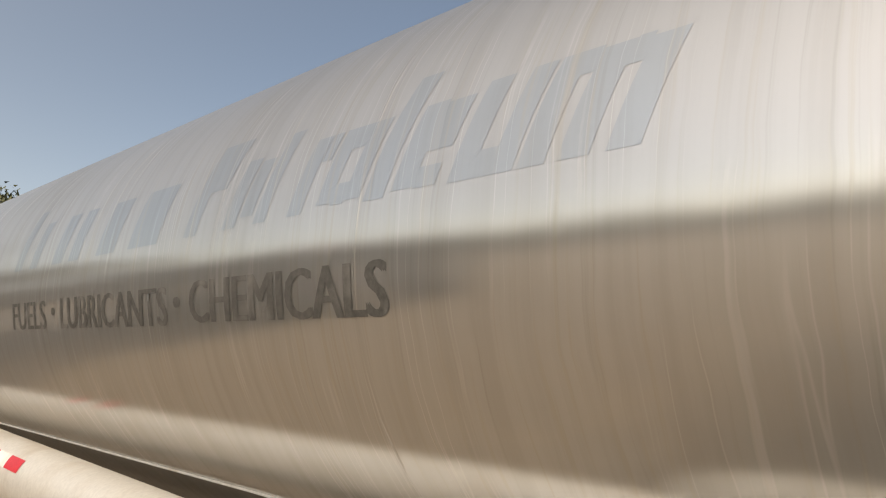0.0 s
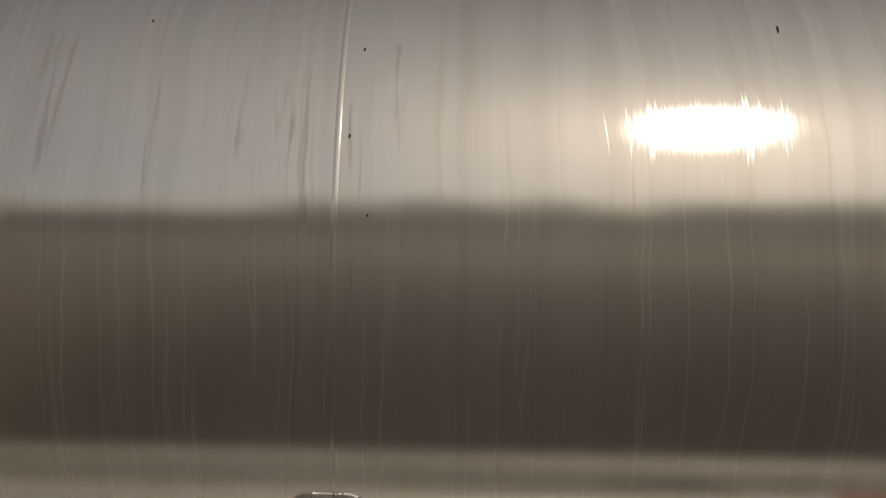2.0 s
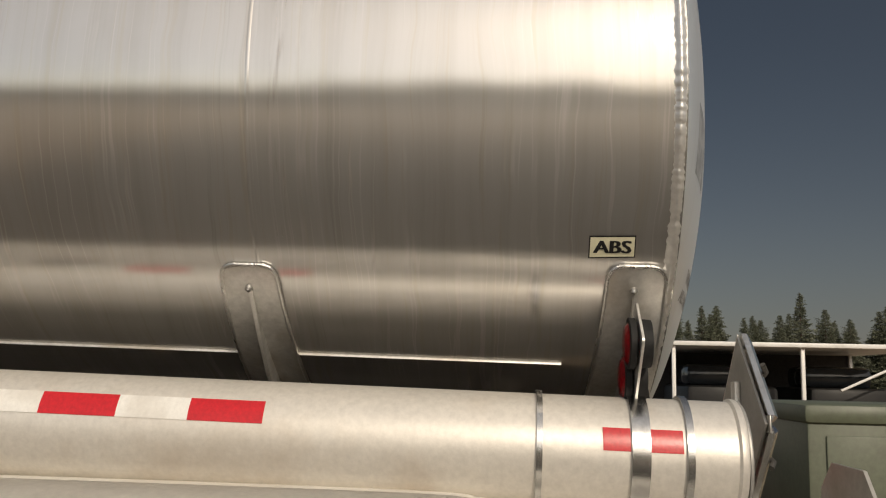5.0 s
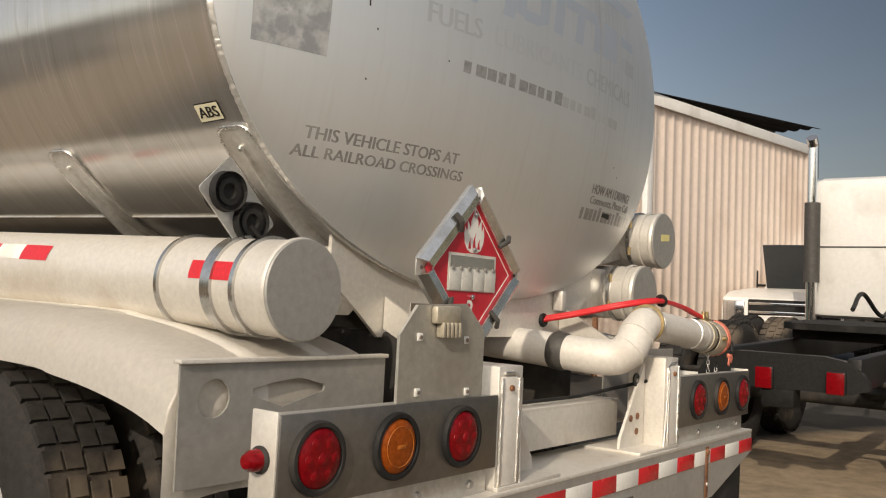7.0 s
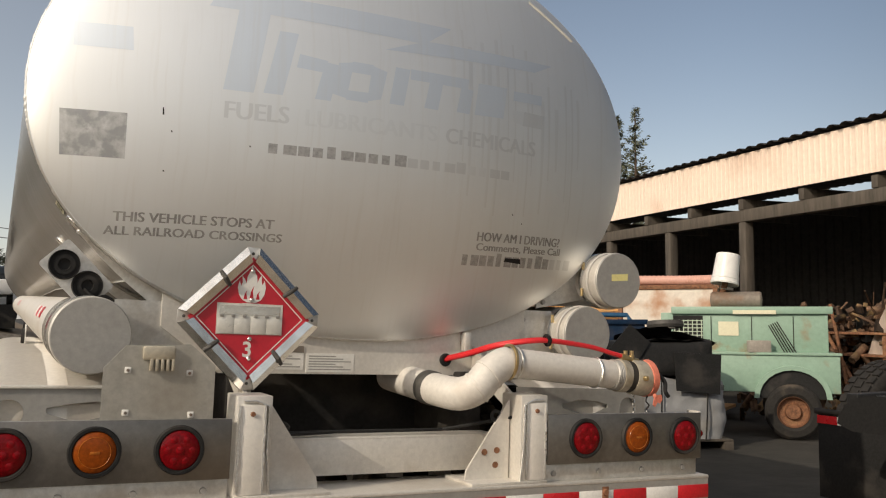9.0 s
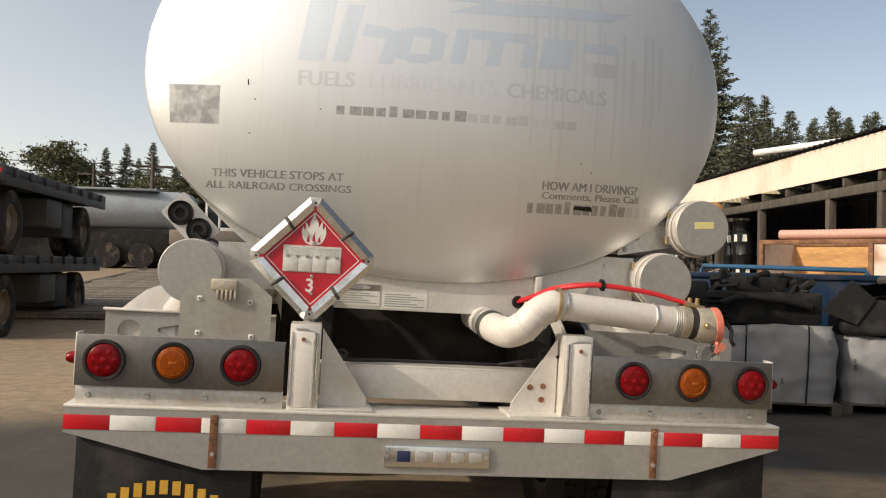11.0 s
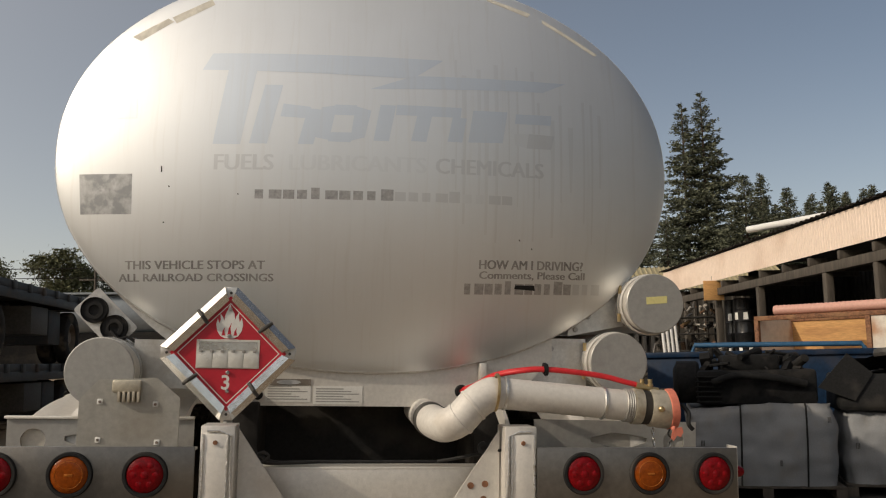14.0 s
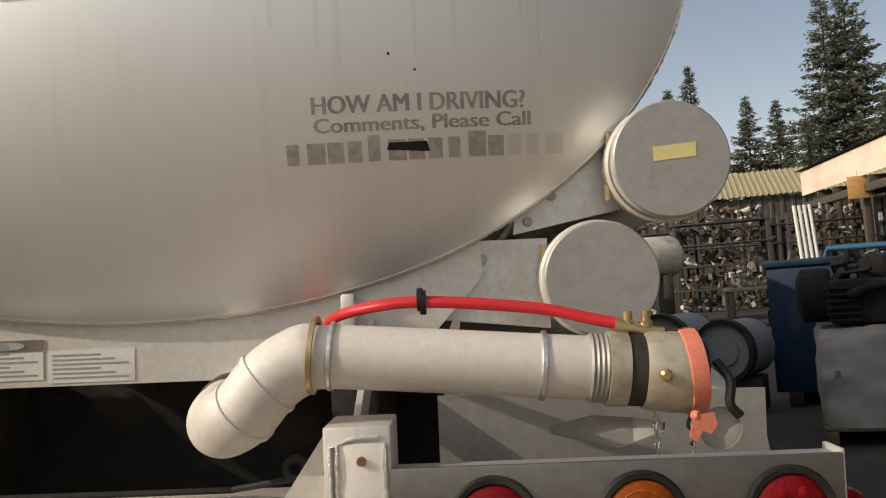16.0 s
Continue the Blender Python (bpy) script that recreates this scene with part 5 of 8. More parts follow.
# hazard placard
def placard():
    cx, cz = -0.493, 1.296

    def dia(h):
        return [(cx, cz + h), (cx - h, cz), (cx, cz - h), (cx + h, cz)]
    pl = part("hazard_placard", plate([(x, z) for x, z in dia(0.196)], 0.004, facing(-0.190)), M_PLACARD, trailer, "red diamond placard in an aluminium frame")
    for k in range(4):
        a, b = dia(0.248)[k], dia(0.248)[(k + 1) % 4]
        c, d = dia(0.184)[k], dia(0.184)[(k + 1) % 4]
        bm = bmesh.new()
        trim = 0.085

        def at(p, q, t):
            return (p[0] + (q[0] - p[0]) * t, p[1] + (q[1] - p[1]) * t)
        o0, o1, i0, i1 = at(a, b, trim), at(a, b, 1 - trim), at(c, d, 0.02), at(c, d, 0.98)
        m0, m1 = at(at(a, c, 0.45), at(b, d, 0.45), trim * 0.8), at(at(a, c, 0.45), at(b, d, 0.45), 1 - trim * 0.8)
        prof0 = [(o0, -0.182), (o0, -0.196), (m0, -0.210), (i0, -0.206), (i0, -0.190)]
        prof1 = [(o1, -0.182), (o1, -0.196), (m1, -0.210), (i1, -0.206), (i1, -0.190)]
        r0 = [bm.verts.new((p[0], y, p[1])) for p, y in prof0]
        r1 = [bm.verts.new((p[0], y, p[1])) for p, y in prof1]
        for j in range(5):
            bm.faces.new((r0[j], r0[(j + 1) % 5], r1[(j + 1) % 5], r1[j]))
        bm.faces.new(r0)
        bm.faces.new(r1[::-1])
        part("frame_side", bm, M_BRIGHT, pl)
        mid = at(a, b, 0.42)
        inn = at(c, d, 0.42)
        cl = sweep([(mid[0], -0.208, mid[1]), (mid[0] * 0.5 + inn[0] * 0.5, -0.220, mid[1] * 0.5 + inn[1] * 0.5), (inn[0] * 1.15 - mid[0] * 0.15, -0.206, inn[1] * 1.15 - mid[1] * 0.15)], 0.0068, 8)
        part("clip", cl, M_GREYDARK, pl)
    for k, (u0, v0) in enumerate(((0, 1), (-1, 0), (0, -1), (1, 0))):
        tx, tz = cx + u0 * 0.207, cz + v0 * 0.207
        tab = part("corner_tab", box((tx - 0.020, -0.188, tz - 0.020), (tx + 0.020, -0.184, tz + 0.020), 0.0015), M_ALU, pl)
        part("rivet", lathe([(0.005, 0), (0.005, 0.002), (0.003, 0.004), (0, 0.004)], (tx, -0.188, tz), (0, -1, 0), 10), M_GREYDARK, tab)
    line = plate(dia(0.172), 0.0006, facing(-0.1942), holes=[dia(0.168)])
    part("white_line", line, M_WHITE, pl)
    part("window", box((cx - 0.108, -0.1955, cz - 0.052), (cx + 0.104, -0.1943, cz + 0.046)), M_CARD, pl, "window of blank white flip cards")
    for k in range(4):
        part("flip_card", box((cx - 0.104 + k * 0.052, -0.1985, cz - 0.050), (cx - 0.0535 + k * 0.052, -0.1958, cz + 0.004), 0.0006), M_CARD, pl)
    part("window_panel", box((cx - 0.100, -0.1962, cz + 0.009), (cx + 0.096, -0.1957, cz + 0.039)), M_BRIGHT, pl, "bare shiny strip above the flip cards")
    vs, fs = letters("3", 0.050, None, 0.02)
    part("class_number", laid(vs, fs, lambda u, v: Vector((cx - 0.02 + u, -0.1949, cz - 0.124 + v))), M_WHITE, pl)
    flame = [(-0.030, -0.004), (-0.041, 0.012), (-0.046, 0.036), (-0.041, 0.056), (-0.035, 0.040), (-0.031, 0.052), (-0.033, 0.072), (-0.024, 0.062), (-0.019, 0.048), (-0.016, 0.070), (-0.006, 0.092), (-0.002, 0.108), (0.004, 0.090), (0.014, 0.074), (0.017, 0.052), (0.022, 0.066), (0.030, 0.078), (0.030, 0.058), (0.033, 0.044), (0.040, 0.060), (0.045, 0.036), (0.041, 0.014), (0.030, -0.004), (0.014, -0.012), (-0.014, -0.012)]
    for u0, v0, w0, h0 in ((-0.020, -0.002, 0.006, 0.030), (0.0, -0.004, 0.007, 0.046), (0.020, -0.002, 0.006, 0.028)):
        part("flame_gap", plate([(cx + u0 - w0, cz + 0.062 + v0), (cx + u0 + w0, cz + 0.062 + v0), (cx + u0 + w0 * 0.4, cz + 0.062 + v0 + h0 * 0.6), (cx + u0 + w0 * 0.9, cz + 0.062 + v0 + h0), (cx + u0 - w0 * 0.5, cz + 0.062 + v0 + h0 * 0.55)], 0.0004, facing(-0.1952)), M_PLACARD, pl)
    for u0, v0 in ((0.0, 0.150), (0.0, 0.058), (0.0, -0.066), (0.0, -0.128)):
        part("pin", lathe([(0.007, 0), (0.007, 0.006), (0.004, 0.009), (0, 0.009)], (cx + u0, -0.194, cz + v0), (0, -1, 0), 10), M_STRAP, pl)
    for k in range(6):
        part("card_hinge", box((cx - 0.098 + 0.036 * k, -0.2015, cz + 0.002), (cx - 0.086 + 0.036 * k, -0.1985, cz + 0.012), 0.001), M_GREY, pl)
    part("flame_sign", plate([(cx + u, cz + 0.062 + v) for u, v in flame], 0.0006, facing(-0.1944)), M_WHITE, pl)
    part("flame_sign", box((cx - 0.030, -0.1950, cz + 0.044), (cx + 0.030, -0.1944, cz + 0.047)), M_WHITE, pl)
    # Grey in place of aluminium, so the colour holds the back's shade.
    part("backing", plate(dia(0.218), 0.006, facing(-0.176)), M_GREY, pl, "aluminium backing, greyed for its shaded back")
    part("holder", box((cx - 0.02, -0.175, 1.03), (cx + 0.02, -0.160, 1.40), 0.003), M_ALU, pl)
    part("holder_foot", box((cx - 0.03, -0.30, 1.045), (cx + 0.03, -0.165, 1.057), 0.002), M_ALU, pl)


placard()

# gauge plate on the left
gm = Matrix.Translation((-0.985, 0.165, 1.415)) @ Matrix.Rotation(radians(-45), 4, "Y")
gp = bmesh.new()
plate(rounded(-0.062, -0.10, 0.062, 0.115, 0.012), 0.005, gm @ facing(0.0), bm=gp)
gauge = part("gauge_plate", gp, M_ALU, trailer, "slanting aluminium plate with two round dark red lamps")
for (gx, gz) in ((-1.030, 1.452), (-0.955, 1.386)):
    part("socket", lathe([(0.0, 0.0), (0.018, 0.006), (0.020, 0.016), (0.034, 0.016), (0.034, 0.010), (0.046, 0.010), (0.048, 0.022), (0.050, 0.0)], (gx, 0.160, gz), (0, -1, 0), 32), M_BLACK, gauge, "round black back of a lamp")
    gl_ = part("grommet", lathe([(0.044, 0.0), (0.052, 0.002), (0.052, 0.014), (0.044, 0.016)], (gx, 0.168, gz), (0, 1, 0), 32), M_BLACK, gauge)
    part("lens", lathe([(0.045, 0.004), (0.044, 0.014), (0.036, 0.021), (0.018, 0.024), (0, 0.0245)], (gx, 0.168, gz), (0, 1, 0), 32), M_LENS_RED, gl_, "dark red lens that faces ahead")


# ---- lettering ----
def head_text(text, x0, z0, x1, h, material=M_LETTER, slope=0.0):
    vs, fs = letters(text, h, x1 - x0)
    bm = bmesh.new()
    for k in (-1, 0, 1):
        laid(vs, fs, lambda u, v: on_head(x0 + u + k * 0.048 * h, z0 + v + slope * u, 0.0007 + 0.00008 * k), bm)
    ob = part("lettering", bm, material, head, "", 180)
    face_out(ob, Vector((0, -1, 0)))
    # thin letters take the shading of the sheet under them
    nrm = []
    for vert in ob.data.vertices:
        p = Vector(on_head(vert.co.x, vert.co.z, 0.0))
        d = (Vector(on_head(vert.co.x + 0.004, vert.co.z, 0.0)) - p).cross(Vector(on_head(vert.co.x, vert.co.z + 0.004, 0.0)) - p).normalized()
        nrm.append(d if d.y < 0 else -d)
    ob.data.normals_split_custom_set_from_vertices(nrm)


head_text("FUELS", -0.586, 1.960, -0.375, 0.058, M_FAINT, 0.014)
# Middle word coloured close to the head, to imitate reflection over it.
head_text("LUBRICANTS", -0.315, 1.964, 0.185, 0.058, M_NEARHEAD, 0.014)
head_text("CHEMICALS", 0.225, 1.972, 0.643, 0.058, M_FAINT, 0.014)
head_text("THIS VEHICLE STOPS AT", -0.903, 1.597, -0.394, 0.031, slope=0.012)
head_text("ALL RAILROAD CROSSINGS", -0.927, 1.553, -0.362, 0.028, slope=0.012)
head_text("HOW AM I DRIVING?", 0.400, 1.625, 0.818, 0.034, slope=0.022)
head_text("Comments, Please Call", 0.402, 1.585, 0.828, 0.032, slope=0.026)


def bars(spec, place, material, parent, name="text_bar"):
    for u0, v0, u1, v1, lean in spec:
        bm = bmesh.new()
        n = max(1, int((u1 - u0) / 0.05))
        m = max(1, int((v1 - v0) / 0.05))
        g = [[bm.verts.new(place(u0 + (u1 - u0) * i / n + lean * (v1 - v0) * j / m, v0 + (v1 - v0) * j / m)) for i in range(n + 1)] for j in range(m + 1)]
        for a, b in zip(g, g[1:]):
            for i in range(n):
                bm.faces.new((a[i], a[i + 1], b[i + 1], b[i]))
        part(name, bm, material, parent)


# web address and phone line: plain upright bars
def upright_bars(x0, x1, n, z0, h, slope, worn):
    step = (x1 - x0) / n
    for k in range(n):
        x = x0 + step * k
        z = z0 + slope * (x - x0)
        m_ = worn[k * len(worn) // n]
        wide = 0.60 + 0.10 * ((k * 3) % 4)
        bars([(x, z, x + wide * step, z + h * (1.25 if k % 5 == 4 else 1.0), 0.0)], lambda u, v: on_head(u, v, 0.0007), m_, head)


upright_bars(-0.437, 0.530, 19, 1.857, 0.033, 0.012, (M_PALELETTER, M_PALELETTER, M_PALELETTER, M_PALELETTER, M_FAINT, M_FAINT, M_NEARHEAD, M_FAINT))
upright_bars(0.345, 0.900, 14, 1.530, 0.040, 0.028, (M_PALELETTER, M_PALELETTER, M_PALELETTER, M_FAINT))


def laid_bar(corners, place, material, parent, name, label="", n=6):
    """A flat four-cornered shape laid onto a surface, cut fine enough to follow it."""
    span_ = max(math.dist(corners[0], corners[1]), math.dist(corners[1], corners[2]), math.dist(corners[2], corners[3]))
    n = max(n, math.ceil(span_ / 0.025))
    bm = bmesh.new()
    g = []
    for j in range(n + 1):
        t = j / n
        row = []
        for i in range(n + 1):
            s = i / n
            p = [(1 - s) * (1 - t) * c0 + s * (1 - t) * c1 + s * t * c2 + (1 - s) * t * c3 for c0, c1, c2, c3 in zip(*corners)]
            row.append(bm.verts.new(place(*p)))
        g.append(row)
    for a, b in zip(g, g[1:]):
        for i in range(n):
            bm.faces.new((a[i], a[i + 1], b[i + 1], b[i]))
    return part(name, bm, material, parent, label, 60)


def hp(u, v):
    return on_head(u, v, 0.0005)


# ghost of the removed emblem on the head: plain slanted shapes
for cs in ([(-0.615, 2.413), (0.251, 2.423), (0.131, 2.337), (-0.650, 2.345)], [(0.142, 2.350), (0.745, 2.374), (0.647, 2.326), (-0.028, 2.286)],
           [(-0.553, 2.345), (-0.448, 2.345), (-0.497, 2.056), (-0.597, 2.056)], [(-0.415, 2.288), (-0.350, 2.288), (-0.400, 2.060), (-0.465, 2.060)], [(-0.345, 2.215), (-0.245, 2.205), (-0.250, 2.160), (-0.355, 2.165)], [(-0.255, 2.200), (-0.200, 2.195), (-0.232, 2.062), (-0.288, 2.062)],
           [(-0.205, 2.205), (-0.150, 2.215), (-0.175, 2.080), (-0.228, 2.090)], [(-0.080, 2.215), (-0.022, 2.200), (-0.045, 2.095), (-0.098, 2.080)], [(-0.155, 2.218), (-0.075, 2.218), (-0.078, 2.178), (-0.158, 2.178)], [(-0.175, 2.110), (-0.090, 2.112), (-0.095, 2.075), (-0.178, 2.075)],
           [(0.012, 2.225), (0.070, 2.225), (0.045, 2.085), (-0.012, 2.085)], [(0.072, 2.228), (0.320, 2.232), (0.315, 2.192), (0.070, 2.188)], [(0.150, 2.190), (0.205, 2.190), (0.185, 2.090), (0.128, 2.090)], [(0.285, 2.192), (0.340, 2.192), (0.322, 2.096), (0.266, 2.096)],
           [(0.365, 2.225), (0.500, 2.230), (0.480, 2.105), (0.345, 2.098)], [(0.535, 2.225), (0.680, 2.232), (0.676, 2.192), (0.530, 2.186)]):
    laid_bar(cs, hp, M_GHOST, head, "ghost_shape")
laid_bar([(0.585, 2.150), (0.690, 2.150), (0.676, 2.095), (0.575, 2.092)], lambda u, v: on_head(u, v, 0.0008), M_FAINT, head, "ghost_shape")
laid_bar([(0.525, 2.145), (0.584, 2.150), (0.574, 2.094), (0.531, 2.100)], lambda u, v: on_head(u, v, 0.0008), M_NEARHEAD, head, "ghost_shape")
# washed runs below the tapes
rnd = random.Random(12)
for k in range(15):
    u = 0.30 + 0.042 * k + rnd.uniform(-0.012, 0.012)
    top_, low_, w_ = rnd.uniform(2.30, 2.50) - 0.25 * (u - 0.3), rnd.uniform(1.70, 2.02), rnd.uniform(0.004, 0.011)
    laid_bar([(u - w_, top_), (u + w_, top_), (u + w_ * 0.5, low_), (u - w_ * 0.4, low_)], lambda a, b: on_head(a, b, 0.0003), M_HEADRUN, head, "run_stain", "thin washed run below the tape")
# patches, scraps of tape, maker's emblem
laid_bar([(-1.086, 1.945), (-0.886, 1.945), (-0.884, 1.797), (-1.076, 1.797)], hp, M_PATCH, head, "faded_patch", "grey mottled remains of a removed sign")
laid_bar([(-1.06, 2.235), (-0.885, 2.235), (-0.880, 2.155), (-1.06, 2.155)], hp, M_GHOST, head, "faded_patch", "pale ghost of a removed sign")
for cs in ([(-0.93, 2.49), (-0.80, 2.568), (-0.775, 2.553), (-0.895, 2.47)], [(-0.785, 2.572), (-0.64, 2.655), (-0.625, 2.630), (-0.765, 2.545)],
           [(-0.60, 2.682), (-0.43, 2.735), (-0.425, 2.722), (-0.585, 2.664)], [(-0.415, 2.745), (-0.31, 2.775), (-0.30, 2.748), (-0.39, 2.722)],
           [(0.34, 2.772), (0.42, 2.750), (0.405, 2.722), (0.335, 2.745)], [(0.43, 2.742), (0.62, 2.685), (0.605, 2.664), (0.44, 2.722)], [(0.67, 2.662), (0.90, 2.532), (0.885, 2.520), (0.665, 2.645)]):
    laid_bar(cs, hp, M_TAPE, head, "tape_scrap", "peeling cream tape", 8)
emb = laid_bar([(-0.115, 2.778), (0.145, 2.778), (0.145, 2.694), (-0.115, 2.694)], hp, M_BLACKPAINT, head, "emblem", "black framed maker's emblem, worn")
laid_bar([(-0.105, 2.768), (0.135, 2.768), (0.135, 2.704), (-0.105, 2.704)], lambda u, v: on_head(u, v, 0.0014), M_WHITE, emb, "emblem_field")
for k in range(5):
    u0 = -0.088 + 0.0425 * k
    laid_bar([(u0 + 0.006, 2.760), (u0 + 0.040, 2.760), (u0 + 0.035, 2.726), (u0, 2.726)], lambda u, v: on_head(u, v, 0.0020), M_BLACKPAINT, emb, "emblem_bar")
laid_bar([(-0.06, 2.718), (0.10, 2.718), (0.10, 2.711), (-0.06, 2.711)], lambda u, v: on_head(u, v, 0.0020), M_PATCH, emb, "emblem_bar")
for sx, sz, h in ((-0.781, 1.950, 0.024), (-0.751, 1.895, 0.006), (-0.767, 1.765, 0.005), (-0.50, 1.87, 0.005), (0.55, 1.735, 0.006), (0.60, 1.705, 0.005)):
    laid_bar([(sx, sz + h), (sx + 0.004, sz + h), (sx + 0.006, sz), (sx + 0.001, sz)], lambda u, v: on_head(u, v, 0.0010), M_BLACKPAINT, head, "nick", n=1)
laid_bar([(0.545, 1.570), (0.620, 1.572), (0.625, 1.552), (0.540, 1.556)], lambda u, v: on_head(u, v, 0.0018), M_BLACKPAINT, head, "smudge", "black smear over the lettering", 3)

# left side lettering (y runs to the left as one reads)
def sp(u, v, off=0.0004):
    return on_side(u, side_ang(v - rise(u)), off)


def side_text(text, y_left, y_right, z0, h, material=M_SIDELETTER):
    vs, fs = letters(text, h, y_left - y_right)
    bm = bmesh.new()
    for k in (-1, 0, 1):
        laid(vs, fs, lambda u, v: sp(y_left - u - 0.0055 * k, z0 + v, 0.0010 + 0.0002 * k), bm)
    face_out(part("lettering", bm, material, shell, "", 180), Vector((-1, 0, 0)))


side_text("CHEMICALS", 4.150, 3.410, 1.845, 0.092)
side_text("LUBRICANTS", 5.065, 4.280, 1.840, 0.090)
side_text("FUELS", 5.585, 5.215, 1.840, 0.088)
for y in (4.222, 5.138):
    side_text(".", y + 0.014, y - 0.014, 1.880, 0.024)
# ghost of the removed name: plain slanted shapes with gaps between them
LEAN = 0.055
for y0, y1, z0, z1 in ((5.62, 5.54, 2.04, 2.26), (5.44, 5.36, 2.04, 2.20), (5.20, 5.10, 2.04, 2.20), (5.04, 4.95, 2.04, 2.20), (4.80, 4.66, 2.04, 2.195), (4.56, 4.37, 2.04, 2.195),
                       (4.215, 4.150, 2.04, 2.262), (4.150, 4.075, 2.140, 2.262), (4.020, 3.960, 2.04, 2.195), (3.950, 3.895, 2.06, 2.185), (3.880, 3.830, 2.04, 2.235), (3.745, 3.692, 2.04, 2.195), (3.690, 3.655, 2.140, 2.195),
                       (3.645, 3.595, 2.05, 2.195), (3.555, 3.505, 2.05, 2.195), (3.595, 3.555, 2.150, 2.195), (3.595, 3.555, 2.045, 2.085), (3.490, 3.432, 2.04, 2.265), (3.415, 3.355, 2.048, 2.195), (3.355, 3.290, 2.105, 2.190), (3.355, 3.300, 2.045, 2.080),
                       (3.270, 3.215, 2.042, 2.205), (3.178, 3.130, 2.042, 2.205), (3.215, 3.178, 2.042, 2.085), (3.122, 3.069, 2.042, 2.205), (3.046, 2.990, 2.042, 2.200), (2.963, 2.908, 2.042, 2.195), (3.069, 3.046, 2.165, 2.205), (2.990, 2.963, 2.160, 2.202)):
    lo_, hi_ = LEAN * (z0 - 2.04) / 0.165, LEAN * (z1 - 2.04) / 0.165
    laid_bar([(y0 - hi_, z1), (y1 - hi_, z1), (y1 - lo_, z0), (y0 - lo_, z0)], sp, M_GHOSTSIDE, shell, "ghost_shape")
for cs in ([(2.280, 2.160), (2.212, 2.155), (2.216, 1.93), (2.250, 1.93)], [(2.440, 2.20), (2.424, 2.20), (2.424, 1.95), (2.436, 1.95)], [(2.322, 2.16), (2.308, 2.16), (2.308, 1.95), (2.318, 1.95)], [(2.118, 2.20), (2.095, 2.20), (2.090, 1.90), (2.108, 1.90)], [(2.175, 2.10), (2.150, 2.10), (2.150, 1.80), (2.165, 1.80)], [(2.60, 2.22), (2.555, 2.22), (2.565, 1.95), (2.59, 1.95)], [(0.925, 2.22), (0.885, 2.22), (0.880, 1.66), (0.915, 1.66)]):
    laid_bar(cs, lambda u, v: sp(u, v, 0.0009), M_STAIN, shell, "run_stain", "brown run-down stain beside the weld")
sign = laid_bar([(0.262, 1.667), (0.168, 1.668), (0.167, 1.628), (0.262, 1.626)], lambda u, v: sp(u, v, 0.0020), M_BLACKPAINT, shell, "abs_sign", "pale yellow sign with black border and letters")
laid_bar([(0.2595, 1.6645), (0.1705, 1.6655), (0.1695, 1.6305), (0.2595, 1.6285)], lambda u, v: sp(u, v, 0.0030), M_CREAM, sign, "sign_field")
vs, fs = letters("ABS", 0.0225, 0.074)
bm = bmesh.new()
for k in (-1, 0, 1):
    laid(vs, fs, lambda u, v: sp(0.2515 - u - 0.0020 * k, 1.6365 + v, 0.0042 + 0.0002 * k), bm)
part("lettering", bm, M_BLACKPAINT, sign)
for y, z, h in ((1.573, 2.232, 0.012), (2.167, 2.048, 0.005), (2.459, 2.238, 0.004), (0.754, 2.238, 0.004), (2.154, 2.188, 0.004), (2.14, 1.94, 0.004), (1.2, 2.25, 0.004)):
    laid_bar([(y + 0.0013, z + h), (y - 0.0013, z + h), (y - 0.0007, z), (y + 0.0019, z)], lambda u, v: sp(u, v, 0.0010), M_BLACKPAINT, shell, "nick", n=1)

# sticker on the upper hose tube, nameplate, rusty straps, flap print
part("sticker", plate([(1.062, 1.508), (1.144, 1.515), (1.145, 1.543), (1.061, 1.536)], 0.001, facing(-0.0302)), M_YELLOW, tube_a, "pale yellow sticker")
name_plate = part("name_plate", box((-0.20, -0.362, 0.572), (0.18, -0.350, 0.648), 0.004), M_BRIGHT, bumper, "scuffed metal maker's plate")
for k in range(5):
    x0 = -0.155 + 0.065 * k
    part("emblem_bar", box((x0, -0.3655, 0.592), (x0 + 0.048, -0.362, 0.630), 0.002), M_NAVY if k == 0 else M_ALU, name_plate)
for bx_ in (-0.19, 0.168):
    part("bolt", rod((bx_, -0.362, 0.61), (bx_, -0.366, 0.61), 0.006, n=8), M_GREY, name_plate)
for bx_ in (-0.795, 0.80):
    st_ = part("rusty_strap", box((bx_ - 0.014, -0.3555, 0.552), (bx_ + 0.014, -0.3530, 0.735), 0.001), M_RUST, bumper, "rust-streaked strap")
    part("bolt", rod((bx_, -0.3555, 0.715), (bx_, -0.361, 0.715), 0.013, 0.011, 8), M_RUST, st_)
    part("bolt", rod((bx_, -0.3555, 0.60), (bx_, -0.360, 0.60), 0.008, 0.007, 8), M_GREY, st_)
flap = [o for o in trailer.children if o.name == "mud_flap"][0]
for k in range(11):
    u = (k - 5) / 5
    cx_, cz_ = -0.955 + 0.215 * u, 0.475 - 0.075 * u * u
    part("text_bar", plate([(cx_ - 0.014, cz_ - 0.024), (cx_ + 0.014, cz_ - 0.024), (cx_ + 0.014, cz_ + 0.024), (cx_ - 0.014, cz_ + 0.024)], 0.001, facing(-0.3225)), M_GOLD, flap)

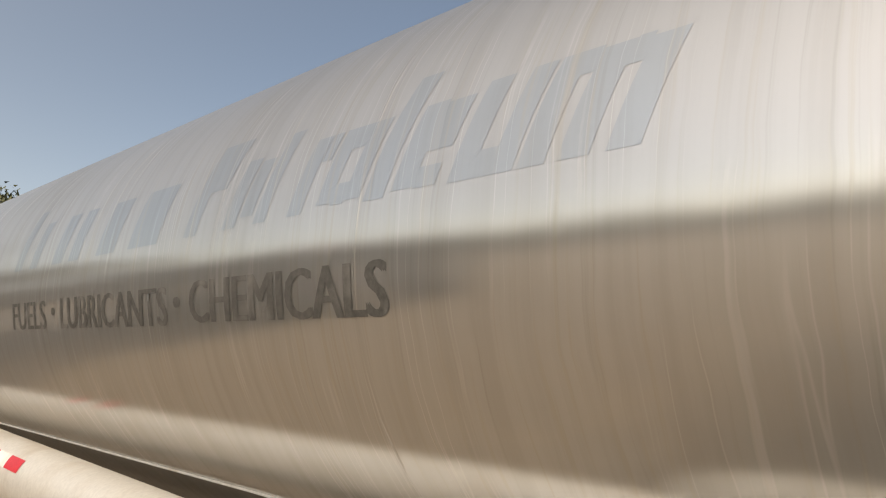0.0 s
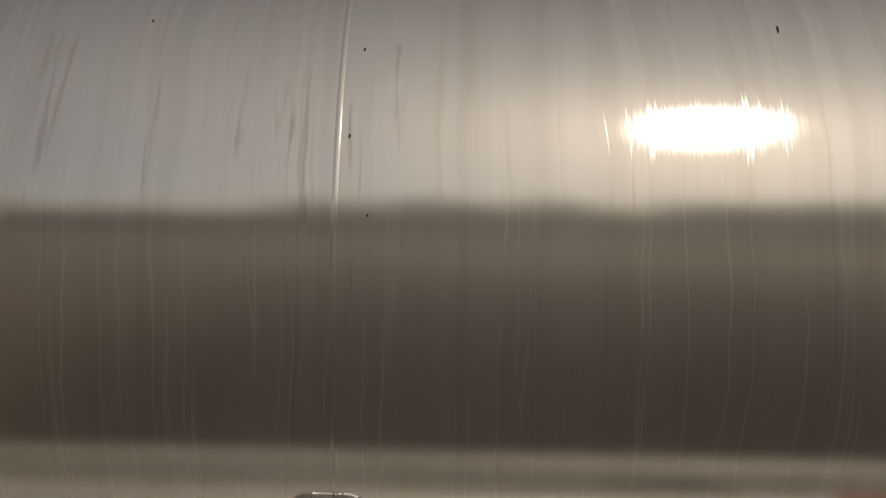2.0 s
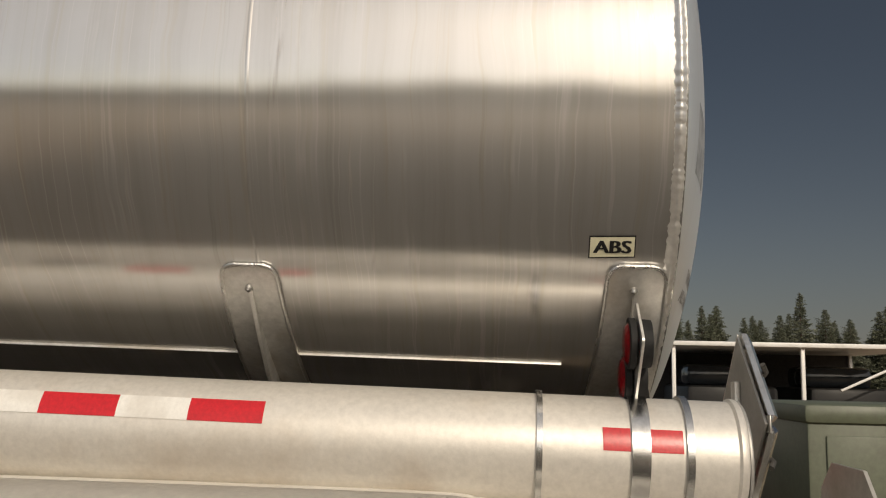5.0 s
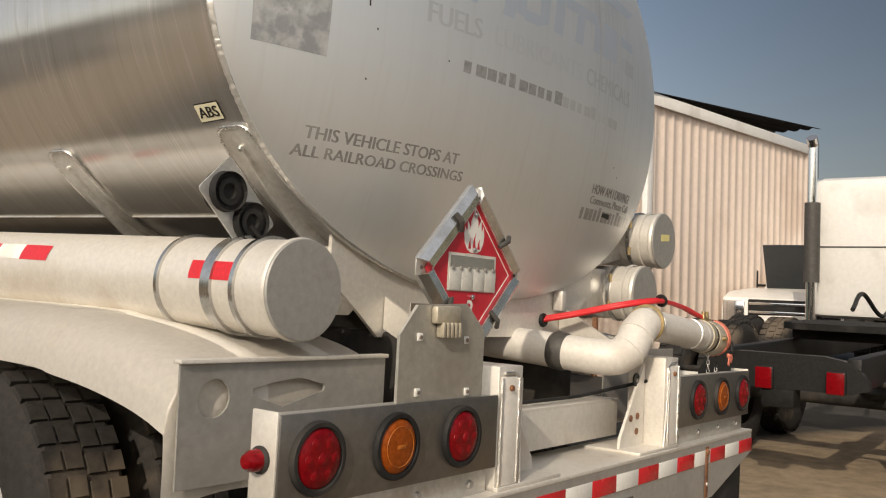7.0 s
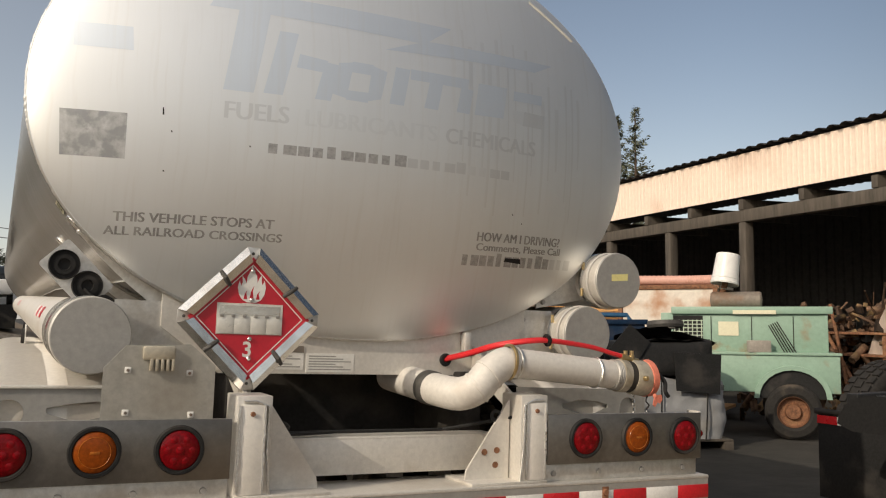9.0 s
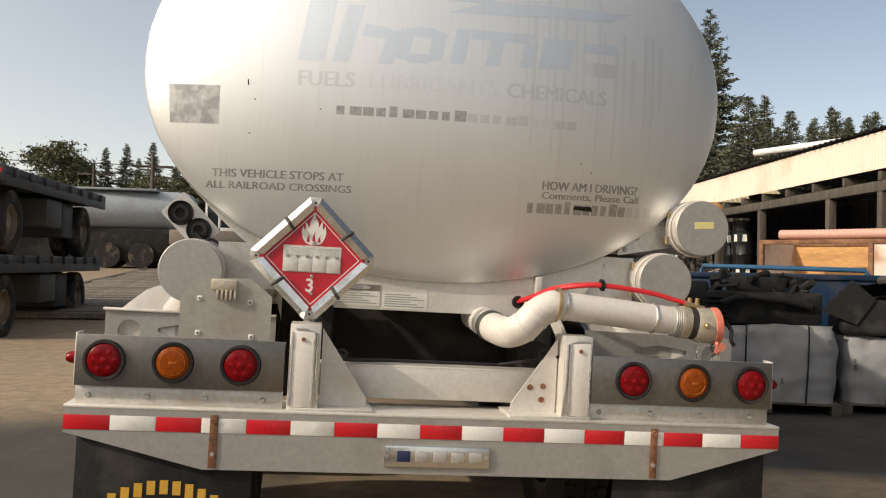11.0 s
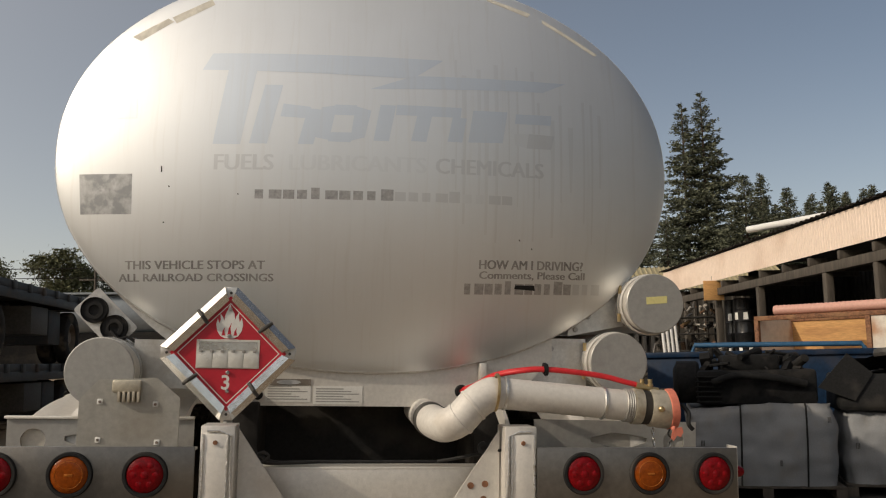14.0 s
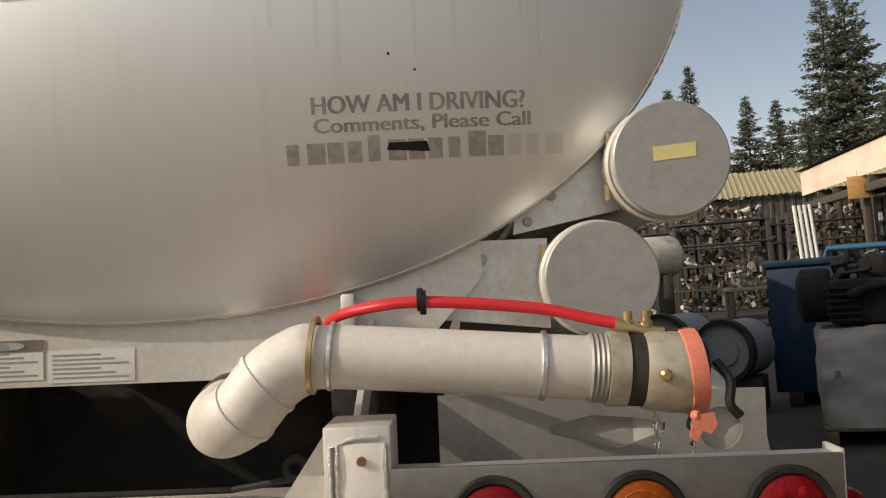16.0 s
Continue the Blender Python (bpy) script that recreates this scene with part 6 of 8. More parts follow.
# closure details: block with knob, hook, holes
blk = part("wooden_block", box((-0.365, 0.075, 2.895), (-0.250, 0.108, 3.008), 0.004), M_FRAME, closure, "rust-stained mounting block")
part("knob", lathe([(0.012, 0), (0.012, 0.02), (0.020, 0.022), (0.020, 0.045), (0.012, 0.055), (0, 0.056)], (-0.305, 0.075, 2.965), (0, -1, 0), 16), M_RUST, blk)
part("hook", sweep([(0.235, 0.10, 2.937), (0.285, 0.09, 2.937), (0.300, 0.09, 2.937)], 0.004, 8), M_BLACK, closure)
part("hook", lathe([(0.006, 0), (0.013, 0.002), (0.013, 0.008), (0.006, 0.01)], (0.303, 0.095, 2.937), (0, -1, 0), 16), M_BLACK, closure)
# Two black discs imitate the shade inside small holes.
for hx, hz in ((-0.42, 2.835), (0.43, 2.845)):
    part("dark_hole", lathe([(0, 0.0), (0.009, 0.0), (0.009, 0.002), (0, 0.002)], (hx, 0.108, hz), (0, -1, 0), 14), M_BLACK, closure)

# coupling details: chains, fittings, valve lever
def chain(p, n, parent, dx=0.0):
    for k in range(n):
        q = Vector(p) + Vector((dx * k, 0, -0.016 * k))
        ring = [q + (Vector((math.cos(a) * 0.005, 0, math.sin(a) * 0.011)) if k % 2 else Vector((0, math.cos(a) * 0.005, math.sin(a) * 0.011))) for a in [2 * math.pi * i / 10 for i in range(11)]]
        part("chain_link", sweep(ring, 0.0018, 6, caps=False), M_STRAP, parent)


chain((0.985, -0.275, 1.060), 9, pipe, 0.001)
chain((1.045, -0.285, 1.000), 3, pipe)
part("s_hook", sweep(arc_points([(1.045, -0.285, 1.055), (1.037, -0.286, 1.035), (1.052, -0.286, 1.02), (1.040, -0.286, 1.004)]), 0.003, 8), M_DARK, pipe)
for fx in (0.952, 0.982):
    part("fitting", lathe([(0.008, 0), (0.011, 0.004), (0.011, 0.016), (0.008, 0.018), (0.008, 0.034)], (fx, -0.265, 1.192), (0, 0, 1), 12), M_BRASS, pipe)
part("fitting", rod((0.93, -0.268, 1.199), (1.01, -0.268, 1.188), 0.009, n=12), M_BRASS, pipe)
part("valve_lever", rod((1.01, -0.268, 1.189), (1.065, -0.272, 1.190), 0.005, n=10), M_DARK, pipe)
part("cap_lever", sweep(arc_points([(1.085, -0.30, 1.14), (1.10, -0.32, 1.11), (1.095, -0.33, 1.075), (1.11, -0.33, 1.055)]), 0.008, 8), M_BLACK, coupling)
part("tie", lathe([(0.010, 0), (0.020, 0), (0.020, 0.01), (0.010, 0.01)], (0.60, -0.24, 1.259), (1, 0, 0), 12), M_BLACK, pipe)
part("weld_lug", box((0.425, 0.06, 1.20), (0.455, 0.10, 1.275), 0.006), M_FRAME, cradle)
# gauge wire, bolts on the right post
part("gauge_wire", sweep(arc_points([(-0.965, 0.14, 1.375), (-0.93, 0.13, 1.345), (-0.90, 0.13, 1.352), (-0.865, 0.13, 1.33), (-0.835, 0.13, 1.295)]), 0.006, 8), M_BLACK, gauge)
for px_, pz_ in ((0.34, 0.86), (0.39, 0.865), (0.385, 0.815)):
    part("rusty_bolt", rod((px_, -0.255, pz_), (px_, -0.268, pz_), 0.013, 0.011, 12), M_RUST, post_r)
part("wire_grommet", lathe([(0.010, 0), (0.022, 0), (0.022, 0.006), (0.010, 0.006)], (0.385, -0.256, 0.985), (0, -1, 0), 16), M_BLACK, post_r)


# ---- shed ----
def corrugated(p0, p1, z0, z1, pitch=0.2, depth=0.03):
    """An upright ribbed sheet between two ground points."""
    p0, p1 = Vector((*p0, 0)), Vector((*p1, 0))
    d = (p1 - p0)
    n = max(2, int(d.length / pitch))
    u = d.normalized()
    w = Vector((u.y, -u.x, 0))
    bm = bmesh.new()
    pts = []
    for i in range(n):
        for f, h in ((0.0, 0), (0.55, 0), (0.66, depth), (0.89, depth)):
            pts.append(p0 + u * ((i + f) / n * d.length) + w * h)
    pts.append(p1)
    a = [bm.verts.new((p.x, p.y, z0)) for p in pts]
    b = [bm.verts.new((p.x, p.y, z1)) for p in pts]
    for i in range(len(pts) - 1):
        bm.faces.new((a[i], a[i + 1], b[i + 1], b[i]))
    return bm


SX, SY0, SY1, SZ = 8.4, 3.4, 22.6, 3.80
before_shed = set(scene.objects)
tagged(part("wall_south", corrugated((SX, SY0), (14.2, SY0), 0, SZ - 0.06, 0.24, 0.016), M_CORRUGATED), "pinkish corrugated metal end wall of the open shed", "wall", kind="structure")
tagged(part("wall_inner", corrugated((14.2, SY0 + 0.10), (SX, SY0 + 0.10), 0, SZ - 0.12, 0.24, 0.03), M_CORRUGATED), "inner face of the corrugated end wall", "wall", kind="structure")
tagged(part("wall_back", corrugated((14.2, SY1), (14.2, SY0), 0, SZ, 0.24, 0.03), M_SHEDSHADE), "sheet back wall of the shed, coloured dark for shade", "wall", kind="structure")
tagged(part("wall_north", corrugated((14.2, SY1), (11.0, SY1), 0, SZ, 0.24, 0.03), M_SHEDSHADE), "sheet north wall of the shed, coloured dark for shade", "wall", kind="structure")
tagged(part("fascia", corrugated((SX - 0.06, SY1), (SX - 0.06, SY0 + 0.02), SZ - 0.68, SZ - 0.04, 0.1, 0.008), M_FASCIA), "pink sheet fascia along the shed eave", "fascia", kind="structure")
tagged(part("corner_trim", box((SX - 0.09, SY0 - 0.07, 0), (SX + 0.05, SY0 + 0.01, SZ), 0.008), M_WHITEPAINT), "white corner trim of the shed", "trim", kind="structure")
tagged(part("eave_trim", box((SX - 0.05, SY0 - 0.075, SZ - 0.16), (14.2, SY0 - 0.05, SZ), 0.006), M_WHITEPAINT), "white trim along the top of the end wall", "trim", kind="structure")


def lit_sheet():
    """A ribbed sheet added in the shed front by its corner; its slanting edge imitates a shadow's edge."""
    bm = bmesh.new()
    top, low = [], []
    for i in range(41):
        y = SY0 + 0.03 + 1.20 * i / 40
        x = SX - (0.012 if i % 4 in (2, 3) else 0.0)
        zt = min(3.0, max(0.3, 1.15 + (SY0 + 0.90 - y) * 2.06))
        low.append(bm.verts.new((x, y, 0.0)))
        top.append(bm.verts.new((x, y, zt)))
    for i in range(40):
        bm.faces.new((low[i], low[i + 1], top[i + 1], top[i]))
    bmesh.ops.solidify(bm, geom=bm.faces[:], thickness=0.004)
    return bm


tagged(part("wall_sheet", lit_sheet(), M_CORRUGATED), "added pinkish ribbed sheet, its slanting edge imitating a shadow edge by the shed corner", "wall", kind="structure")


def roof_mesh():
    bm = bmesh.new()
    n = 88
    rows = []
    for x, z in ((SX - 0.16, SZ - 0.01), (14.3, SZ + 0.35)):
        row = []
        for i in range(n * 4 + 1):
            f = (i % 4) / 4 + i // 4
            h = (0, 0, 0.035, 0.035)[i % 4]
            row.append(bm.verts.new((x, SY0 - 0.1 + f * (SY1 + 0.2 - SY0) / n, z + h)))
        rows.append(row)
    for i in range(n * 4):
        bm.faces.new((rows[0][i], rows[0][i + 1], rows[1][i + 1], rows[1][i]))
    bmesh.ops.solidify(bm, geom=bm.faces[:], thickness=0.006)
    return bm


tagged(part("roof", roof_mesh(), M_SHEDSHADE), "ribbed sheet roof of the shed, coloured dark for shade", "roof", kind="structure")
for y in (6.65, 8.5, 10.35, 12.2, 15.45, 18.2, 20.8):
    tagged(part("shed_post", box((SX - 0.02, y - 0.075, -0.1), (SX + 0.13, y + 0.075, 2.75), 0.01), M_WOOD), "weathered square timber post under the shed beam", "post", group="shed posts")
tagged(part("shed_beam", box((SX - 0.03, SY0 + 0.12, 2.75), (SX + 0.15, SY1, 2.93), 0.01), M_WOOD), "weathered timber beam on the shed posts", "beam")
for k in range(15):
    y = 4.2 + 1.22 * k
    tagged(part("rafter", box((SX - 0.05, y - 0.05, 2.93), (SX + 2.2, y + 0.05, 3.09), 0.008), M_WOOD), "rough timber rafter end on the shed beam", "rafter", group="rafters")
pipe_roof = thing("roof_pipe", pose(0, 0, 0), "white plastic pipe lying on the shed roof", "pipe")
part("pipe", sweep([(SX - 0.35, 14.9, 3.98), (SX + 1.0, 12.6, 4.02)], 0.075, 20), M_WHITEPAINT, pipe_roof)
hang = thing("hanging_board", pose(SX - 0.12, 18.0, 2.62), "small orange board hanging from the shed eave", "board")
part("board", box((-0.26, -0.01, 0.0), (0.26, 0.01, 0.50), 0.004), M_PLYLIT, hang)
part("cord", rod((0, 0.1, 0.5), (0, 0.1, 0.62), 0.004, n=6), M_DARK, hang)


tagged(part("fascia_board", box((SX - 0.045, SY0 + 0.03, SZ - 0.65), (SX - 0.01, SY1, SZ - 0.06)), M_WOOD), "timber backing behind the shed fascia", "board", kind="structure")
SHED = Matrix.Translation((SX, SY0, 0)) @ Matrix.Rotation(radians(-5.5), 4, "Z") @ Matrix.Translation((-SX, -SY0, 0))
for o in list(scene.objects):
    if o not in before_shed and o.parent is None:
        o.matrix_world = SHED @ o.matrix_world


# ---- yard things, right ----
def barrel(m):
    b = thing("steel_drum", m, "glossy black steel drum with white labels in a stack", "drum", "stacked drums")
    prof = [(0, 0), (0.285, 0), (0.29, 0.01), (0.285, 0.03), (0.285, 0.27), (0.295, 0.285), (0.285, 0.30), (0.285, 0.57), (0.295, 0.585), (0.285, 0.60), (0.285, 0.85), (0.292, 0.87), (0.285, 0.88), (0.27, 0.865), (0, 0.865)]
    part("body", lathe(prof, (0, 0, 0), (0, 0, 1), 32), M_GLOSS, b)
    for a in (200, 250):
        d = Vector((math.cos(radians(a)), math.sin(radians(a)), 0))
        bm = bmesh.new()
        sd = Vector((-d.y, d.x, 0)) * 0.06
        q = d * 0.2875
        vs_ = [bm.verts.new(v) for v in (q - sd + Vector((0, 0, 0.34)), q + sd + Vector((0, 0, 0.34)), q + sd * 0.8 + Vector((0, 0, 0.52)), q - sd * 0.8 + Vector((0, 0, 0.52)))]
        bm.faces.new(vs_)
        part("drum_label", bm, M_WHITE, b)
    return b


d0 = barrel(pose(10.45, 17.85, 0))
for x, y, z, r in ((10.45, 17.85, 0.885, 10), (10.45, 17.85, 1.77, -6), (10.50, 18.47, 0, -8), (10.50, 18.47, 0.885, 4), (10.50, 18.47, 1.77, 12), (11.1, 18.1, 0, 30), (11.1, 18.1, 0.885, 20)):
    copy_thing(d0, pose(x, y, z, 0, 0, r))


def line_frame(a, b):
    """u from a to b along the ground, v away from the viewer, w up."""
    a, b = Vector((*a, 0)), Vector((*b, 0))
    u = (b - a).normalized()
    v = Vector((-u.y, u.x, 0))
    return Matrix(((u.x, v.x, 0, a.x), (u.y, v.y, 0, a.y), (0, 0, 1, 0), (0, 0, 0, 1)))


# open crate with plywood and a rust-stained panel
crate = thing("steel_crate", line_frame((5.65, 7.95), (7.2, 5.6)), "open rusty steel crate lined with orange plywood", "crate")
part("back_panel", box((0.02, 0.92, 0.12), (1.52, 0.95, 1.70)), M_PLYLIT, crate)
part("floor_panel", box((0.02, 0.0, 0.10), (2.8, 0.95, 0.14)), M_PLY, crate)
part("side_panel", box((0.0, 0.0, 0.10), (0.03, 0.95, 1.72), 0.004), M_RUSTPANEL, crate)
part("front_panel", box((1.52, 0.0, 0.10), (2.8, 0.03, 1.72), 0.004), M_RUSTPANEL, crate, "white panel streaked with rust")
part("partition", box((1.50, 0.03, 0.10), (1.53, 0.95, 1.72), 0.004), M_RUSTPANEL, crate)
part("top_edge", box((-0.02, -0.02, 1.70), (2.82, 0.06, 1.76), 0.006), M_RUST, crate)
part("lid", box((1.5, 0.06, 1.70), (2.8, 0.96, 1.74), 0.004), M_RUSTPANEL, crate)
part("top_edge", box((-0.02, 0.9, 1.70), (1.52, 0.97, 1.76), 0.006), M_RUST, crate)
for ux in (0.0, 1.48, 2.76):
    part("corner_post", box((ux - 0.025, -0.02, 0.0), (ux + 0.035, 0.04, 1.72), 0.004), M_RUST, crate)
hose = thing("ribbed_hose", line_frame((5.65, 7.95), (7.2, 5.6)), "pink ribbed suction hose lying on the crate", "hose")
pts_ = arc_points([(0.25, 0.05, 1.83), (0.9, 0.10, 1.83), (1.6, 0.06, 1.83), (2.3, 0.10, 1.82), (2.75, 0.06, 1.82)], 24)
part("hose", sweep(pts_, [0.062 + 0.006 * (i % 2) for i in range(len(pts_))], 16), M_HOSE, hose)


# towed compressor
gen = thing("towed_compressor", line_frame((5.78, 4.89), (6.97, 3.66)), "faded green towed compressor streaked with rust", "compressor")
part("lower_body", box((0.05, -0.02, 0.50), (1.76, 0.95, 0.93), 0.012), M_GREEN, gen)
part("upper_body", box((0.0, 0.12, 0.93), (1.66, 0.90, 1.37), 0.012), M_GREEN, gen)
part("roof_lid", box((-0.02, 0.08, 1.365), (1.71, 0.94, 1.45), 0.012), M_GREEN, gen)
part("step_edge", box((0.04, -0.04, 0.91), (1.78, 0.13, 0.94), 0.006), M_GREEN, gen)
for ux in (0.42, 0.86, 1.30):
    part("panel_joint", box((ux - 0.004, 0.112, 0.96), (ux + 0.004, 0.122, 1.34)), M_DARK, gen)
gr = part("grille", box((-0.10, 0.118, 0.97), (0.33, 0.124, 1.345)), M_BLACK, gen, "pale wire grille")
for k in range(9):
    part("grille_bar", box((-0.09 + 0.05 * k, 0.108, 0.98), (-0.080 + 0.05 * k, 0.117, 1.30)), M_PALEGREEN, gr)
for k in range(8):
    part("grille_bar", box((-0.10, 0.106, 0.99 + 0.042 * k), (0.33, 0.112, 1.0 + 0.042 * k)), M_PALEGREEN, gr)
part("radiator_shell", box((-0.14, 0.10, 0.93), (0.0, 0.92, 1.38), 0.01), M_GREEN, gen)
part("info_plate", box((0.50, 0.108, 1.12), (0.72, 0.114, 1.28)), M_CREAM, gen, "cream instruction plate")
part("roof_patch", box((0.66, 0.075, 1.365), (1.12, 0.082, 1.41)), M_CREAM, gen)
part("muffler", lathe([(0.0, 0), (0.085, 0.01), (0.10, 0.03), (0.10, 0.56), (0.085, 0.58), (0, 0.59)], (0.40, 0.45, 1.53), (1, 0, 0), 24), M_GREYPAINT, gen, "grey cylindrical muffler")
part("exhaust", rod((0.54, 0.45, 1.60), (0.59, 0.45, 1.78), 0.035, n=16), M_RUST, gen)
for ux in (0.55, 0.85):
    part("muffler_foot", box((ux - 0.03, 0.40, 1.42), (ux + 0.03, 0.50, 1.45)), M_GREYPAINT, gen)
for sgn, vy in ((1, -0.01), (-1, 0.90)):
    arch = [(math.cos(math.pi * k / 12) * 0.40 + 1.27, math.sin(math.pi * k / 12) * 0.36 + 0.44) for k in range(13)]
    inn = [(math.cos(math.pi * k / 12) * 0.345 + 1.27, math.sin(math.pi * k / 12) * 0.31 + 0.44) for k in range(12, -1, -1)]
    part("wheel_arch", plate(arch + inn, 0.05 if sgn > 0 else 0.03, Matrix(((1, 0, 0, 0), (0, 0, -1, vy), (0, 1, 0, 0), (0, 0, 0, 1)))), M_GREEN, gen)
    ax_ = Matrix.Translation((1.27, vy - 0.02 + (0.10 if sgn < 0 else 0), 0.30))
    tw = part("tyre", lathe([(0.17, -0.09), (0.20, -0.11), (0.265, -0.105), (0.295, -0.075), (0.30, 0), (0.295, 0.075), (0.265, 0.105), (0.20, 0.11), (0.17, 0.09)], ax_ @ Vector((0, 0, 0)), (0, -1, 0), 40), M_TYRE, gen, "dusty old tyre")
    part("rim", lathe([(0.175, 0.08), (0.165, 0.09), (0.155, 0.03), (0.09, 0.02), (0.075, 0.07), (0, 0.075)], ax_ @ Vector((0, 0, 0)), (0, -1, 0), 32), M_RUST, tw, "rusty wheel rim")
# Flat black half disc stands for the shade inside the wheel arch.
part("dark_arch", plate([(math.cos(math.pi * k / 12) * 0.36 + 1.27, math.sin(math.pi * k / 12) * 0.33 + 0.44) for k in range(13)], 0.004, Matrix(((1, 0, 0, 0), (0, 0, -1, -0.022), (0, 1, 0, 0), (0, 0, 0, 1)))), M_BLACK, gen)
part("drawbar", rod((0.1, 0.45, 0.48), (-1.0, 0.45, 0.42), 0.05, n=12), M_GREEN, gen)
part("jack", rod((-0.9, 0.45, 0.0), (-0.9, 0.45, 0.55), 0.035, n=12), M_DARK, gen)
bucket = thing("plastic_bucket", gen.matrix_world @ pose(0.62, 0.45, 2.07, 172, 8, 0), "white plastic bucket upside down over the exhaust", "bucket")
part("pail", lathe([(0, 0), (0.132, 0.0), (0.136, 0.01), (0.150, 0.27), (0.158, 0.272), (0.158, 0.295), (0.153, 0.30), (0.158, 0.335), (0.163, 0.34), (0.160, 0.36), (0.15, 0.36), (0.140, 0.05), (0, 0.03)], (0, 0, 0), (0, 0, 1), 32), M_WHITEPAINT, bucket)
part("bail", sweep([(0.16 * math.cos(a), 0.05 * math.sin(a) - 0.02, 0.32 + 0.10 * math.sin(a)) for a in [math.pi * k / 12 for k in range(13)]], 0.003, 6), M_STRAP, bucket)
blockb = thing("concrete_block", gen.matrix_world @ pose(0.92, -0.01, 0.94, 0, 0, 12), "grey concrete block on the compressor step", "block")
part("block", box((-0.10, -0.03, 0), (0.14, 0.10, 0.13), 0.008), M_CONCRETE, blockb)
wires = thing("wire_bundle", gen.matrix_world @ pose(1.2, 0.05, 0.94), "bundle of thin rods leaning on the compressor", "rods")
for k in range(5):
    part("rod", rod((0.03 * k, 0.0, 0.0), (-0.16 + 0.022 * k, 0.065, 0.30 + 0.01 * k), 0.006, n=6), M_DARK, wires)


def scrap(n, lo, hi, seed, material_list, long=False):
    """A heap of many small odd machine parts, joined."""
    rnd = random.Random(seed)
    bm = bmesh.new()
    for i in range(n):
        p = Vector([rnd.uniform(a, b) for a, b in zip(lo, hi)])
        rot = Euler((rnd.uniform(0, 6), rnd.uniform(0, 6), rnd.uniform(0, 6))).to_matrix().to_4x4()
        k = rnd.random()
        s = rnd.uniform(0.03, 0.10)
        if k < 0.4:
            bmesh.ops.create_cube(bm, size=1.0, matrix=Matrix.Translation(p) @ rot @ Matrix.Diagonal((s * rnd.uniform(1, 2.5), s, s * rnd.uniform(0.3, 1), 1)))
        elif k < 0.8:
            bmesh.ops.create_cone(bm, cap_ends=True, segments=10, radius1=s * 0.6, radius2=s * rnd.uniform(0.3, 0.6), depth=s * rnd.uniform(1, 4), matrix=Matrix.Translation(p) @ rot)
        else:
            q = p + Vector((rnd.uniform(-0.3, 0.3), rnd.uniform(-0.3, 0.3), rnd.uniform(-0.2, 0.2))) * (1.6 if long else 0.7)
            rod(p, q, s * 0.16, n=6, bm=bm)
    return bm


rack = thing("scrap_rack", pose(8.9, 4.75, 0, 0, 0, 0), "rusty steel rack heaped with scrap machine parts", "rack")
for x, y in ((-0.5, -0.65), (-0.5, 0.65), (0.5, -0.65), (0.5, 0.65)):
    part("upright", box((x - 0.03, y - 0.03, 0), (x + 0.03, y + 0.03, 1.15), 0.004), M_RUST, rack)
for z in (0.35, 0.85, 1.12):
    part("shelf", box((-0.55, -0.7, z), (0.55, 0.7, z + 0.03), 0.004), M_RUST, rack)
part("brace", rod((-0.56, -0.5, 0.1), (-0.56, 0.35, 1.45), 0.025, n=10), M_RUST, rack)
part("brace", rod((-0.60, -0.25, 0.1), (-0.60, 0.05, 1.5), 0.022, n=10), M_RUST, rack)
heap = tagged(part("odd_metal", scrap(260, (-0.55, -0.7, 0.38), (0.5, 0.7, 1.5), 5, None, True), M_SCRAP, rack), "rusty and yellow odd parts", kind="stuff")
heap2 = thing("ground_scrap", pose(7.9, 5.1, 0), "scatter of rusty odd parts on the ground", "scrap", kind="stuff")
part("parts", scrap(90, (-0.5, -0.8, 0.03), (0.8, 0.8, 0.35), 9, None), M_SCRAP, heap2)


# bulk bags on pallets with dark machinery on top
def pallet(m, w, d):
    p = thing("timber_pallet", m, "rough timber pallet on the dirt under a sack", "pallet", "pallets")
    for k in range(6):
        part("slat", box((0.0, k * d / 6 + 0.01, 0.085), (w, (k + 1) * d / 6 - 0.015, 0.105), 0.002), M_WOOD, p)
    for k in range(3):
        x = k * (w - 0.09) / 2
        part("runner", box((x, 0, 0.0), (x + 0.09, d, 0.084), 0.003), M_WOOD, p)
    return p


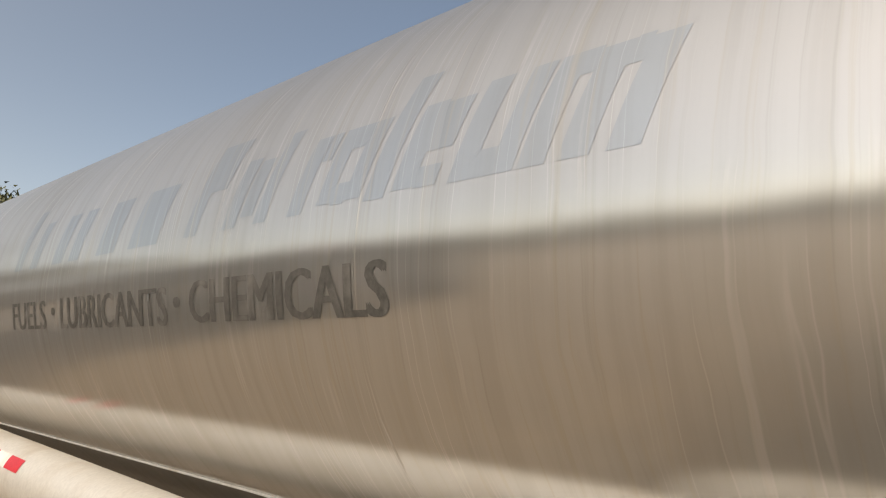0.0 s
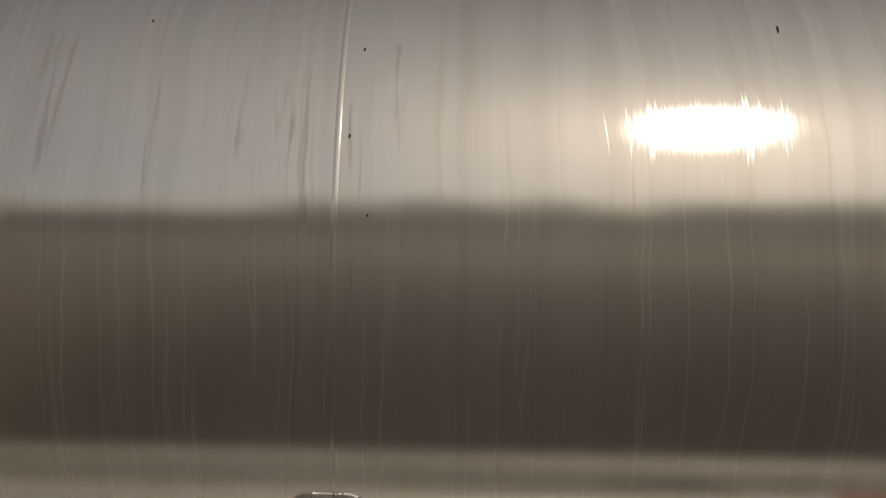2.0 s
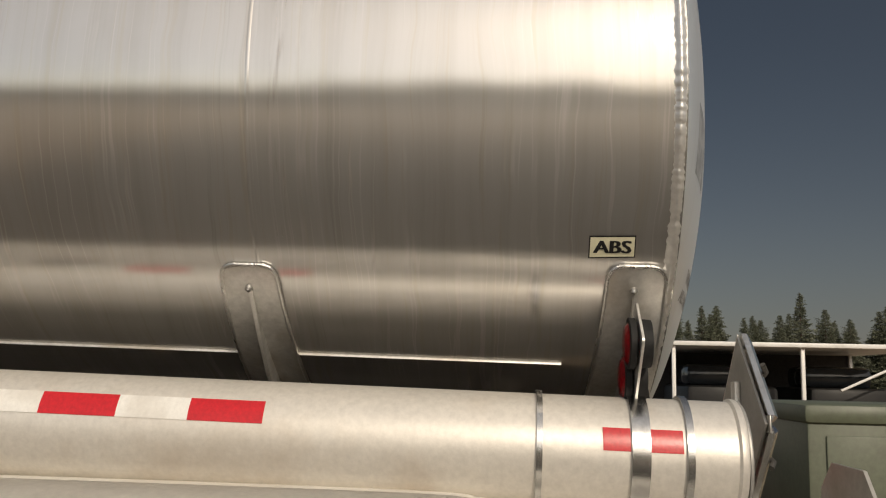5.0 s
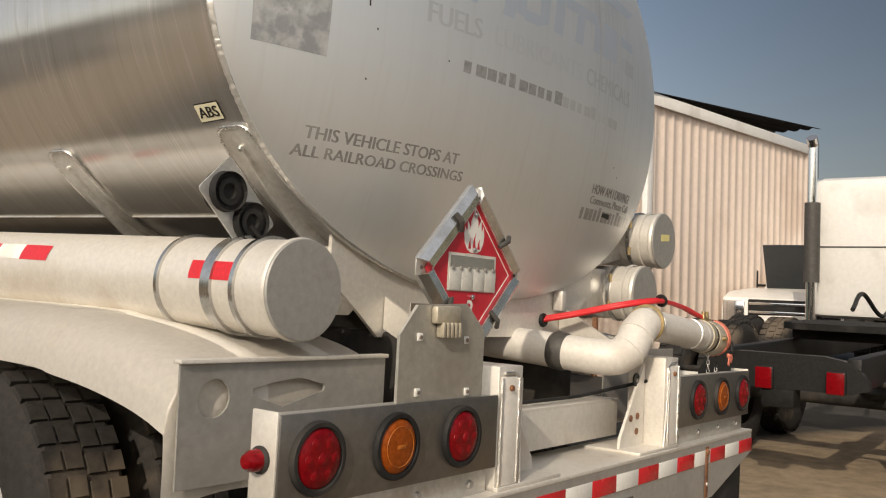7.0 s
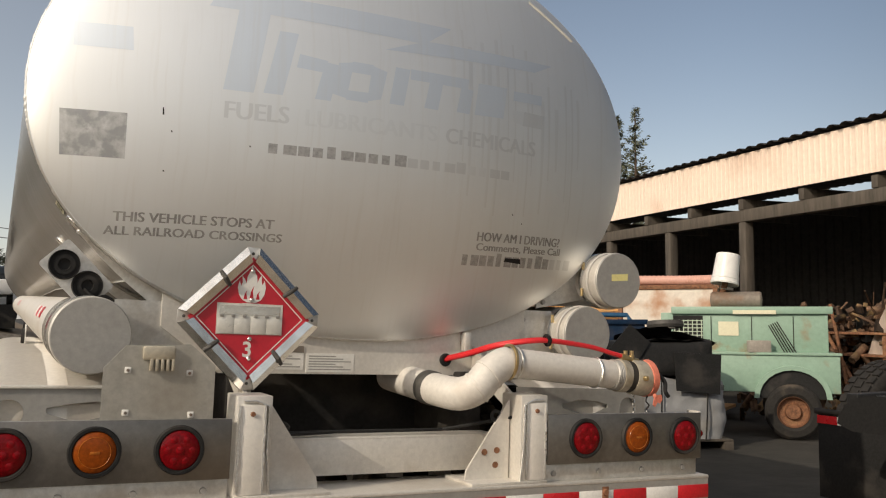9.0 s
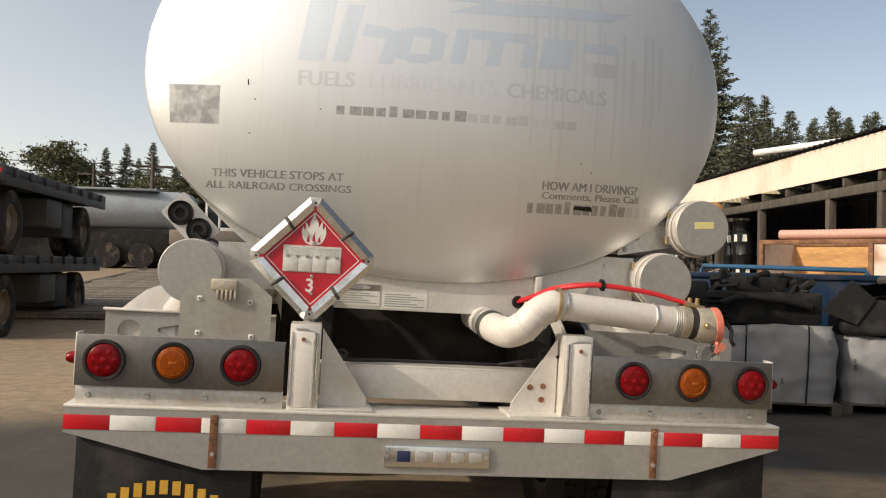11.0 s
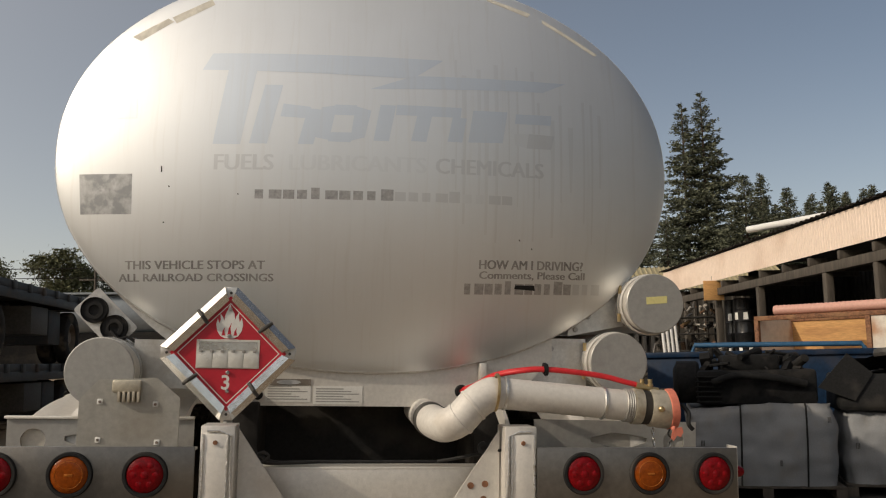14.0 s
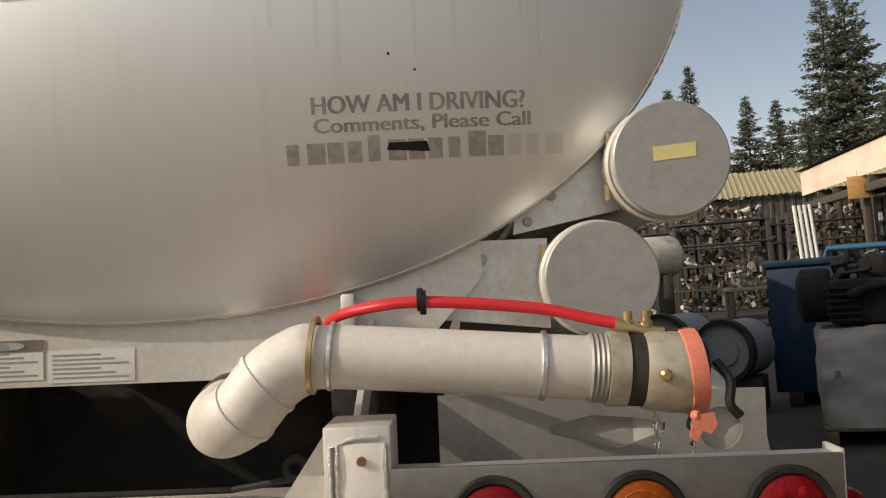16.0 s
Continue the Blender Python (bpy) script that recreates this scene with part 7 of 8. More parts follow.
def sack(m, w, d, h, seed, label):
    s_ = thing("bulk_sack", m, label, "sack")
    bm = bmesh.new()
    n, k_ = 120, 26
    rows = []
    for j in range(k_ + 1):
        t = j / k_
        row = []
        for i in range(n):
            a = 2 * math.pi * i / n
            c, s2 = math.cos(a), math.sin(a)
            q = (abs(c) ** 7 + abs(s2) ** 7) ** (-1 / 7)
            bul = 1 + 0.045 * math.sin(math.pi * t) - 0.03 * (t > 0.95)
            # folds hang from the upper edge and gather again at the foot
            fold = noise.noise(Vector((c * q * 9 + seed + t * 1.5, s2 * q * 9, t * 1.6)))
            crease = 1 - abs(noise.noise(Vector((c * q * 5 + seed, s2 * q * 5 + t * 2.5, t * 3.0)))) * 2
            wob = 0.020 * noise.noise(Vector((c * 3 + seed, s2 * 3, t * 5))) + 0.016 * fold * (0.35 + abs(2 * t - 1)) + 0.010 * max(0.0, crease) ** 3
            sag = -0.03 * math.sin(a * 2 + seed) * t * t
            row.append(bm.verts.new((w / 2 + (w / 2 * bul + wob) * q * c, d / 2 + (d / 2 * bul + wob) * q * s2, h * t + 0.4 * wob * t + sag)))
        rows.append(row)
    for a, b in zip(rows, rows[1:]):
        for i in range(n):
            bm.faces.new((a[i], a[(i + 1) % n], b[(i + 1) % n], b[i]))
    bm.faces.new(rows[-1])
    bm.faces.new(rows[0][::-1])
    part("fabric", bm, M_BAG, s_, angle=60)
    for u, v, dx in ((0.06, 0.55, 0.06), (0.94, 0.84, 0.05), (0.60, 0.30, 0.04)):
        bmk = bmesh.new()
        for k in range(3):
            box((w * u + k * dx * 0.2, -0.052, h * v - 0.03), (w * u + k * dx * 0.2 + dx * 0.12, -0.048, h * v + 0.02), bm=bmk)
        part("printed_mark", bmk, M_GREYDARK, s_, "black smudged print")
    for u in (0.33, 0.78):
        part("strap", sweep(arc_points([(w * u, -0.045, 0.0), (w * u + 0.015, -0.06, h * 0.5), (w * (u + 0.02), -0.03, h * 0.98), (w * (u + 0.02), 0.1, h * 1.02)]), 0.008, 6), M_BLACK, s_)
    return s_


f1 = line_frame((3.16, 4.43), (4.26, 4.01))
pallet(f1 @ pose(-0.03, -0.03, 0), 1.3, 1.0)
sack(f1 @ pose(0.0, 0.0, 0.106), 1.22, 0.92, 0.69, 1.0, "dirty white woven bulk sack with black straps on a pallet")
eng = thing("engine_block", f1 @ pose(0.06, 0.05, 0.81), "black greasy engine lying on the sack", "engine")
part("block", box((0.02, 0.05, 0.0), (1.05, 0.8, 0.31), 0.03), M_GREASE, eng)
part("cover", box((0.25, 0.1, 0.30), (0.75, 0.7, 0.45), 0.03), M_GREASE, eng)
part("manifold", sweep(arc_points([(0.15, 0.02, 0.20), (0.35, -0.03, 0.26), (0.65, -0.03, 0.24), (0.95, 0.02, 0.18)]), 0.035, 12), M_GREASE, eng)
part("housing", lathe([(0, 0), (0.18, 0.0), (0.20, 0.03), (0.20, 0.2), (0.12, 0.24), (0, 0.24)], (0.05, 0.4, 0.20), (-1, 0, 0), 24), M_GREASE, eng)
for k in range(6):
    part("fin", box((0.0, 0.02, 0.02 + 0.045 * k), (0.22, 0.06, 0.035 + 0.045 * k), 0.004), M_GREASE, eng)
tagged(part("debris", scrap(40, (0.10, 0.10, 0.28), (0.95, 0.70, 0.46), 21, None), M_GREASE, eng), kind="stuff")
f2 = line_frame((4.47, 4.12), (5.38, 3.72))
pallet(f2 @ pose(-0.03, -0.03, 0), 1.12, 0.9)
sack(f2 @ pose(0.0, 0.0, 0.106), 1.03, 0.82, 0.62, 4.0, "sagging white woven sack with black straps on a pallet")
tarp = thing("black_plastic", f2 @ pose(-0.12, 0.0, 0.735), "heap of torn black plastic and rubber on the sack", "plastic")
rnd = random.Random(3)
for i in range(9):
    # crumpled sheets, each a bent and wavy slab
    bm = bmesh.new()
    w_, d_, n_ = rnd.uniform(0.45, 0.75), rnd.uniform(0.35, 0.55), 8
    top_, low_ = [], []
    for a in range(n_ + 1):
        for b in range(n_ + 1):
            u, v = w_ * (a / n_ - 0.5), d_ * (b / n_ - 0.5)
            h = 0.05 * noise.noise(Vector((u * 5 + i, v * 5, i * 1.7))) - 0.35 * (u * u + v * v)
            top_.append(bm.verts.new((u, v, h + 0.012)))
            low_.append(bm.verts.new((u, v, h)))
    for a in range(n_):
        for b in range(n_):
            q = (a * (n_ + 1) + b, (a + 1) * (n_ + 1) + b, (a + 1) * (n_ + 1) + b + 1, a * (n_ + 1) + b + 1)
            bm.faces.new([top_[k] for k in q])
            bm.faces.new([low_[k] for k in q[::-1]])
    p = Vector((rnd.uniform(0.15, 0.80), rnd.uniform(0.0, 0.6), rnd.uniform(0.25, 0.40)))
    bm.transform(Matrix.Translation(p) @ Euler((rnd.uniform(-0.5, 0.3), rnd.uniform(-0.25, 0.25), rnd.uniform(-0.3, 0.3))).to_matrix().to_4x4())
    part("sheet", bm, M_BLACK, tarp, angle=60)
bm = box((0.06, -0.04, 0.0), (1.02, 0.72, 0.36), 0.05)
bmesh.ops.subdivide_edges(bm, edges=bm.edges[:], cuts=5, use_grid_fill=True)
for v in bm.verts:
    v.co += Vector((0.03 * noise.noise(v.co * 3.1), 0.035 * noise.noise(v.co * 3.7 + Vector((5, 0, 0))), 0.03 * noise.noise(v.co * 3.3 + Vector((0, 7, 0)))))
part("bundle", bm, M_BLACK, tarp, "slumped black plastic bundle", 50)
part("flap", plate([(-0.10, 0.22), (0.20, 0.10), (0.36, 0.34), (0.16, 0.52)], 0.012, facing(-0.06)), M_BLACK, tarp, "stiff square flap standing up")
part("flap", plate([(0.62, -0.14), (1.06, -0.18), (1.08, 0.22), (0.60, 0.24)], 0.012, facing(-0.075)), M_BLACK, tarp)
part("ring", lathe([(0.10, 0), (0.18, 0.0), (0.19, 0.03), (0.18, 0.07), (0.10, 0.07)], (0.62, 0.25, 0.48), (0, 0.1, 1), 28), M_GREYDARK, tarp)

# blue bin, rolls
binb = thing("blue_steel_bin", line_frame((3.45, 6.25), (5.6, 5.10)), "dark blue steel bin with a pipe rail", "bin")
part("front", box((0, 0, 0.12), (2.4, 0.03, 1.26), 0.005), M_BLUE, binb)
part("side", box((0, 0.03, 0.12), (0.03, 1.0, 1.26), 0.005), M_BLUE, binb)
part("side", box((2.37, 0.03, 0.12), (2.4, 1.0, 1.26), 0.005), M_BLUE, binb)
part("back", box((0.03, 0.97, 0.12), (2.37, 1.0, 1.26), 0.005), M_BLUE, binb)
part("floor", box((0.03, 0.03, 0.12), (2.37, 0.97, 0.16)), M_BLUE, binb)
part("lip", box((-0.03, -0.03, 1.24), (2.43, 0.04, 1.30), 0.008), M_BLUE, binb)
part("rail", sweep([(0.5, 0.05, 1.29), (0.52, 0.05, 1.37), (2.2, 0.05, 1.35), (2.24, 0.05, 1.28)], 0.028, 12), M_BLUELIT, binb)
for ux in (0.1, 2.25):
    part("skid", box((ux, 0.0, 0.0), (ux + 0.12, 1.0, 0.12), 0.004), M_DARK, binb)
for k, (x, y, r, l_) in enumerate(((2.45, 6.25, 0.30, 0.55), (2.95, 6.05, 0.26, 0.5))):
    rl = thing("canvas_roll", pose(x, y, r + 0.28, 0, 0, -25), "grey canvas roll with a black edge, on a low stand", "roll", "rolls")
    part("roll", lathe([(0, 0), (r * 0.5, 0.0), (r * 0.52, 0.02), (r, 0.02), (r, l_), (0, l_)], (0, 0, 0), (0.3, 1, 0), 32), M_CANVAS, rl)
    part("edge", lathe([(r - 0.02, -0.02), (r + 0.02, -0.02), (r + 0.025, 0.05), (r - 0.02, 0.05)], (0, 0, 0), (0.3, 1, 0), 32), M_BLACK, rl)
    part("stand", box((-0.12, 0.0, -r - 0.28), (0.3, 0.45, -r + 0.01), 0.01), M_DARK, rl)


# shelving beyond the shed
def shelf_unit(m, seed):
    s_ = thing("parts_shelf", m, "dark steel shelf crowded with metal spare parts", "shelf", "parts shelves")
    for x in (0, 1.9):
        for y in (0, 0.6):
            part("upright", box((x, y, 0), (x + 0.08, y + 0.08, 2.5), 0.004), M_GREYDARK, s_)
    for z in (0.35, 0.85, 1.35, 1.8, 2.25):
        part("shelf_board", box((-0.02, -0.02, z), (2.0, 0.7, z + 0.035), 0.003), M_GREYDARK, s_)
    for n_, (m_, lab) in enumerate(((M_SPARES, "pale and grey spare parts"), (M_SCRAP, "rusty and yellow spare parts"), (M_DIRTYWHITE, "dirty white fittings"), (M_GREYDARK, "dark oily spare parts"))):
        bm = bmesh.new()
        for z in (0.385, 0.885, 1.385, 1.835, 2.285):
            b2 = scrap((16, 16, 7, 16)[n_], (0.1, 0.05, z + 0.04), (1.85, 0.6, z + 0.30), seed + 100 * n_ + int(z * 10), None)
            me = bpy.data.meshes.new("tmp")
            b2.to_mesh(me)
            b2.free()
            bm.from_mesh(me)
            bpy.data.meshes.remove(me)
        tagged(part("metalware", bm, m_, s_, lab), kind="stuff")


for k, (x, y, r) in enumerate(((4.4, 20.2, -8), (6.5, 19.9, -8), (8.6, 19.6, -8), (5.2, 16.9, -8))):
    shelf_unit(pose(x, y, 0, 0, 0, r), 40 + 7 * k)
low = thing("work_bench", pose(5.4, 14.0, 0, 0, 0, -10), "cluttered steel work bench with pipe fittings", "bench")
part("top", box((0, 0, 0.86), (2.6, 0.8, 0.92), 0.005), M_WOOD, low)
for x in (0.02, 2.5):
    for y in (0.02, 0.7):
        part("leg", box((x, y, 0), (x + 0.08, y + 0.08, 0.86), 0.004), M_DARK, low)
tagged(part("clutter", scrap(120, (0.1, 0.05, 0.95), (2.5, 0.75, 1.30), 77, None, True), M_SPARES, low), kind="stuff")
rods_ = thing("pale_pipes", pose(7.3, 15.2, 0), "pale plastic pipes leaning upright", "pipes")
for k in range(4):
    part("pipe", rod((0.10 * k, 0, 0), (0.10 * k - 0.06, 0.25, 2.4), 0.035, n=12), M_WHITEPAINT, rods_)
tk = thing("storage_tank", pose(2.7, 12.6, 0, 0, 0, 0), "dirty white horizontal storage tank on a stand", "tank")
part("vessel", lathe([(0, -0.08), (0.18, -0.06), (0.30, 0.02), (0.34, 0.1), (0.34, 1.5), (0.30, 1.58), (0.18, 1.66), (0, 1.68)], (0, 0, 1.55), (1, 0.2, 0), 32), M_DIRTYWHITE, tk)
for x in (0.25, 1.25):
    part("stand", box((x, -0.25, 0), (x + 0.1, 0.45, 1.25), 0.01), M_DARK, tk)
yb = thing("yellow_shed", pose(0, 0, 0), "distant brown shed with a yellow ribbed roof", "shed")
part("wall", corrugated((5.5, 25.2), (14.5, 23.2), 0.0, 3.3, 0.3, 0.03), M_CREAMWALL, yb)
bm = bmesh.new()
eave, ridge = [], []
for i in range(60):
    for fr, h in ((0.0, 0.0), (0.6, 0.0), (0.7, 0.035), (0.9, 0.035)):
        x = 5.2 + 9.6 * (i + fr) / 60
        y = 25.0 - 2.0 * (x - 5.2) / 9.6
        eave.append(bm.verts.new((x, y, 3.35 + h)))
        ridge.append(bm.verts.new((x + 0.5, y + 2.2, 4.3 + h)))
for i in range(len(eave) - 1):
    bm.faces.new((eave[i], eave[i + 1], ridge[i + 1], ridge[i]))
part("roof", bm, M_YELLOWROOF, yb)


# ---- parked tractor unit (faces +x, its rear to the trailer) ----
trk = thing("truck_tractor", pose(3.3, 0.13, 0), "parked truck tractor with a black frame and white cab", "truck")
for y in (-0.43, 0.43):
    part("frame_rail", box((0.0, y - 0.04, 0.68), (6.6, y + 0.04, 0.88), 0.008), M_BLACKPAINT, trk)
CROSS = [(-0.52, 0.70), (-0.51, 0.745), (-0.46, 0.815), (-0.38, 0.862), (-0.26, 0.882), (0.26, 0.882), (0.38, 0.862), (0.46, 0.815), (0.51, 0.745), (0.52, 0.70), (0.42, 0.665), (-0.42, 0.665)]
part("rear_crossmember", plate(CROSS, 0.07, Matrix(((0, 0, 1, -0.02), (1, 0, 0, 0), (0, 1, 0, 0), (0, 0, 0, 1)))), M_BLACKPAINT, trk)
part("tow_hitch", box((-0.05, -0.10, 0.55), (0.10, 0.10, 0.665), 0.015), M_GREASE, trk)
for y in (-0.30, 0.30):
    part("air_bag", lathe([(0.0, 0.0), (0.10, 0.0), (0.125, 0.04), (0.11, 0.08), (0.125, 0.12), (0.10, 0.16), (0, 0.16)], (1.25, y, 0.52), (0, 0, 1), 20), M_BLACK, trk)
for y in (-0.34, 0.08):
    lm = part("tail_lamp", box((-0.06, y - 0.055, 0.66), (-0.02, y + 0.055, 0.80), 0.01), M_BLACKPAINT, trk)
    part("lens", box((-0.075, y - 0.05, 0.665), (-0.06, y + 0.05, 0.795), 0.006), M_LENS_RED, lm, "red square lens")
part("fifth_wheel", plate(rounded(1.4, -0.45, 2.4, 0.45, 0.22), 0.05, Matrix.Translation((0, 0, 0.97))), M_GREASE, trk)
part("fifth_wheel_base", box((1.7, -0.42, 0.88), (2.1, 0.42, 0.97), 0.02), M_GREASE, trk)
for wx in (1.25, 2.55):
    part("axle", rod((wx, -1.05, 0.51), (wx, 1.05, 0.51), 0.07), M_DARK, trk)
    for y, s in ((-1.07, -1), (-0.74, -1), (0.74, 1), (1.07, 1)):
        prof = [(0.28, -0.10), (0.33, -0.125), (0.43, -0.125), (0.48, -0.11), (0.505, -0.08), (0.505, 0.08), (0.48, 0.11), (0.43, 0.125), (0.33, 0.125), (0.28, 0.10)]
        ty = part("tyre", lathe(prof, (wx, y, 0.505), (0, 1, 0), 44), M_TYRE, trk, "dusty dual tyre", 40)
        bm = bmesh.new()
        for i in range(40):
            a = 2 * math.pi * i / 40
            for off in (-0.07, 0.0, 0.07):
                bmesh.ops.create_cube(bm, size=1.0, matrix=Matrix.Translation((wx, y + off, 0.505)) @ Matrix.Rotation(a + off, 4, "Y") @ Matrix.Translation((0, 0, 0.507)) @ Matrix.Diagonal((0.055, 0.05, 0.016, 1)))
        tagged(part("tread", bm, M_TYRE, ty), kind="stuff")
        part("rim", lathe([(0.28, 0.09), (0.26, 0.1), (0.25, 0.0), (0.12, -0.02), (0.10, 0.06), (0, 0.065)], (wx, y, 0.505), (0, s, 0), 28), M_ALU, ty)
TAPE = (0.0, 0.14, 0.44, 0.602)
for y, s in ((-0.90, -1), (0.90, 1)):
    fl = part("mud_flap", box((0.62, y - 0.30, 0.10), (0.63, y + 0.30, 0.66), 0.003), M_BLACK, trk, "black mud flap with a reflective strip")
    for k in range(3):
        part("reflective_tape", box((0.613, y - 0.30 + TAPE[k], 0.60), (0.618, y - 0.302 + TAPE[k + 1], 0.655)), M_RED if k % 2 == 0 else M_WHITE, fl)
    part("flap_bar", rod((0.625, s * 0.45, 0.68), (0.625, s * 1.22, 0.68), 0.02, n=10), M_DARK, trk)
cab = part("cab", box((4.9, -1.15, 0.95), (6.9, 1.15, 2.55), 0.12), M_WHITEPAINT, trk, "white cab")
part("rear_window", box((4.885, -0.9, 1.85), (4.90, -0.62, 2.35), 0.02), M_GLASS, cab)
part("cab_seam", box((4.893, -1.05, 1.75), (4.90, 1.05, 1.765)), M_GREYDARK, cab)
part("cab_seam", box((4.893, -0.52, 1.0), (4.90, -0.505, 2.45)), M_GREYDARK, cab)
part("side_window", box((5.7, -1.165, 1.75), (6.6, -1.150, 2.35), 0.02), M_GLASS, cab)
part("hood", box((6.8, -0.95, 0.95), (8.3, 0.95, 1.65), 0.12), M_WHITEPAINT, cab)
for y in (-1.18, 1.18):
    st_ = part("exhaust_stack", sweep(arc_points([(4.75, y * 0.92, 0.9), (4.75, y * 0.92, 1.5), (4.75, y * 0.92, 2.75), (4.74, y * 0.92, 2.9), (4.68, y * 0.92, 2.98)]), 0.06, 20), M_CHROME, trk, "chrome exhaust stack")
    part("heat_shield", lathe([(0.062, 0), (0.085, 0), (0.085, 0.9), (0.062, 0.9)], (4.75, y * 0.92, 1.35), (0, 0, 1), 24), M_GREYDARK, st_)
    mr = part("mirror", box((6.3, y * 1.22 - 0.10, 1.65), (6.4, y * 1.22 + 0.10, 2.1), 0.02), M_BLACKPAINT, trk)
    part("mirror_arm", rod((6.35, y * 0.97, 2.0), (6.35, y * 1.15, 2.0), 0.015, n=8), M_BLACKPAINT, mr)
for wy in (-1.0, 1.0):
    part("steer_tyre", lathe([(0.28, -0.12), (0.45, -0.14), (0.505, -0.09), (0.505, 0.09), (0.45, 0.14), (0.28, 0.12), (0, 0.1)], (7.5, wy, 0.505), (0, 1, 0), 36), M_TYRE, trk)
for y in (-0.25, 0.1):
    part("air_hose", sweep(arc_points([(2.3, y, 1.12), (2.9, y + 0.05, 1.25), (3.6, y, 1.05), (4.7, y, 1.6)]), 0.02, 8), M_BLACK, trk)

# white pickup
pk = thing("pickup_truck", pose(10.3, 2.05, 0, 0, 0, 0), "white pickup truck with a dark grille, parked by the shed wall", "pickup")


def profile_body(outline, y0, y1, bev):
    bm = bmesh.new()
    plate(outline, y1 - y0, Matrix(((1, 0, 0, 0), (0, 0, 1, y0), (0, 1, 0, 0), (0, 0, 0, 1))), bm=bm)
    return bm


part("body", profile_body([(0.0, 0.55), (0.0, 0.95), (0.06, 1.12), (0.3, 1.20), (1.35, 1.26), (5.6, 1.26), (5.6, 0.55)], -1.0, 1.0, 0), M_WHITEPAINT, pk)
part("cabin", profile_body([(1.35, 1.25), (2.05, 1.86), (2.4, 1.93), (3.6, 1.92), (3.9, 1.26)], -0.82, 0.82, 0), M_WHITEPAINT, pk)
part("windscreen", plate([(-0.78, 0.0), (0.78, 0.0), (0.68, 0.86), (-0.68, 0.86)], 0.01, Matrix.Translation((1.36, 0, 1.27)) @ Matrix.Rotation(radians(-41), 4, "Y") @ Matrix(((0, 0, -1, -0.012), (1, 0, 0, 0), (0, 1, 0, 0), (0, 0, 0, 1)))), M_GLASS, pk)
part("grille", box((-0.03, -0.62, 0.72), (0.02, 0.62, 1.10), 0.02), M_BLACK, pk, "black grille with chrome bars")
for z in (0.80, 0.92, 1.04):
    part("grille_bar", box((-0.045, -0.60, z - 0.02), (-0.025, 0.60, z + 0.02), 0.006), M_CHROME, pk)
for y in (-0.82, 0.82):
    part("headlight", box((-0.02, y - 0.15, 0.78), (0.10, y + 0.17, 1.08), 0.02), M_CHROME, pk, "clear headlight")
    mr = part("mirror", box((1.55, y * 1.36 - 0.11, 1.25), (1.68, y * 1.36 + 0.11, 1.55), 0.03), M_BLACKPAINT, pk)
    part("mirror_arm", box((1.6, min(y, y * 1.3), 1.28), (1.64, max(y, y * 1.3), 1.32)), M_BLACKPAINT, mr)
    for wx in (0.95, 4.6):
        part("tyre", lathe([(0, -0.02), (0.22, 0.0), (0.25, -0.10), (0.36, -0.12), (0.40, -0.08), (0.40, 0.08), (0.36, 0.12), (0.25, 0.1), (0.2, 0.06), (0, 0.06)], (wx, y * 1.1, 0.40), (0, 1 if y > 0 else -1, 0), 32), M_TYRE, pk)
part("front_bumper", box((-0.14, -1.0, 0.45), (0.02, 1.0, 0.70), 0.03), M_BLACKPAINT, pk)
part("placard_sheet", plate([(-0.35, 0.62), (0.45, 0.60), (0.42, 0.88), (-0.33, 0.90)], 0.01, Matrix(((0, 0, -1, -0.16), (1, 0, 0, 0), (0, 1, 0, 0), (0, 0, 0, 1)))), M_WHITE, pk)

# olive machine and canopy
ol = thing("utility_cabinet", pose(3.9, -2.95, 0), "olive green steel machine cabinet with rounded lid", "cabinet")
part("body", box((0, 0, 0.1), (1.3, 1.15, 1.15), 0.03), M_OLIVE, ol)
part("lid", box((-0.04, -0.03, 1.13), (1.34, 1.18, 1.28), 0.05), M_OLIVE, ol)
part("door", box((-0.02, 0.12, 0.25), (0.0, 1.02, 1.05), 0.01), M_OLIVE, ol)
part("latch", box((-0.035, 0.95, 0.62), (-0.02, 0.99, 0.74), 0.004), M_STRAP, ol)
for x in (0.05, 1.1):
    part("skid", box((x, 0.0, 0.0), (x + 0.15, 1.15, 0.1), 0.005), M_DARK, ol)
cn = thing("canopy", pose(17.0, -9.2, 0), "low flat canopy on thin white posts with dark vehicles below", "canopy")
part("roof", box((0, 0, 2.22), (5.0, 6.0, 2.32), 0.02), M_WHITEPAINT, cn)
for x in (0.15, 4.8):
    for y in (0.2, 3.0, 5.8):
        part("post", box((x - 0.04, y - 0.04, 0), (x + 0.04, y + 0.04, 2.22), 0.005), M_WHITEPAINT, cn)
part("back_wall", box((4.9, 0.1, 0), (5.0, 5.9, 2.22)), M_SHEDSHADE, cn)
part("brace", rod((0.15, 2.2, 1.3), (0.15, 0.25, 2.2), 0.03, n=8), M_WHITEPAINT, cn)
for y, w in ((0.6, 1.9), (3.2, 2.1)):
    dv = thing("parked_truck", pose(18.2, -9.2 + y, 0), "dark truck parked under the canopy", "truck", "trucks under the canopy")
    part("body", box((0, 0, 0.45), (3.0, w, 1.35), 0.12), M_BLACKPAINT, dv)
    part("cabin", box((0.8, 0.15, 1.33), (2.2, w - 0.15, 1.85), 0.15), M_GLASS, dv)
    for x in (0.6, 2.4):
        part("wheel", lathe([(0, 0), (0.36, 0.0), (0.36, w), (0, w)], (x, 0, 0.36), (0, 1, 0), 24), M_TYRE, dv)

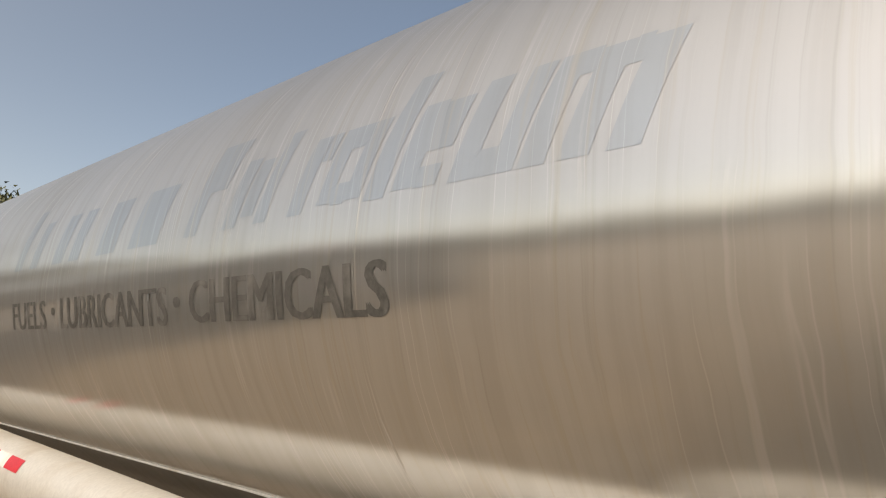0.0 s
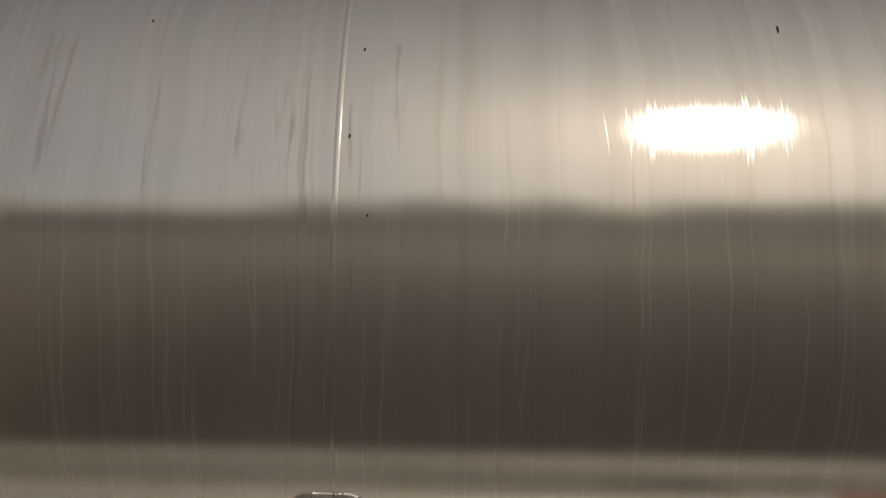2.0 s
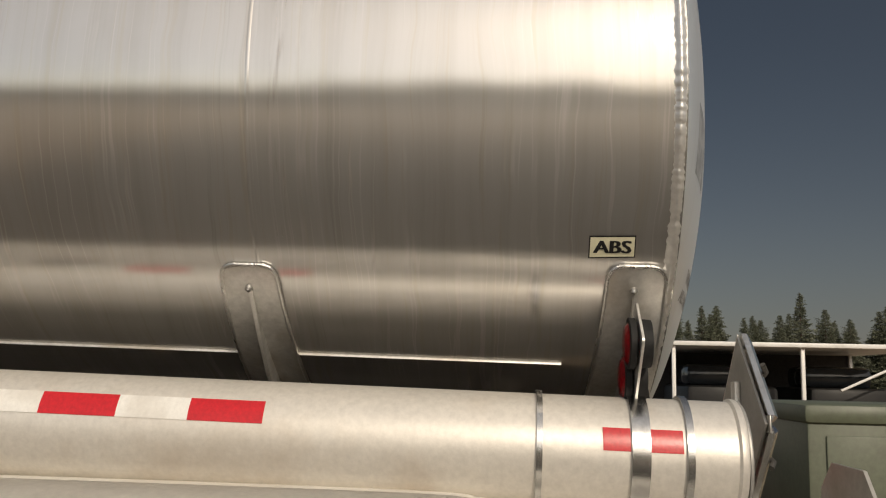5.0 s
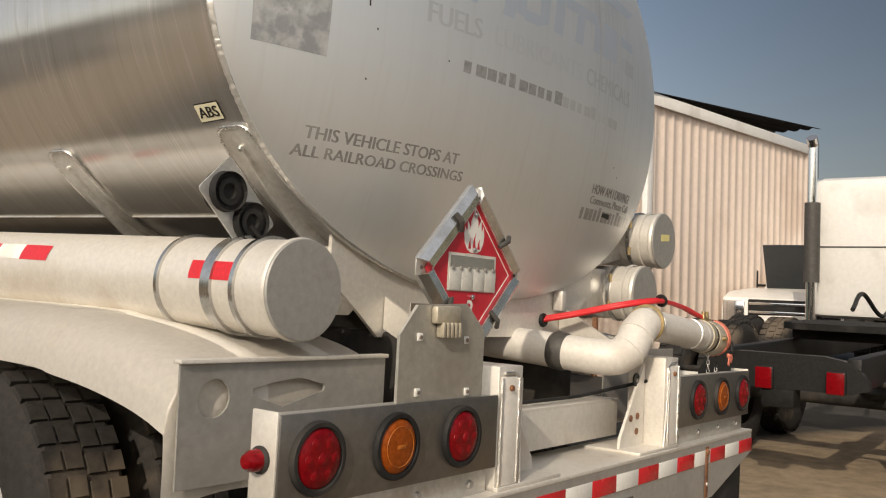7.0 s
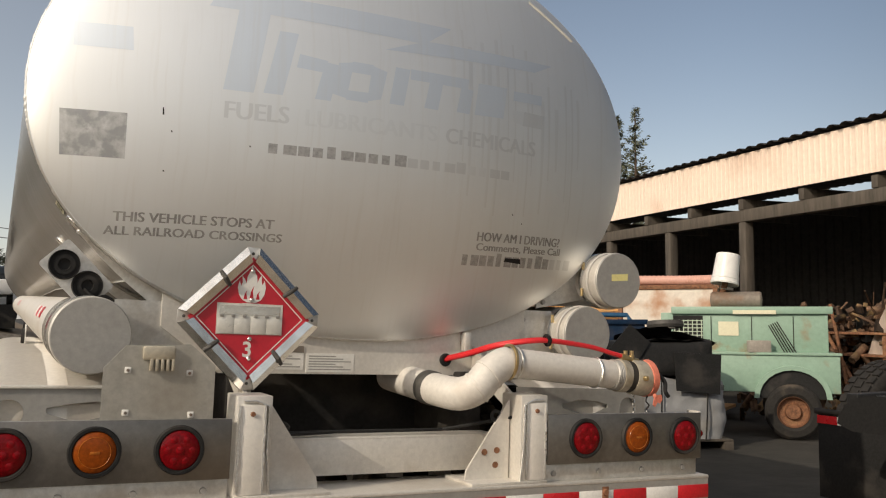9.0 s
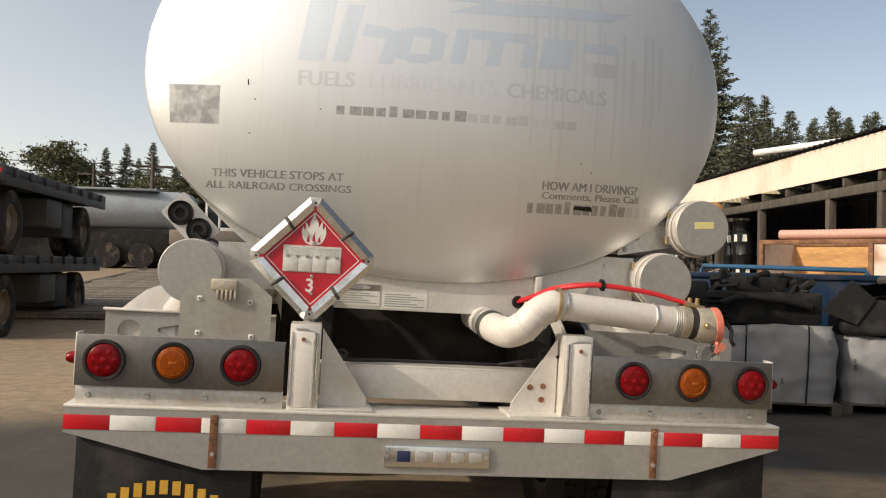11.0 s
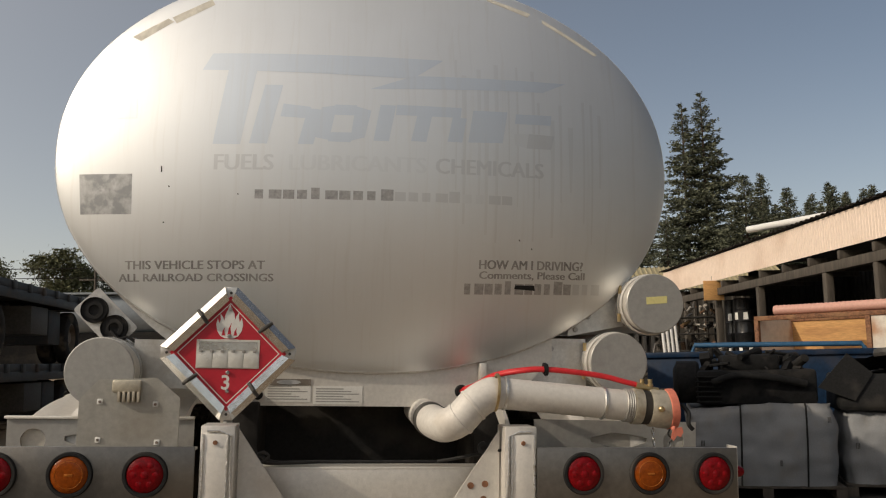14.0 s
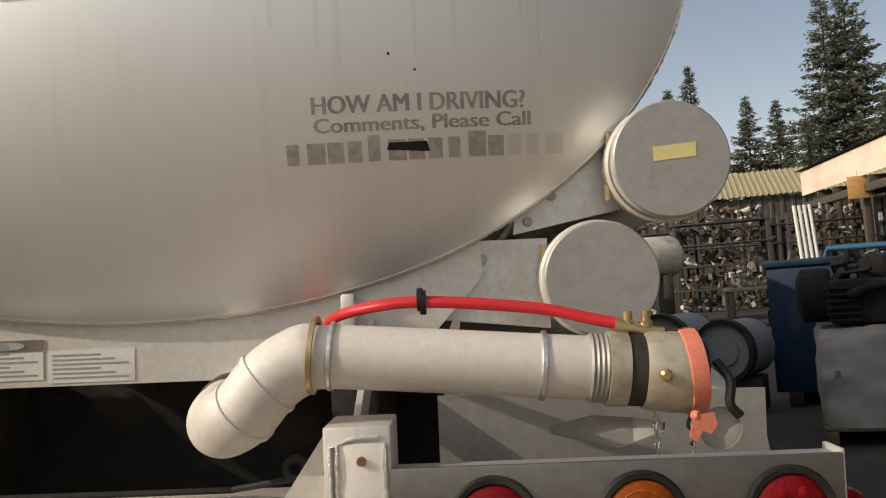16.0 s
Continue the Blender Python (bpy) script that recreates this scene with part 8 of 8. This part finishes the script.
# ---- left side of the yard ----
def flatbed(m, label):
    fb = thing("flatbed_trailer", m, label, "trailer", "stacked flatbeds")
    part("deck", box((0, 0, 1.18), (2.5, 6.0, 1.30), 0.01), M_DARKSTEEL, fb)
    for x in (0.75, 1.65):
        part("main_rail", box((x - 0.07, 0.05, 0.88), (x + 0.07, 5.9, 1.18), 0.01), M_DARKSTEEL, fb)
    part("rear_sill", box((0.0, -0.06, 1.08), (2.5, 0.0, 1.32), 0.01), M_DARKSTEEL, fb)
    for k in range(8):
        part("stake_pocket", box((2.5, 0.3 + 0.74 * k, 1.16), (2.54, 0.42 + 0.74 * k, 1.30), 0.004), M_DARKSTEEL, fb)
    for k in range(3):
        part("reflective_tape", box((2.05 + 0.14 * k, -0.065, 1.2), (2.18 + 0.14 * k, -0.062, 1.26)), M_RED if k % 2 == 0 else M_WHITE, fb)
    for wy in (0.75, 4.9):
        for x, s in ((0.25, -1), (0.57, -1), (1.93, 1), (2.25, 1)):
            ty = part("tyre", lathe([(0.28, -0.10), (0.33, -0.125), (0.44, -0.125), (0.49, -0.10), (0.50, -0.07), (0.50, 0.07), (0.49, 0.10), (0.44, 0.125), (0.33, 0.125), (0.28, 0.10)], (x, wy, 0.50), (1, 0, 0), 32), M_TYRE, fb, "worn black tyre")
            part("rim", lathe([(0.28, 0.09), (0.26, 0.1), (0.25, 0.0), (0.12, -0.02), (0.10, 0.06), (0, 0.065)], (x, wy, 0.50), (s, 0, 0), 24), M_DUSTYRIM, ty)
        part("axle", rod((0.2, wy, 0.5), (2.3, wy, 0.5), 0.06), M_DARK, fb)
    part("tool_box", box((1.4, 2.3, 0.50), (2.4, 3.2, 0.98), 0.01), M_GREYDARK, fb)
    # Rails, members and a box added to fill the deck's underside with dark.
    for x0, x1 in ((0.0, 0.06), (2.44, 2.5)):
        part("side_rail", box((x0, 0.0, 1.02), (x1, 6.0, 1.18), 0.008), M_DARKSTEEL, fb)
    for k in range(10):
        part("cross_member", box((0.06, 0.25 + 0.6 * k, 1.06), (2.44, 0.33 + 0.6 * k, 1.18), 0.004), M_DARKSTEEL, fb)
    part("spare_carrier", box((0.3, 3.6, 0.35), (2.3, 4.3, 0.98), 0.02), M_DARKSTEEL, fb)
    return fb


fz = ground_z(-6, 13) - 0.12
flatbed(pose(-7.55, 10.1, fz), "dark flatbed trailer carrying another one on its deck")
flatbed(pose(-7.45, 10.0, fz + 1.30), "dark flatbed trailer stacked on another one")
wt = thing("white_tank_trailer", pose(-5.6, 34.4, 0), "rounded white tank trailer parked far off, greyed for its shade", "tank trailer")
part("vessel", lathe([(0, -0.10), (0.40, -0.08), (0.66, 0.08), (0.78, 0.30), (0.83, 0.70), (0.83, 10.0), (0, 10.2)], (0, 0, 3.35), (-1, -0.10, 0), 40), M_FARTANK, wt)
part("top_walk", box((-9, -1.05, 4.14), (-1.4, -0.1, 4.22), 0.01), M_FARTANK, wt)
for x in (-1.9, -3.2, -8.5):
    part("wheel", lathe([(0, 0), (0.5, 0.0), (0.5, 1.6), (0, 1.6)], (x, -1.3, 1.5), (0, 1, 0), 28), M_TYRE, wt)
# Chassis box deepened as a dark mass for the shadow below the tank.
part("chassis", box((-9.5, -0.9, 1.25), (-0.9, 0.1, 2.6), 0.02), M_DARK, wt)
lb = thing("lowbed_trailer", pose(-4.4, 31.6, 0), "grey steel lowbed trailer with dark dual wheels", "trailer")
part("deck", box((-1.75, -0.2, 1.95), (1.35, 2.6, 2.52), 0.04), M_GREYPAINT, lb)
part("apron", plate([(-1.75, 1.95), (1.35, 1.95), (1.15, 1.55), (-1.55, 1.55)], 0.06, facing(-0.14)), M_DARK, lb)
for x in (0.75, 1.20, 1.65):
    part("wheel", lathe([(0.2, 0), (0.44, 0.0), (0.46, 0.05), (0.46, 0.25), (0.2, 0.25)], (x, -0.35, 1.62), (1, 0.25, 0), 28), M_TYRE, lb)
mc = thing("machine_cab", pose(-4.32, 32.5, 0), "white box cab with dark windows standing on the lowbed", "machine")
for x in (-0.52, -0.02, 0.52):
    for y in (-0.5, 0.5):
        part("pillar", box((x - 0.045, y - 0.045, 2.52), (x + 0.045, y + 0.045, 3.80), 0.01), M_WHITEPAINT, mc)
part("cab_roof", box((-0.60, -0.58, 3.80), (0.60, 0.58, 3.88), 0.02), M_WHITEPAINT, mc)
part("sill", box((-0.565, -0.545, 2.52), (0.565, 0.545, 2.66), 0.01), M_WHITEPAINT, mc)
part("window", box((-0.475, -0.50, 2.66), (-0.065, -0.48, 3.80), 0.003), M_GLASS, mc)
part("window", box((0.025, -0.50, 2.66), (0.475, -0.48, 3.80), 0.003), M_GLASS, mc)
part("beacon", lathe([(0.05, 0), (0.05, 0.12), (0.03, 0.16), (0, 0.17)], (0.5, -0.3, 3.88), (0, 0, 1), 14), M_RED, mc)
wk = thing("white_truck", pose(-3.1, 40.0, 1.15), "white truck with a box body parked far off", "truck")
part("cab", box((-0.75, -1.0, 0.55), (0.55, 1.0, 2.15), 0.15), M_WHITEPAINT, wk)
part("window", box((-0.60, -1.02, 1.45), (0.30, -0.995, 1.95), 0.03), M_GLASS, wk)
part("box_body", box((0.8, -1.0, 0.35), (2.7, 1.0, 1.55), 0.04), M_WHITEPAINT, wk)
part("stack", rod((0.68, -0.9, 0.6), (0.68, -0.9, 2.6), 0.07, n=14), M_CHROME, wk)
part("chassis", box((-0.9, -0.8, 0.25), (2.7, 0.8, 0.55), 0.02), M_DARK, wk)
for x in (-0.3, 1.5, 2.2):
    part("wheel", lathe([(0, 0), (0.45, 0.0), (0.45, 2.0), (0, 2.0)], (x, -1.05, 0.2), (0, 1, 0), 24), M_TYRE, wk)
for k, (x, y, s) in enumerate(((-1.6, 36, 1.0), (-3.0, 38, 1.0), (-7.6, 36.5, 1.1))):
    cr = thing("distant_car", pose(x, y, ground_z(x, y) + 0.8, 0, 0, 12 * k), "white car parked far off in the yard", "car", "distant cars")
    part("body", box((-0.9, -2.1, 0.35), (0.9, 2.1, 0.95), 0.12), M_WHITEPAINT, cr)
    part("cabin", box((-0.75, -1.0, 0.93), (0.75, 1.2, 1.5), 0.18), M_GLASS, cr)
    for wx in (-0.9, 0.7):
        for wy in (-1.35, 1.35):
            part("wheel", lathe([(0, 0), (0.33, 0), (0.33, 0.2), (0, 0.2)], (wx, wy, 0.33), (1, 0, 0), 20), M_TYRE, cr)
    part("plinth", box((-1.0, -2.2, -0.9), (1.0, 2.2, 0.0)), M_DARK, cr)

rnd = random.Random(12)
matm = thing("timber_mats", pose(0, 0, 0), "grey weathered timber mats laid flat on the dirt", "timber mat")
plank = box((-1.70, -0.078, 0.0), (1.70, 0.078, 0.10), 0.008)
pme = bpy.data.meshes.new("plank")
plank.to_mesh(pme)
plank.free()
pme.materials.append(M_MATWOOD)
for col, xc in enumerate((-5.22, -1.78)):
    for k in range(92):
        y = 13.55 + 0.196 * k + (0.05 if (k // 12) % 2 else 0.0)
        xs = xc + rnd.uniform(-0.05, 0.05) + (0.12 if (k // 12) % 2 else 0.0)
        za, zb = ground_z(xs - 1.7, y), ground_z(xs + 1.7, y)
        ob = new("plank", pme)
        ob.parent = matm
        ob.matrix_local = Matrix.Translation((xs, y, (za + zb) / 2 + 0.012 + rnd.uniform(-0.012, 0.012))) @ Matrix.Rotation(-math.atan2(zb - za, 3.4), 4, "Y") @ Matrix.Rotation(0.040, 4, "X") @ Matrix.Rotation(rnd.uniform(-0.008, 0.008), 4, "Z")
for xb in (-6.99, -3.50):
    part("edge_beam", sweep([(xb, y, ground_z(xb, y) + 0.06) for y in (13.4, 18.0, 22.5, 27.0, 31.6)], 0.075, 8), M_MATWOOD, matm, "long timber edge of the mats")

for x, y, h in ((-9.5, 46.0, 5.7), (-16.0, 60.0, 6.4), (3.0, 70.0, 7.4)):
    up = thing("utility_pole", pose(x, y, ground_z(x, y)), "slim wooden utility pole with a crossarm", "pole", "utility poles")
    part("pole", rod((0, 0, 0), (0, 0, h), 0.13, 0.09, 14), M_WOOD, up)
    part("crossarm", box((-1.1, -0.05, h - 0.8), (1.1, 0.05, h - 0.68), 0.01), M_WOOD, up)
wr = thing("overhead_wires", pose(0, 0, 0), "thin overhead wires between the poles", "wires")
for dz in (0.0, -0.5):
    part("wire", sweep(arc_points([(-45, 40, 8.2 + dz), (-25, 43, 6.4 + dz), (-9.5, 46, 4.95 + dz + ground_z(-9.5, 46)), (4, 50, 5.6 + dz), (18, 54, 5.4 + dz)]), 0.02, 6), M_DARK, wr)


# ---- trees ----
def crown_mesh(name, quads, material):
    me = bpy.data.meshes.new(name)
    q = np.array(quads, dtype=float).reshape(-1, 3)
    n = len(q) // 3
    me.from_pydata(q.tolist(), [], [(3 * i, 3 * i + 1, 3 * i + 2) for i in range(n)])
    me.materials.append(material)
    return me


def conifer(h, seed, base_r, label, sparse=1.0, lift=0.0, tip=0.55):
    """A tapered trunk with uneven whorls of limbs, each carrying many small tufts; the outline is ragged, with gaps."""
    rnd = random.Random(seed)
    t = thing("conifer_tree", pose(0, 0, 0), label, "tree", "conifers")
    part("trunk", rod((0, 0, 0), (0, 0, h * 0.97), h * 0.013, 0.03, 10), M_BARK, t)
    tris = []
    limbs = bmesh.new()
    z = h * 0.08
    while z < h * 0.97:
        f = z / h
        reach = base_r * min(1.0, (1 - f) / tip) ** 0.85 * (0.72 + 0.28 * min(1.0, f / 0.22))
        fine_ = min(1.0, 0.28 + reach * 0.34)
        for k in range(rnd.randint(5, 7)):
            if rnd.random() > 0.95 * sparse:
                continue
            a = rnd.uniform(0, 2 * math.pi)
            lump = 0.80 + 0.55 * noise.noise(Vector((math.cos(a) * 1.3 + seed, math.sin(a) * 1.3, f * 7)))
            ln = max(0.12, reach * lump * rnd.uniform(0.62, 1.08))
            d = Vector((math.cos(a), math.sin(a), 0))
            side = Vector((-d.y, d.x, 0))
            slope = lift + 0.45 * max(0.0, f - 0.45) - rnd.uniform(0.02, 0.26)
            bend = rnd.uniform(-0.10, 0.12)

            def at(q):
                return d * (ln * q) + side * (ln * bend * q * q) + Vector((0, 0, z + ln * (slope * q + 0.16 * q * q)))
            if ln > 0.9:
                rod(at(0.0), at(0.85), 0.012 + 0.008 * ln, 0.012, 4, limbs, caps=False)
            m = max(4, int(ln * 4.2))
            for j in range(m):
                q = 0.22 + 0.78 * (j + rnd.random()) / m
                c = at(q)
                spread = fine_ * (0.16 + 0.26 * ln * (1 - q) * 0.5) * (1.0 if sparse > 0.8 else 0.75)
                for i in range(7):
                    p = c + side * rnd.gauss(0, spread) + d * rnd.gauss(0, 0.14 * fine_) + Vector((0, 0, rnd.gauss(0.0, 0.07)))
                    out = (side * rnd.uniform(-1, 1) + d * rnd.uniform(0.1, 1.1) + Vector((0, 0, rnd.uniform(-0.35, 0.45)))).normalized()
                    w = out.cross(Vector((rnd.uniform(-1, 1), rnd.uniform(-1, 1), rnd.uniform(-1, 1)))).normalized() * rnd.uniform(0.05, 0.10) * fine_
                    tris += [p + w, p - w, p + out * rnd.uniform(0.22, 0.42) * fine_]
        z += h * rnd.uniform(0.011, 0.019)
    tagged(part("branchwork", limbs, M_BARK, t), kind="stuff")
    ob = new("crown", crown_mesh("crown", [tuple(v) for v in tris], M_NEEDLE))
    ob.parent = t
    return t


def broadleaf(h, r, seed, label):
    """A trunk with forked limbs and a crown of small leaf clumps with gaps."""
    rnd = random.Random(seed)
    t = thing("broadleaf_tree", pose(0, 0, 0), label, "tree", "broadleaf trees")
    part("trunk", rod((0, 0, 0), (0, 0, h * 0.55), h * 0.022, h * 0.012, 10), M_BARK, t)
    limbs = bmesh.new()
    tris = []
    for k in range(34):
        a = rnd.uniform(0, 2 * math.pi)
        zz = h * rnd.uniform(0.30, 0.97)
        f = (zz / h - 0.62) / 0.40
        rr = r * math.sqrt(max(0.05, 1 - f * f)) * rnd.uniform(0.35, 0.95)
        c = Vector((math.cos(a) * rr, math.sin(a) * rr, zz))
        rod((0, 0, h * 0.45), c, 0.05, 0.015, 4, limbs, caps=False)
        cr = h * rnd.uniform(0.07, 0.14)
        for j in range(190):
            v = Vector((rnd.gauss(0, 1), rnd.gauss(0, 1), rnd.gauss(0, 0.8)))
            p = c + v * cr * 0.55
            u = Vector((rnd.uniform(-1, 1), rnd.uniform(-1, 1), rnd.uniform(-1, 1))) * 0.17
            w = Vector((rnd.uniform(-1, 1), rnd.uniform(-1, 1), rnd.uniform(-1, 1))) * 0.17
            tris += [p + u, p - u, p + w * 1.4]
    tagged(part("branchwork", limbs, M_BARK, t), kind="stuff")
    ob = new("crown", crown_mesh("crown", [tuple(v) for v in tris], M_NEEDLE2))
    ob.parent = t
    return t


protos = {"big": (conifer(24.0, 1, 6.3, "tall ragged redwood behind the shed roof", 0.95, -0.05, 0.80), 24.0),
          "c": (conifer(15.0, 2, 4.6, "dark conifer in the woods round the yard", 1.0, -0.12, 1.0), 15.0),
          "e": (conifer(15.0, 7, 3.3, "slim dark conifer in the woods round the yard", 0.9, -0.08, 1.0), 15.0),
          "s": (conifer(15.0, 11, 3.6, "thin-crowned conifer with upswept limbs behind the shed", 0.60, 0.20, 1.0), 15.0),
          "w": (conifer(15.0, 13, 6.4, "broad dark conifer in the woods round the yard", 1.1, -0.10, 1.0), 15.0),
          "d": (broadleaf(11.0, 3.4, 3, "dusky round-crowned tree at the edge of the yard"), 11.0)}
TREES = [(29.0, 60.2, 22.2, "big"), (27.7, 60.9, 21.5, "big"), (28.9, 51.5, 13.7, "c"), (24.7, 57.9, 11.5, "c"), (41.6, 70.7, 14.5, "e"), (43.4, 69.7, 15.9, "c"), (48.5, 72.5, 16.7, "c"), (51.0, 70.8, 15.6, "c"),
         (18.8, 71.0, 17.1, "c"), (21.9, 75.4, 20.1, "e"), (23.3, 75.0, 14.9, "c"), (24.0, 67.6, 15.3, "c"), (25.9, 66.4, 14.6, "c"), (14.5, 66.9, 14.2, "c"), (15.7, 66.6, 12.7, "d")]
TREES += [(28.5, 34.7, 12.6, "s"), (28.6, 33.4, 12.8, "s"), (39.1, 60.2, 15.0, "e"), (44.5, 62.6, 15.3, "c"), (45.1, 35.0, 13.3, "e"), (64.3, 20.2, 14.3, "e"), (32.9, 46.3, 11.6, "c"), (31.8, 47.0, 10.8, "c"),
          (-8.6, 56.2, 13.1, "c"), (-8.0, 57.5, 13.5, "c"), (-6.6, 58.4, 14.4, "c"), (-5.6, 57.0, 13.2, "c"), (-4.4, 56.6, 11.8, "c"), (-3.0, 55.0, 11.4, "c"), (-7.2, 60.0, 12.0, "c"), (-17.5, 69.8, 10.6, "c"), (-16.0, 70.1, 11.0, "c"), (-13.1, 65.6, 10.6, "c"), (-11.4, 65.9, 9.0, "c"), (-14.6, 68.0, 9.6, "c"), (-18.6, 70.0, 9.2, "c")]
TREES += [(-20.5, 52.9, 7.8, "d"), (-21.9, 68.2, 9.7, "d"), (-20.6, 68.6, 10.2, "d"), (-19.6, 68.9, 9.3, "d"), (55.8, -12.7, 6.6, "c"), (57.5, -14.0, 6.5, "e"), (59.9, -17.1, 6.3, "c"),
          (64.1, -20.3, 5.8, "c"), (56.1, -19.1, 5.5, "e"), (53.6, -20.1, 5.2, "c"), (56.5, -15.6, 5.9, "c"), (58.0, -18.4, 5.4, "e"), (55.0, -17.6, 4.9, "c"), (60.0, -22.5, 5.3, "e"), (56.0, -24.0, 5.0, "c"), (55.0, -22.0, 4.4, "c"), (11.7, 60.7, 12.7, "d")]
TREES += [(25.1, 46.3, 12.3, "w"), (27.8, 49.4, 11.5, "c"), (30.1, 50.4, 12.4, "w"), (30.2, 48.0, 11.2, "c"), (33.0, 49.8, 12.4, "w"), (32.1, 46.9, 11.4, "c"), (31.6, 44.8, 10.2, "w"), (30.4, 52.5, 11.7, "c"), (33.9, 52.8, 11.9, "c")]
rnd = random.Random(8)
for k in range(12):
    a = radians(95 + 7 * k)
    d = rnd.uniform(38, 58)
    TREES.append((math.sin(a) * d, math.cos(a) * d, rnd.uniform(4.5, 6.0), rnd.choice(("c", "e"))))
for k in range(26):
    TREES.append((54 + rnd.uniform(-2, 6), -6 - 0.9 * k + rnd.uniform(-0.6, 0.6), rnd.uniform(4.8, 6.8), ("w", "c", "w")[k % 3]))
# Mostly unseen trees, added and sized to shape the tank's reflection.
for k in range(150):
    # the woods go on round the yard in two uneven rows, with low growth before them
    a = radians(-172 + 152 * k / 150 + rnd.uniform(-0.8, 0.8))
    d = (rnd.uniform(40, 46), rnd.uniform(48, 60), rnd.uniform(36, 41))[k % 3]
    top = (rnd.uniform(4.8, 9.4), rnd.uniform(6.0, 12.0), rnd.uniform(3.0, 6.0))[k % 3]
    top *= 1.0 - 0.5 * min(1.0, max(0.0, (a - radians(-100)) / radians(60)))
    TREES.append((math.sin(a) * d, math.cos(a) * d, top, ("d", "d", "d")[k % 3] if k % 2 else ("d", "c", "d")[k % 3]))
for k in range(16):
    TREES.append((-25 + 1.6 * k + rnd.uniform(-0.6, 0.6), rnd.uniform(58, 66), rnd.uniform(4.8, 7.4), "d"))
used = set()
for x, y, top, kind in TREES:
    proto, h = protos[kind]
    z = ground_z(x, y)
    m = pose(x, y, z, 0, 0, rnd.uniform(0, 360))
    s = max(0.3, (top - z) / h)
    t = proto if kind not in used else copy_thing(proto, m)
    used.add(kind)
    t.matrix_basis = m @ Matrix.Diagonal((s, s, s, 1))
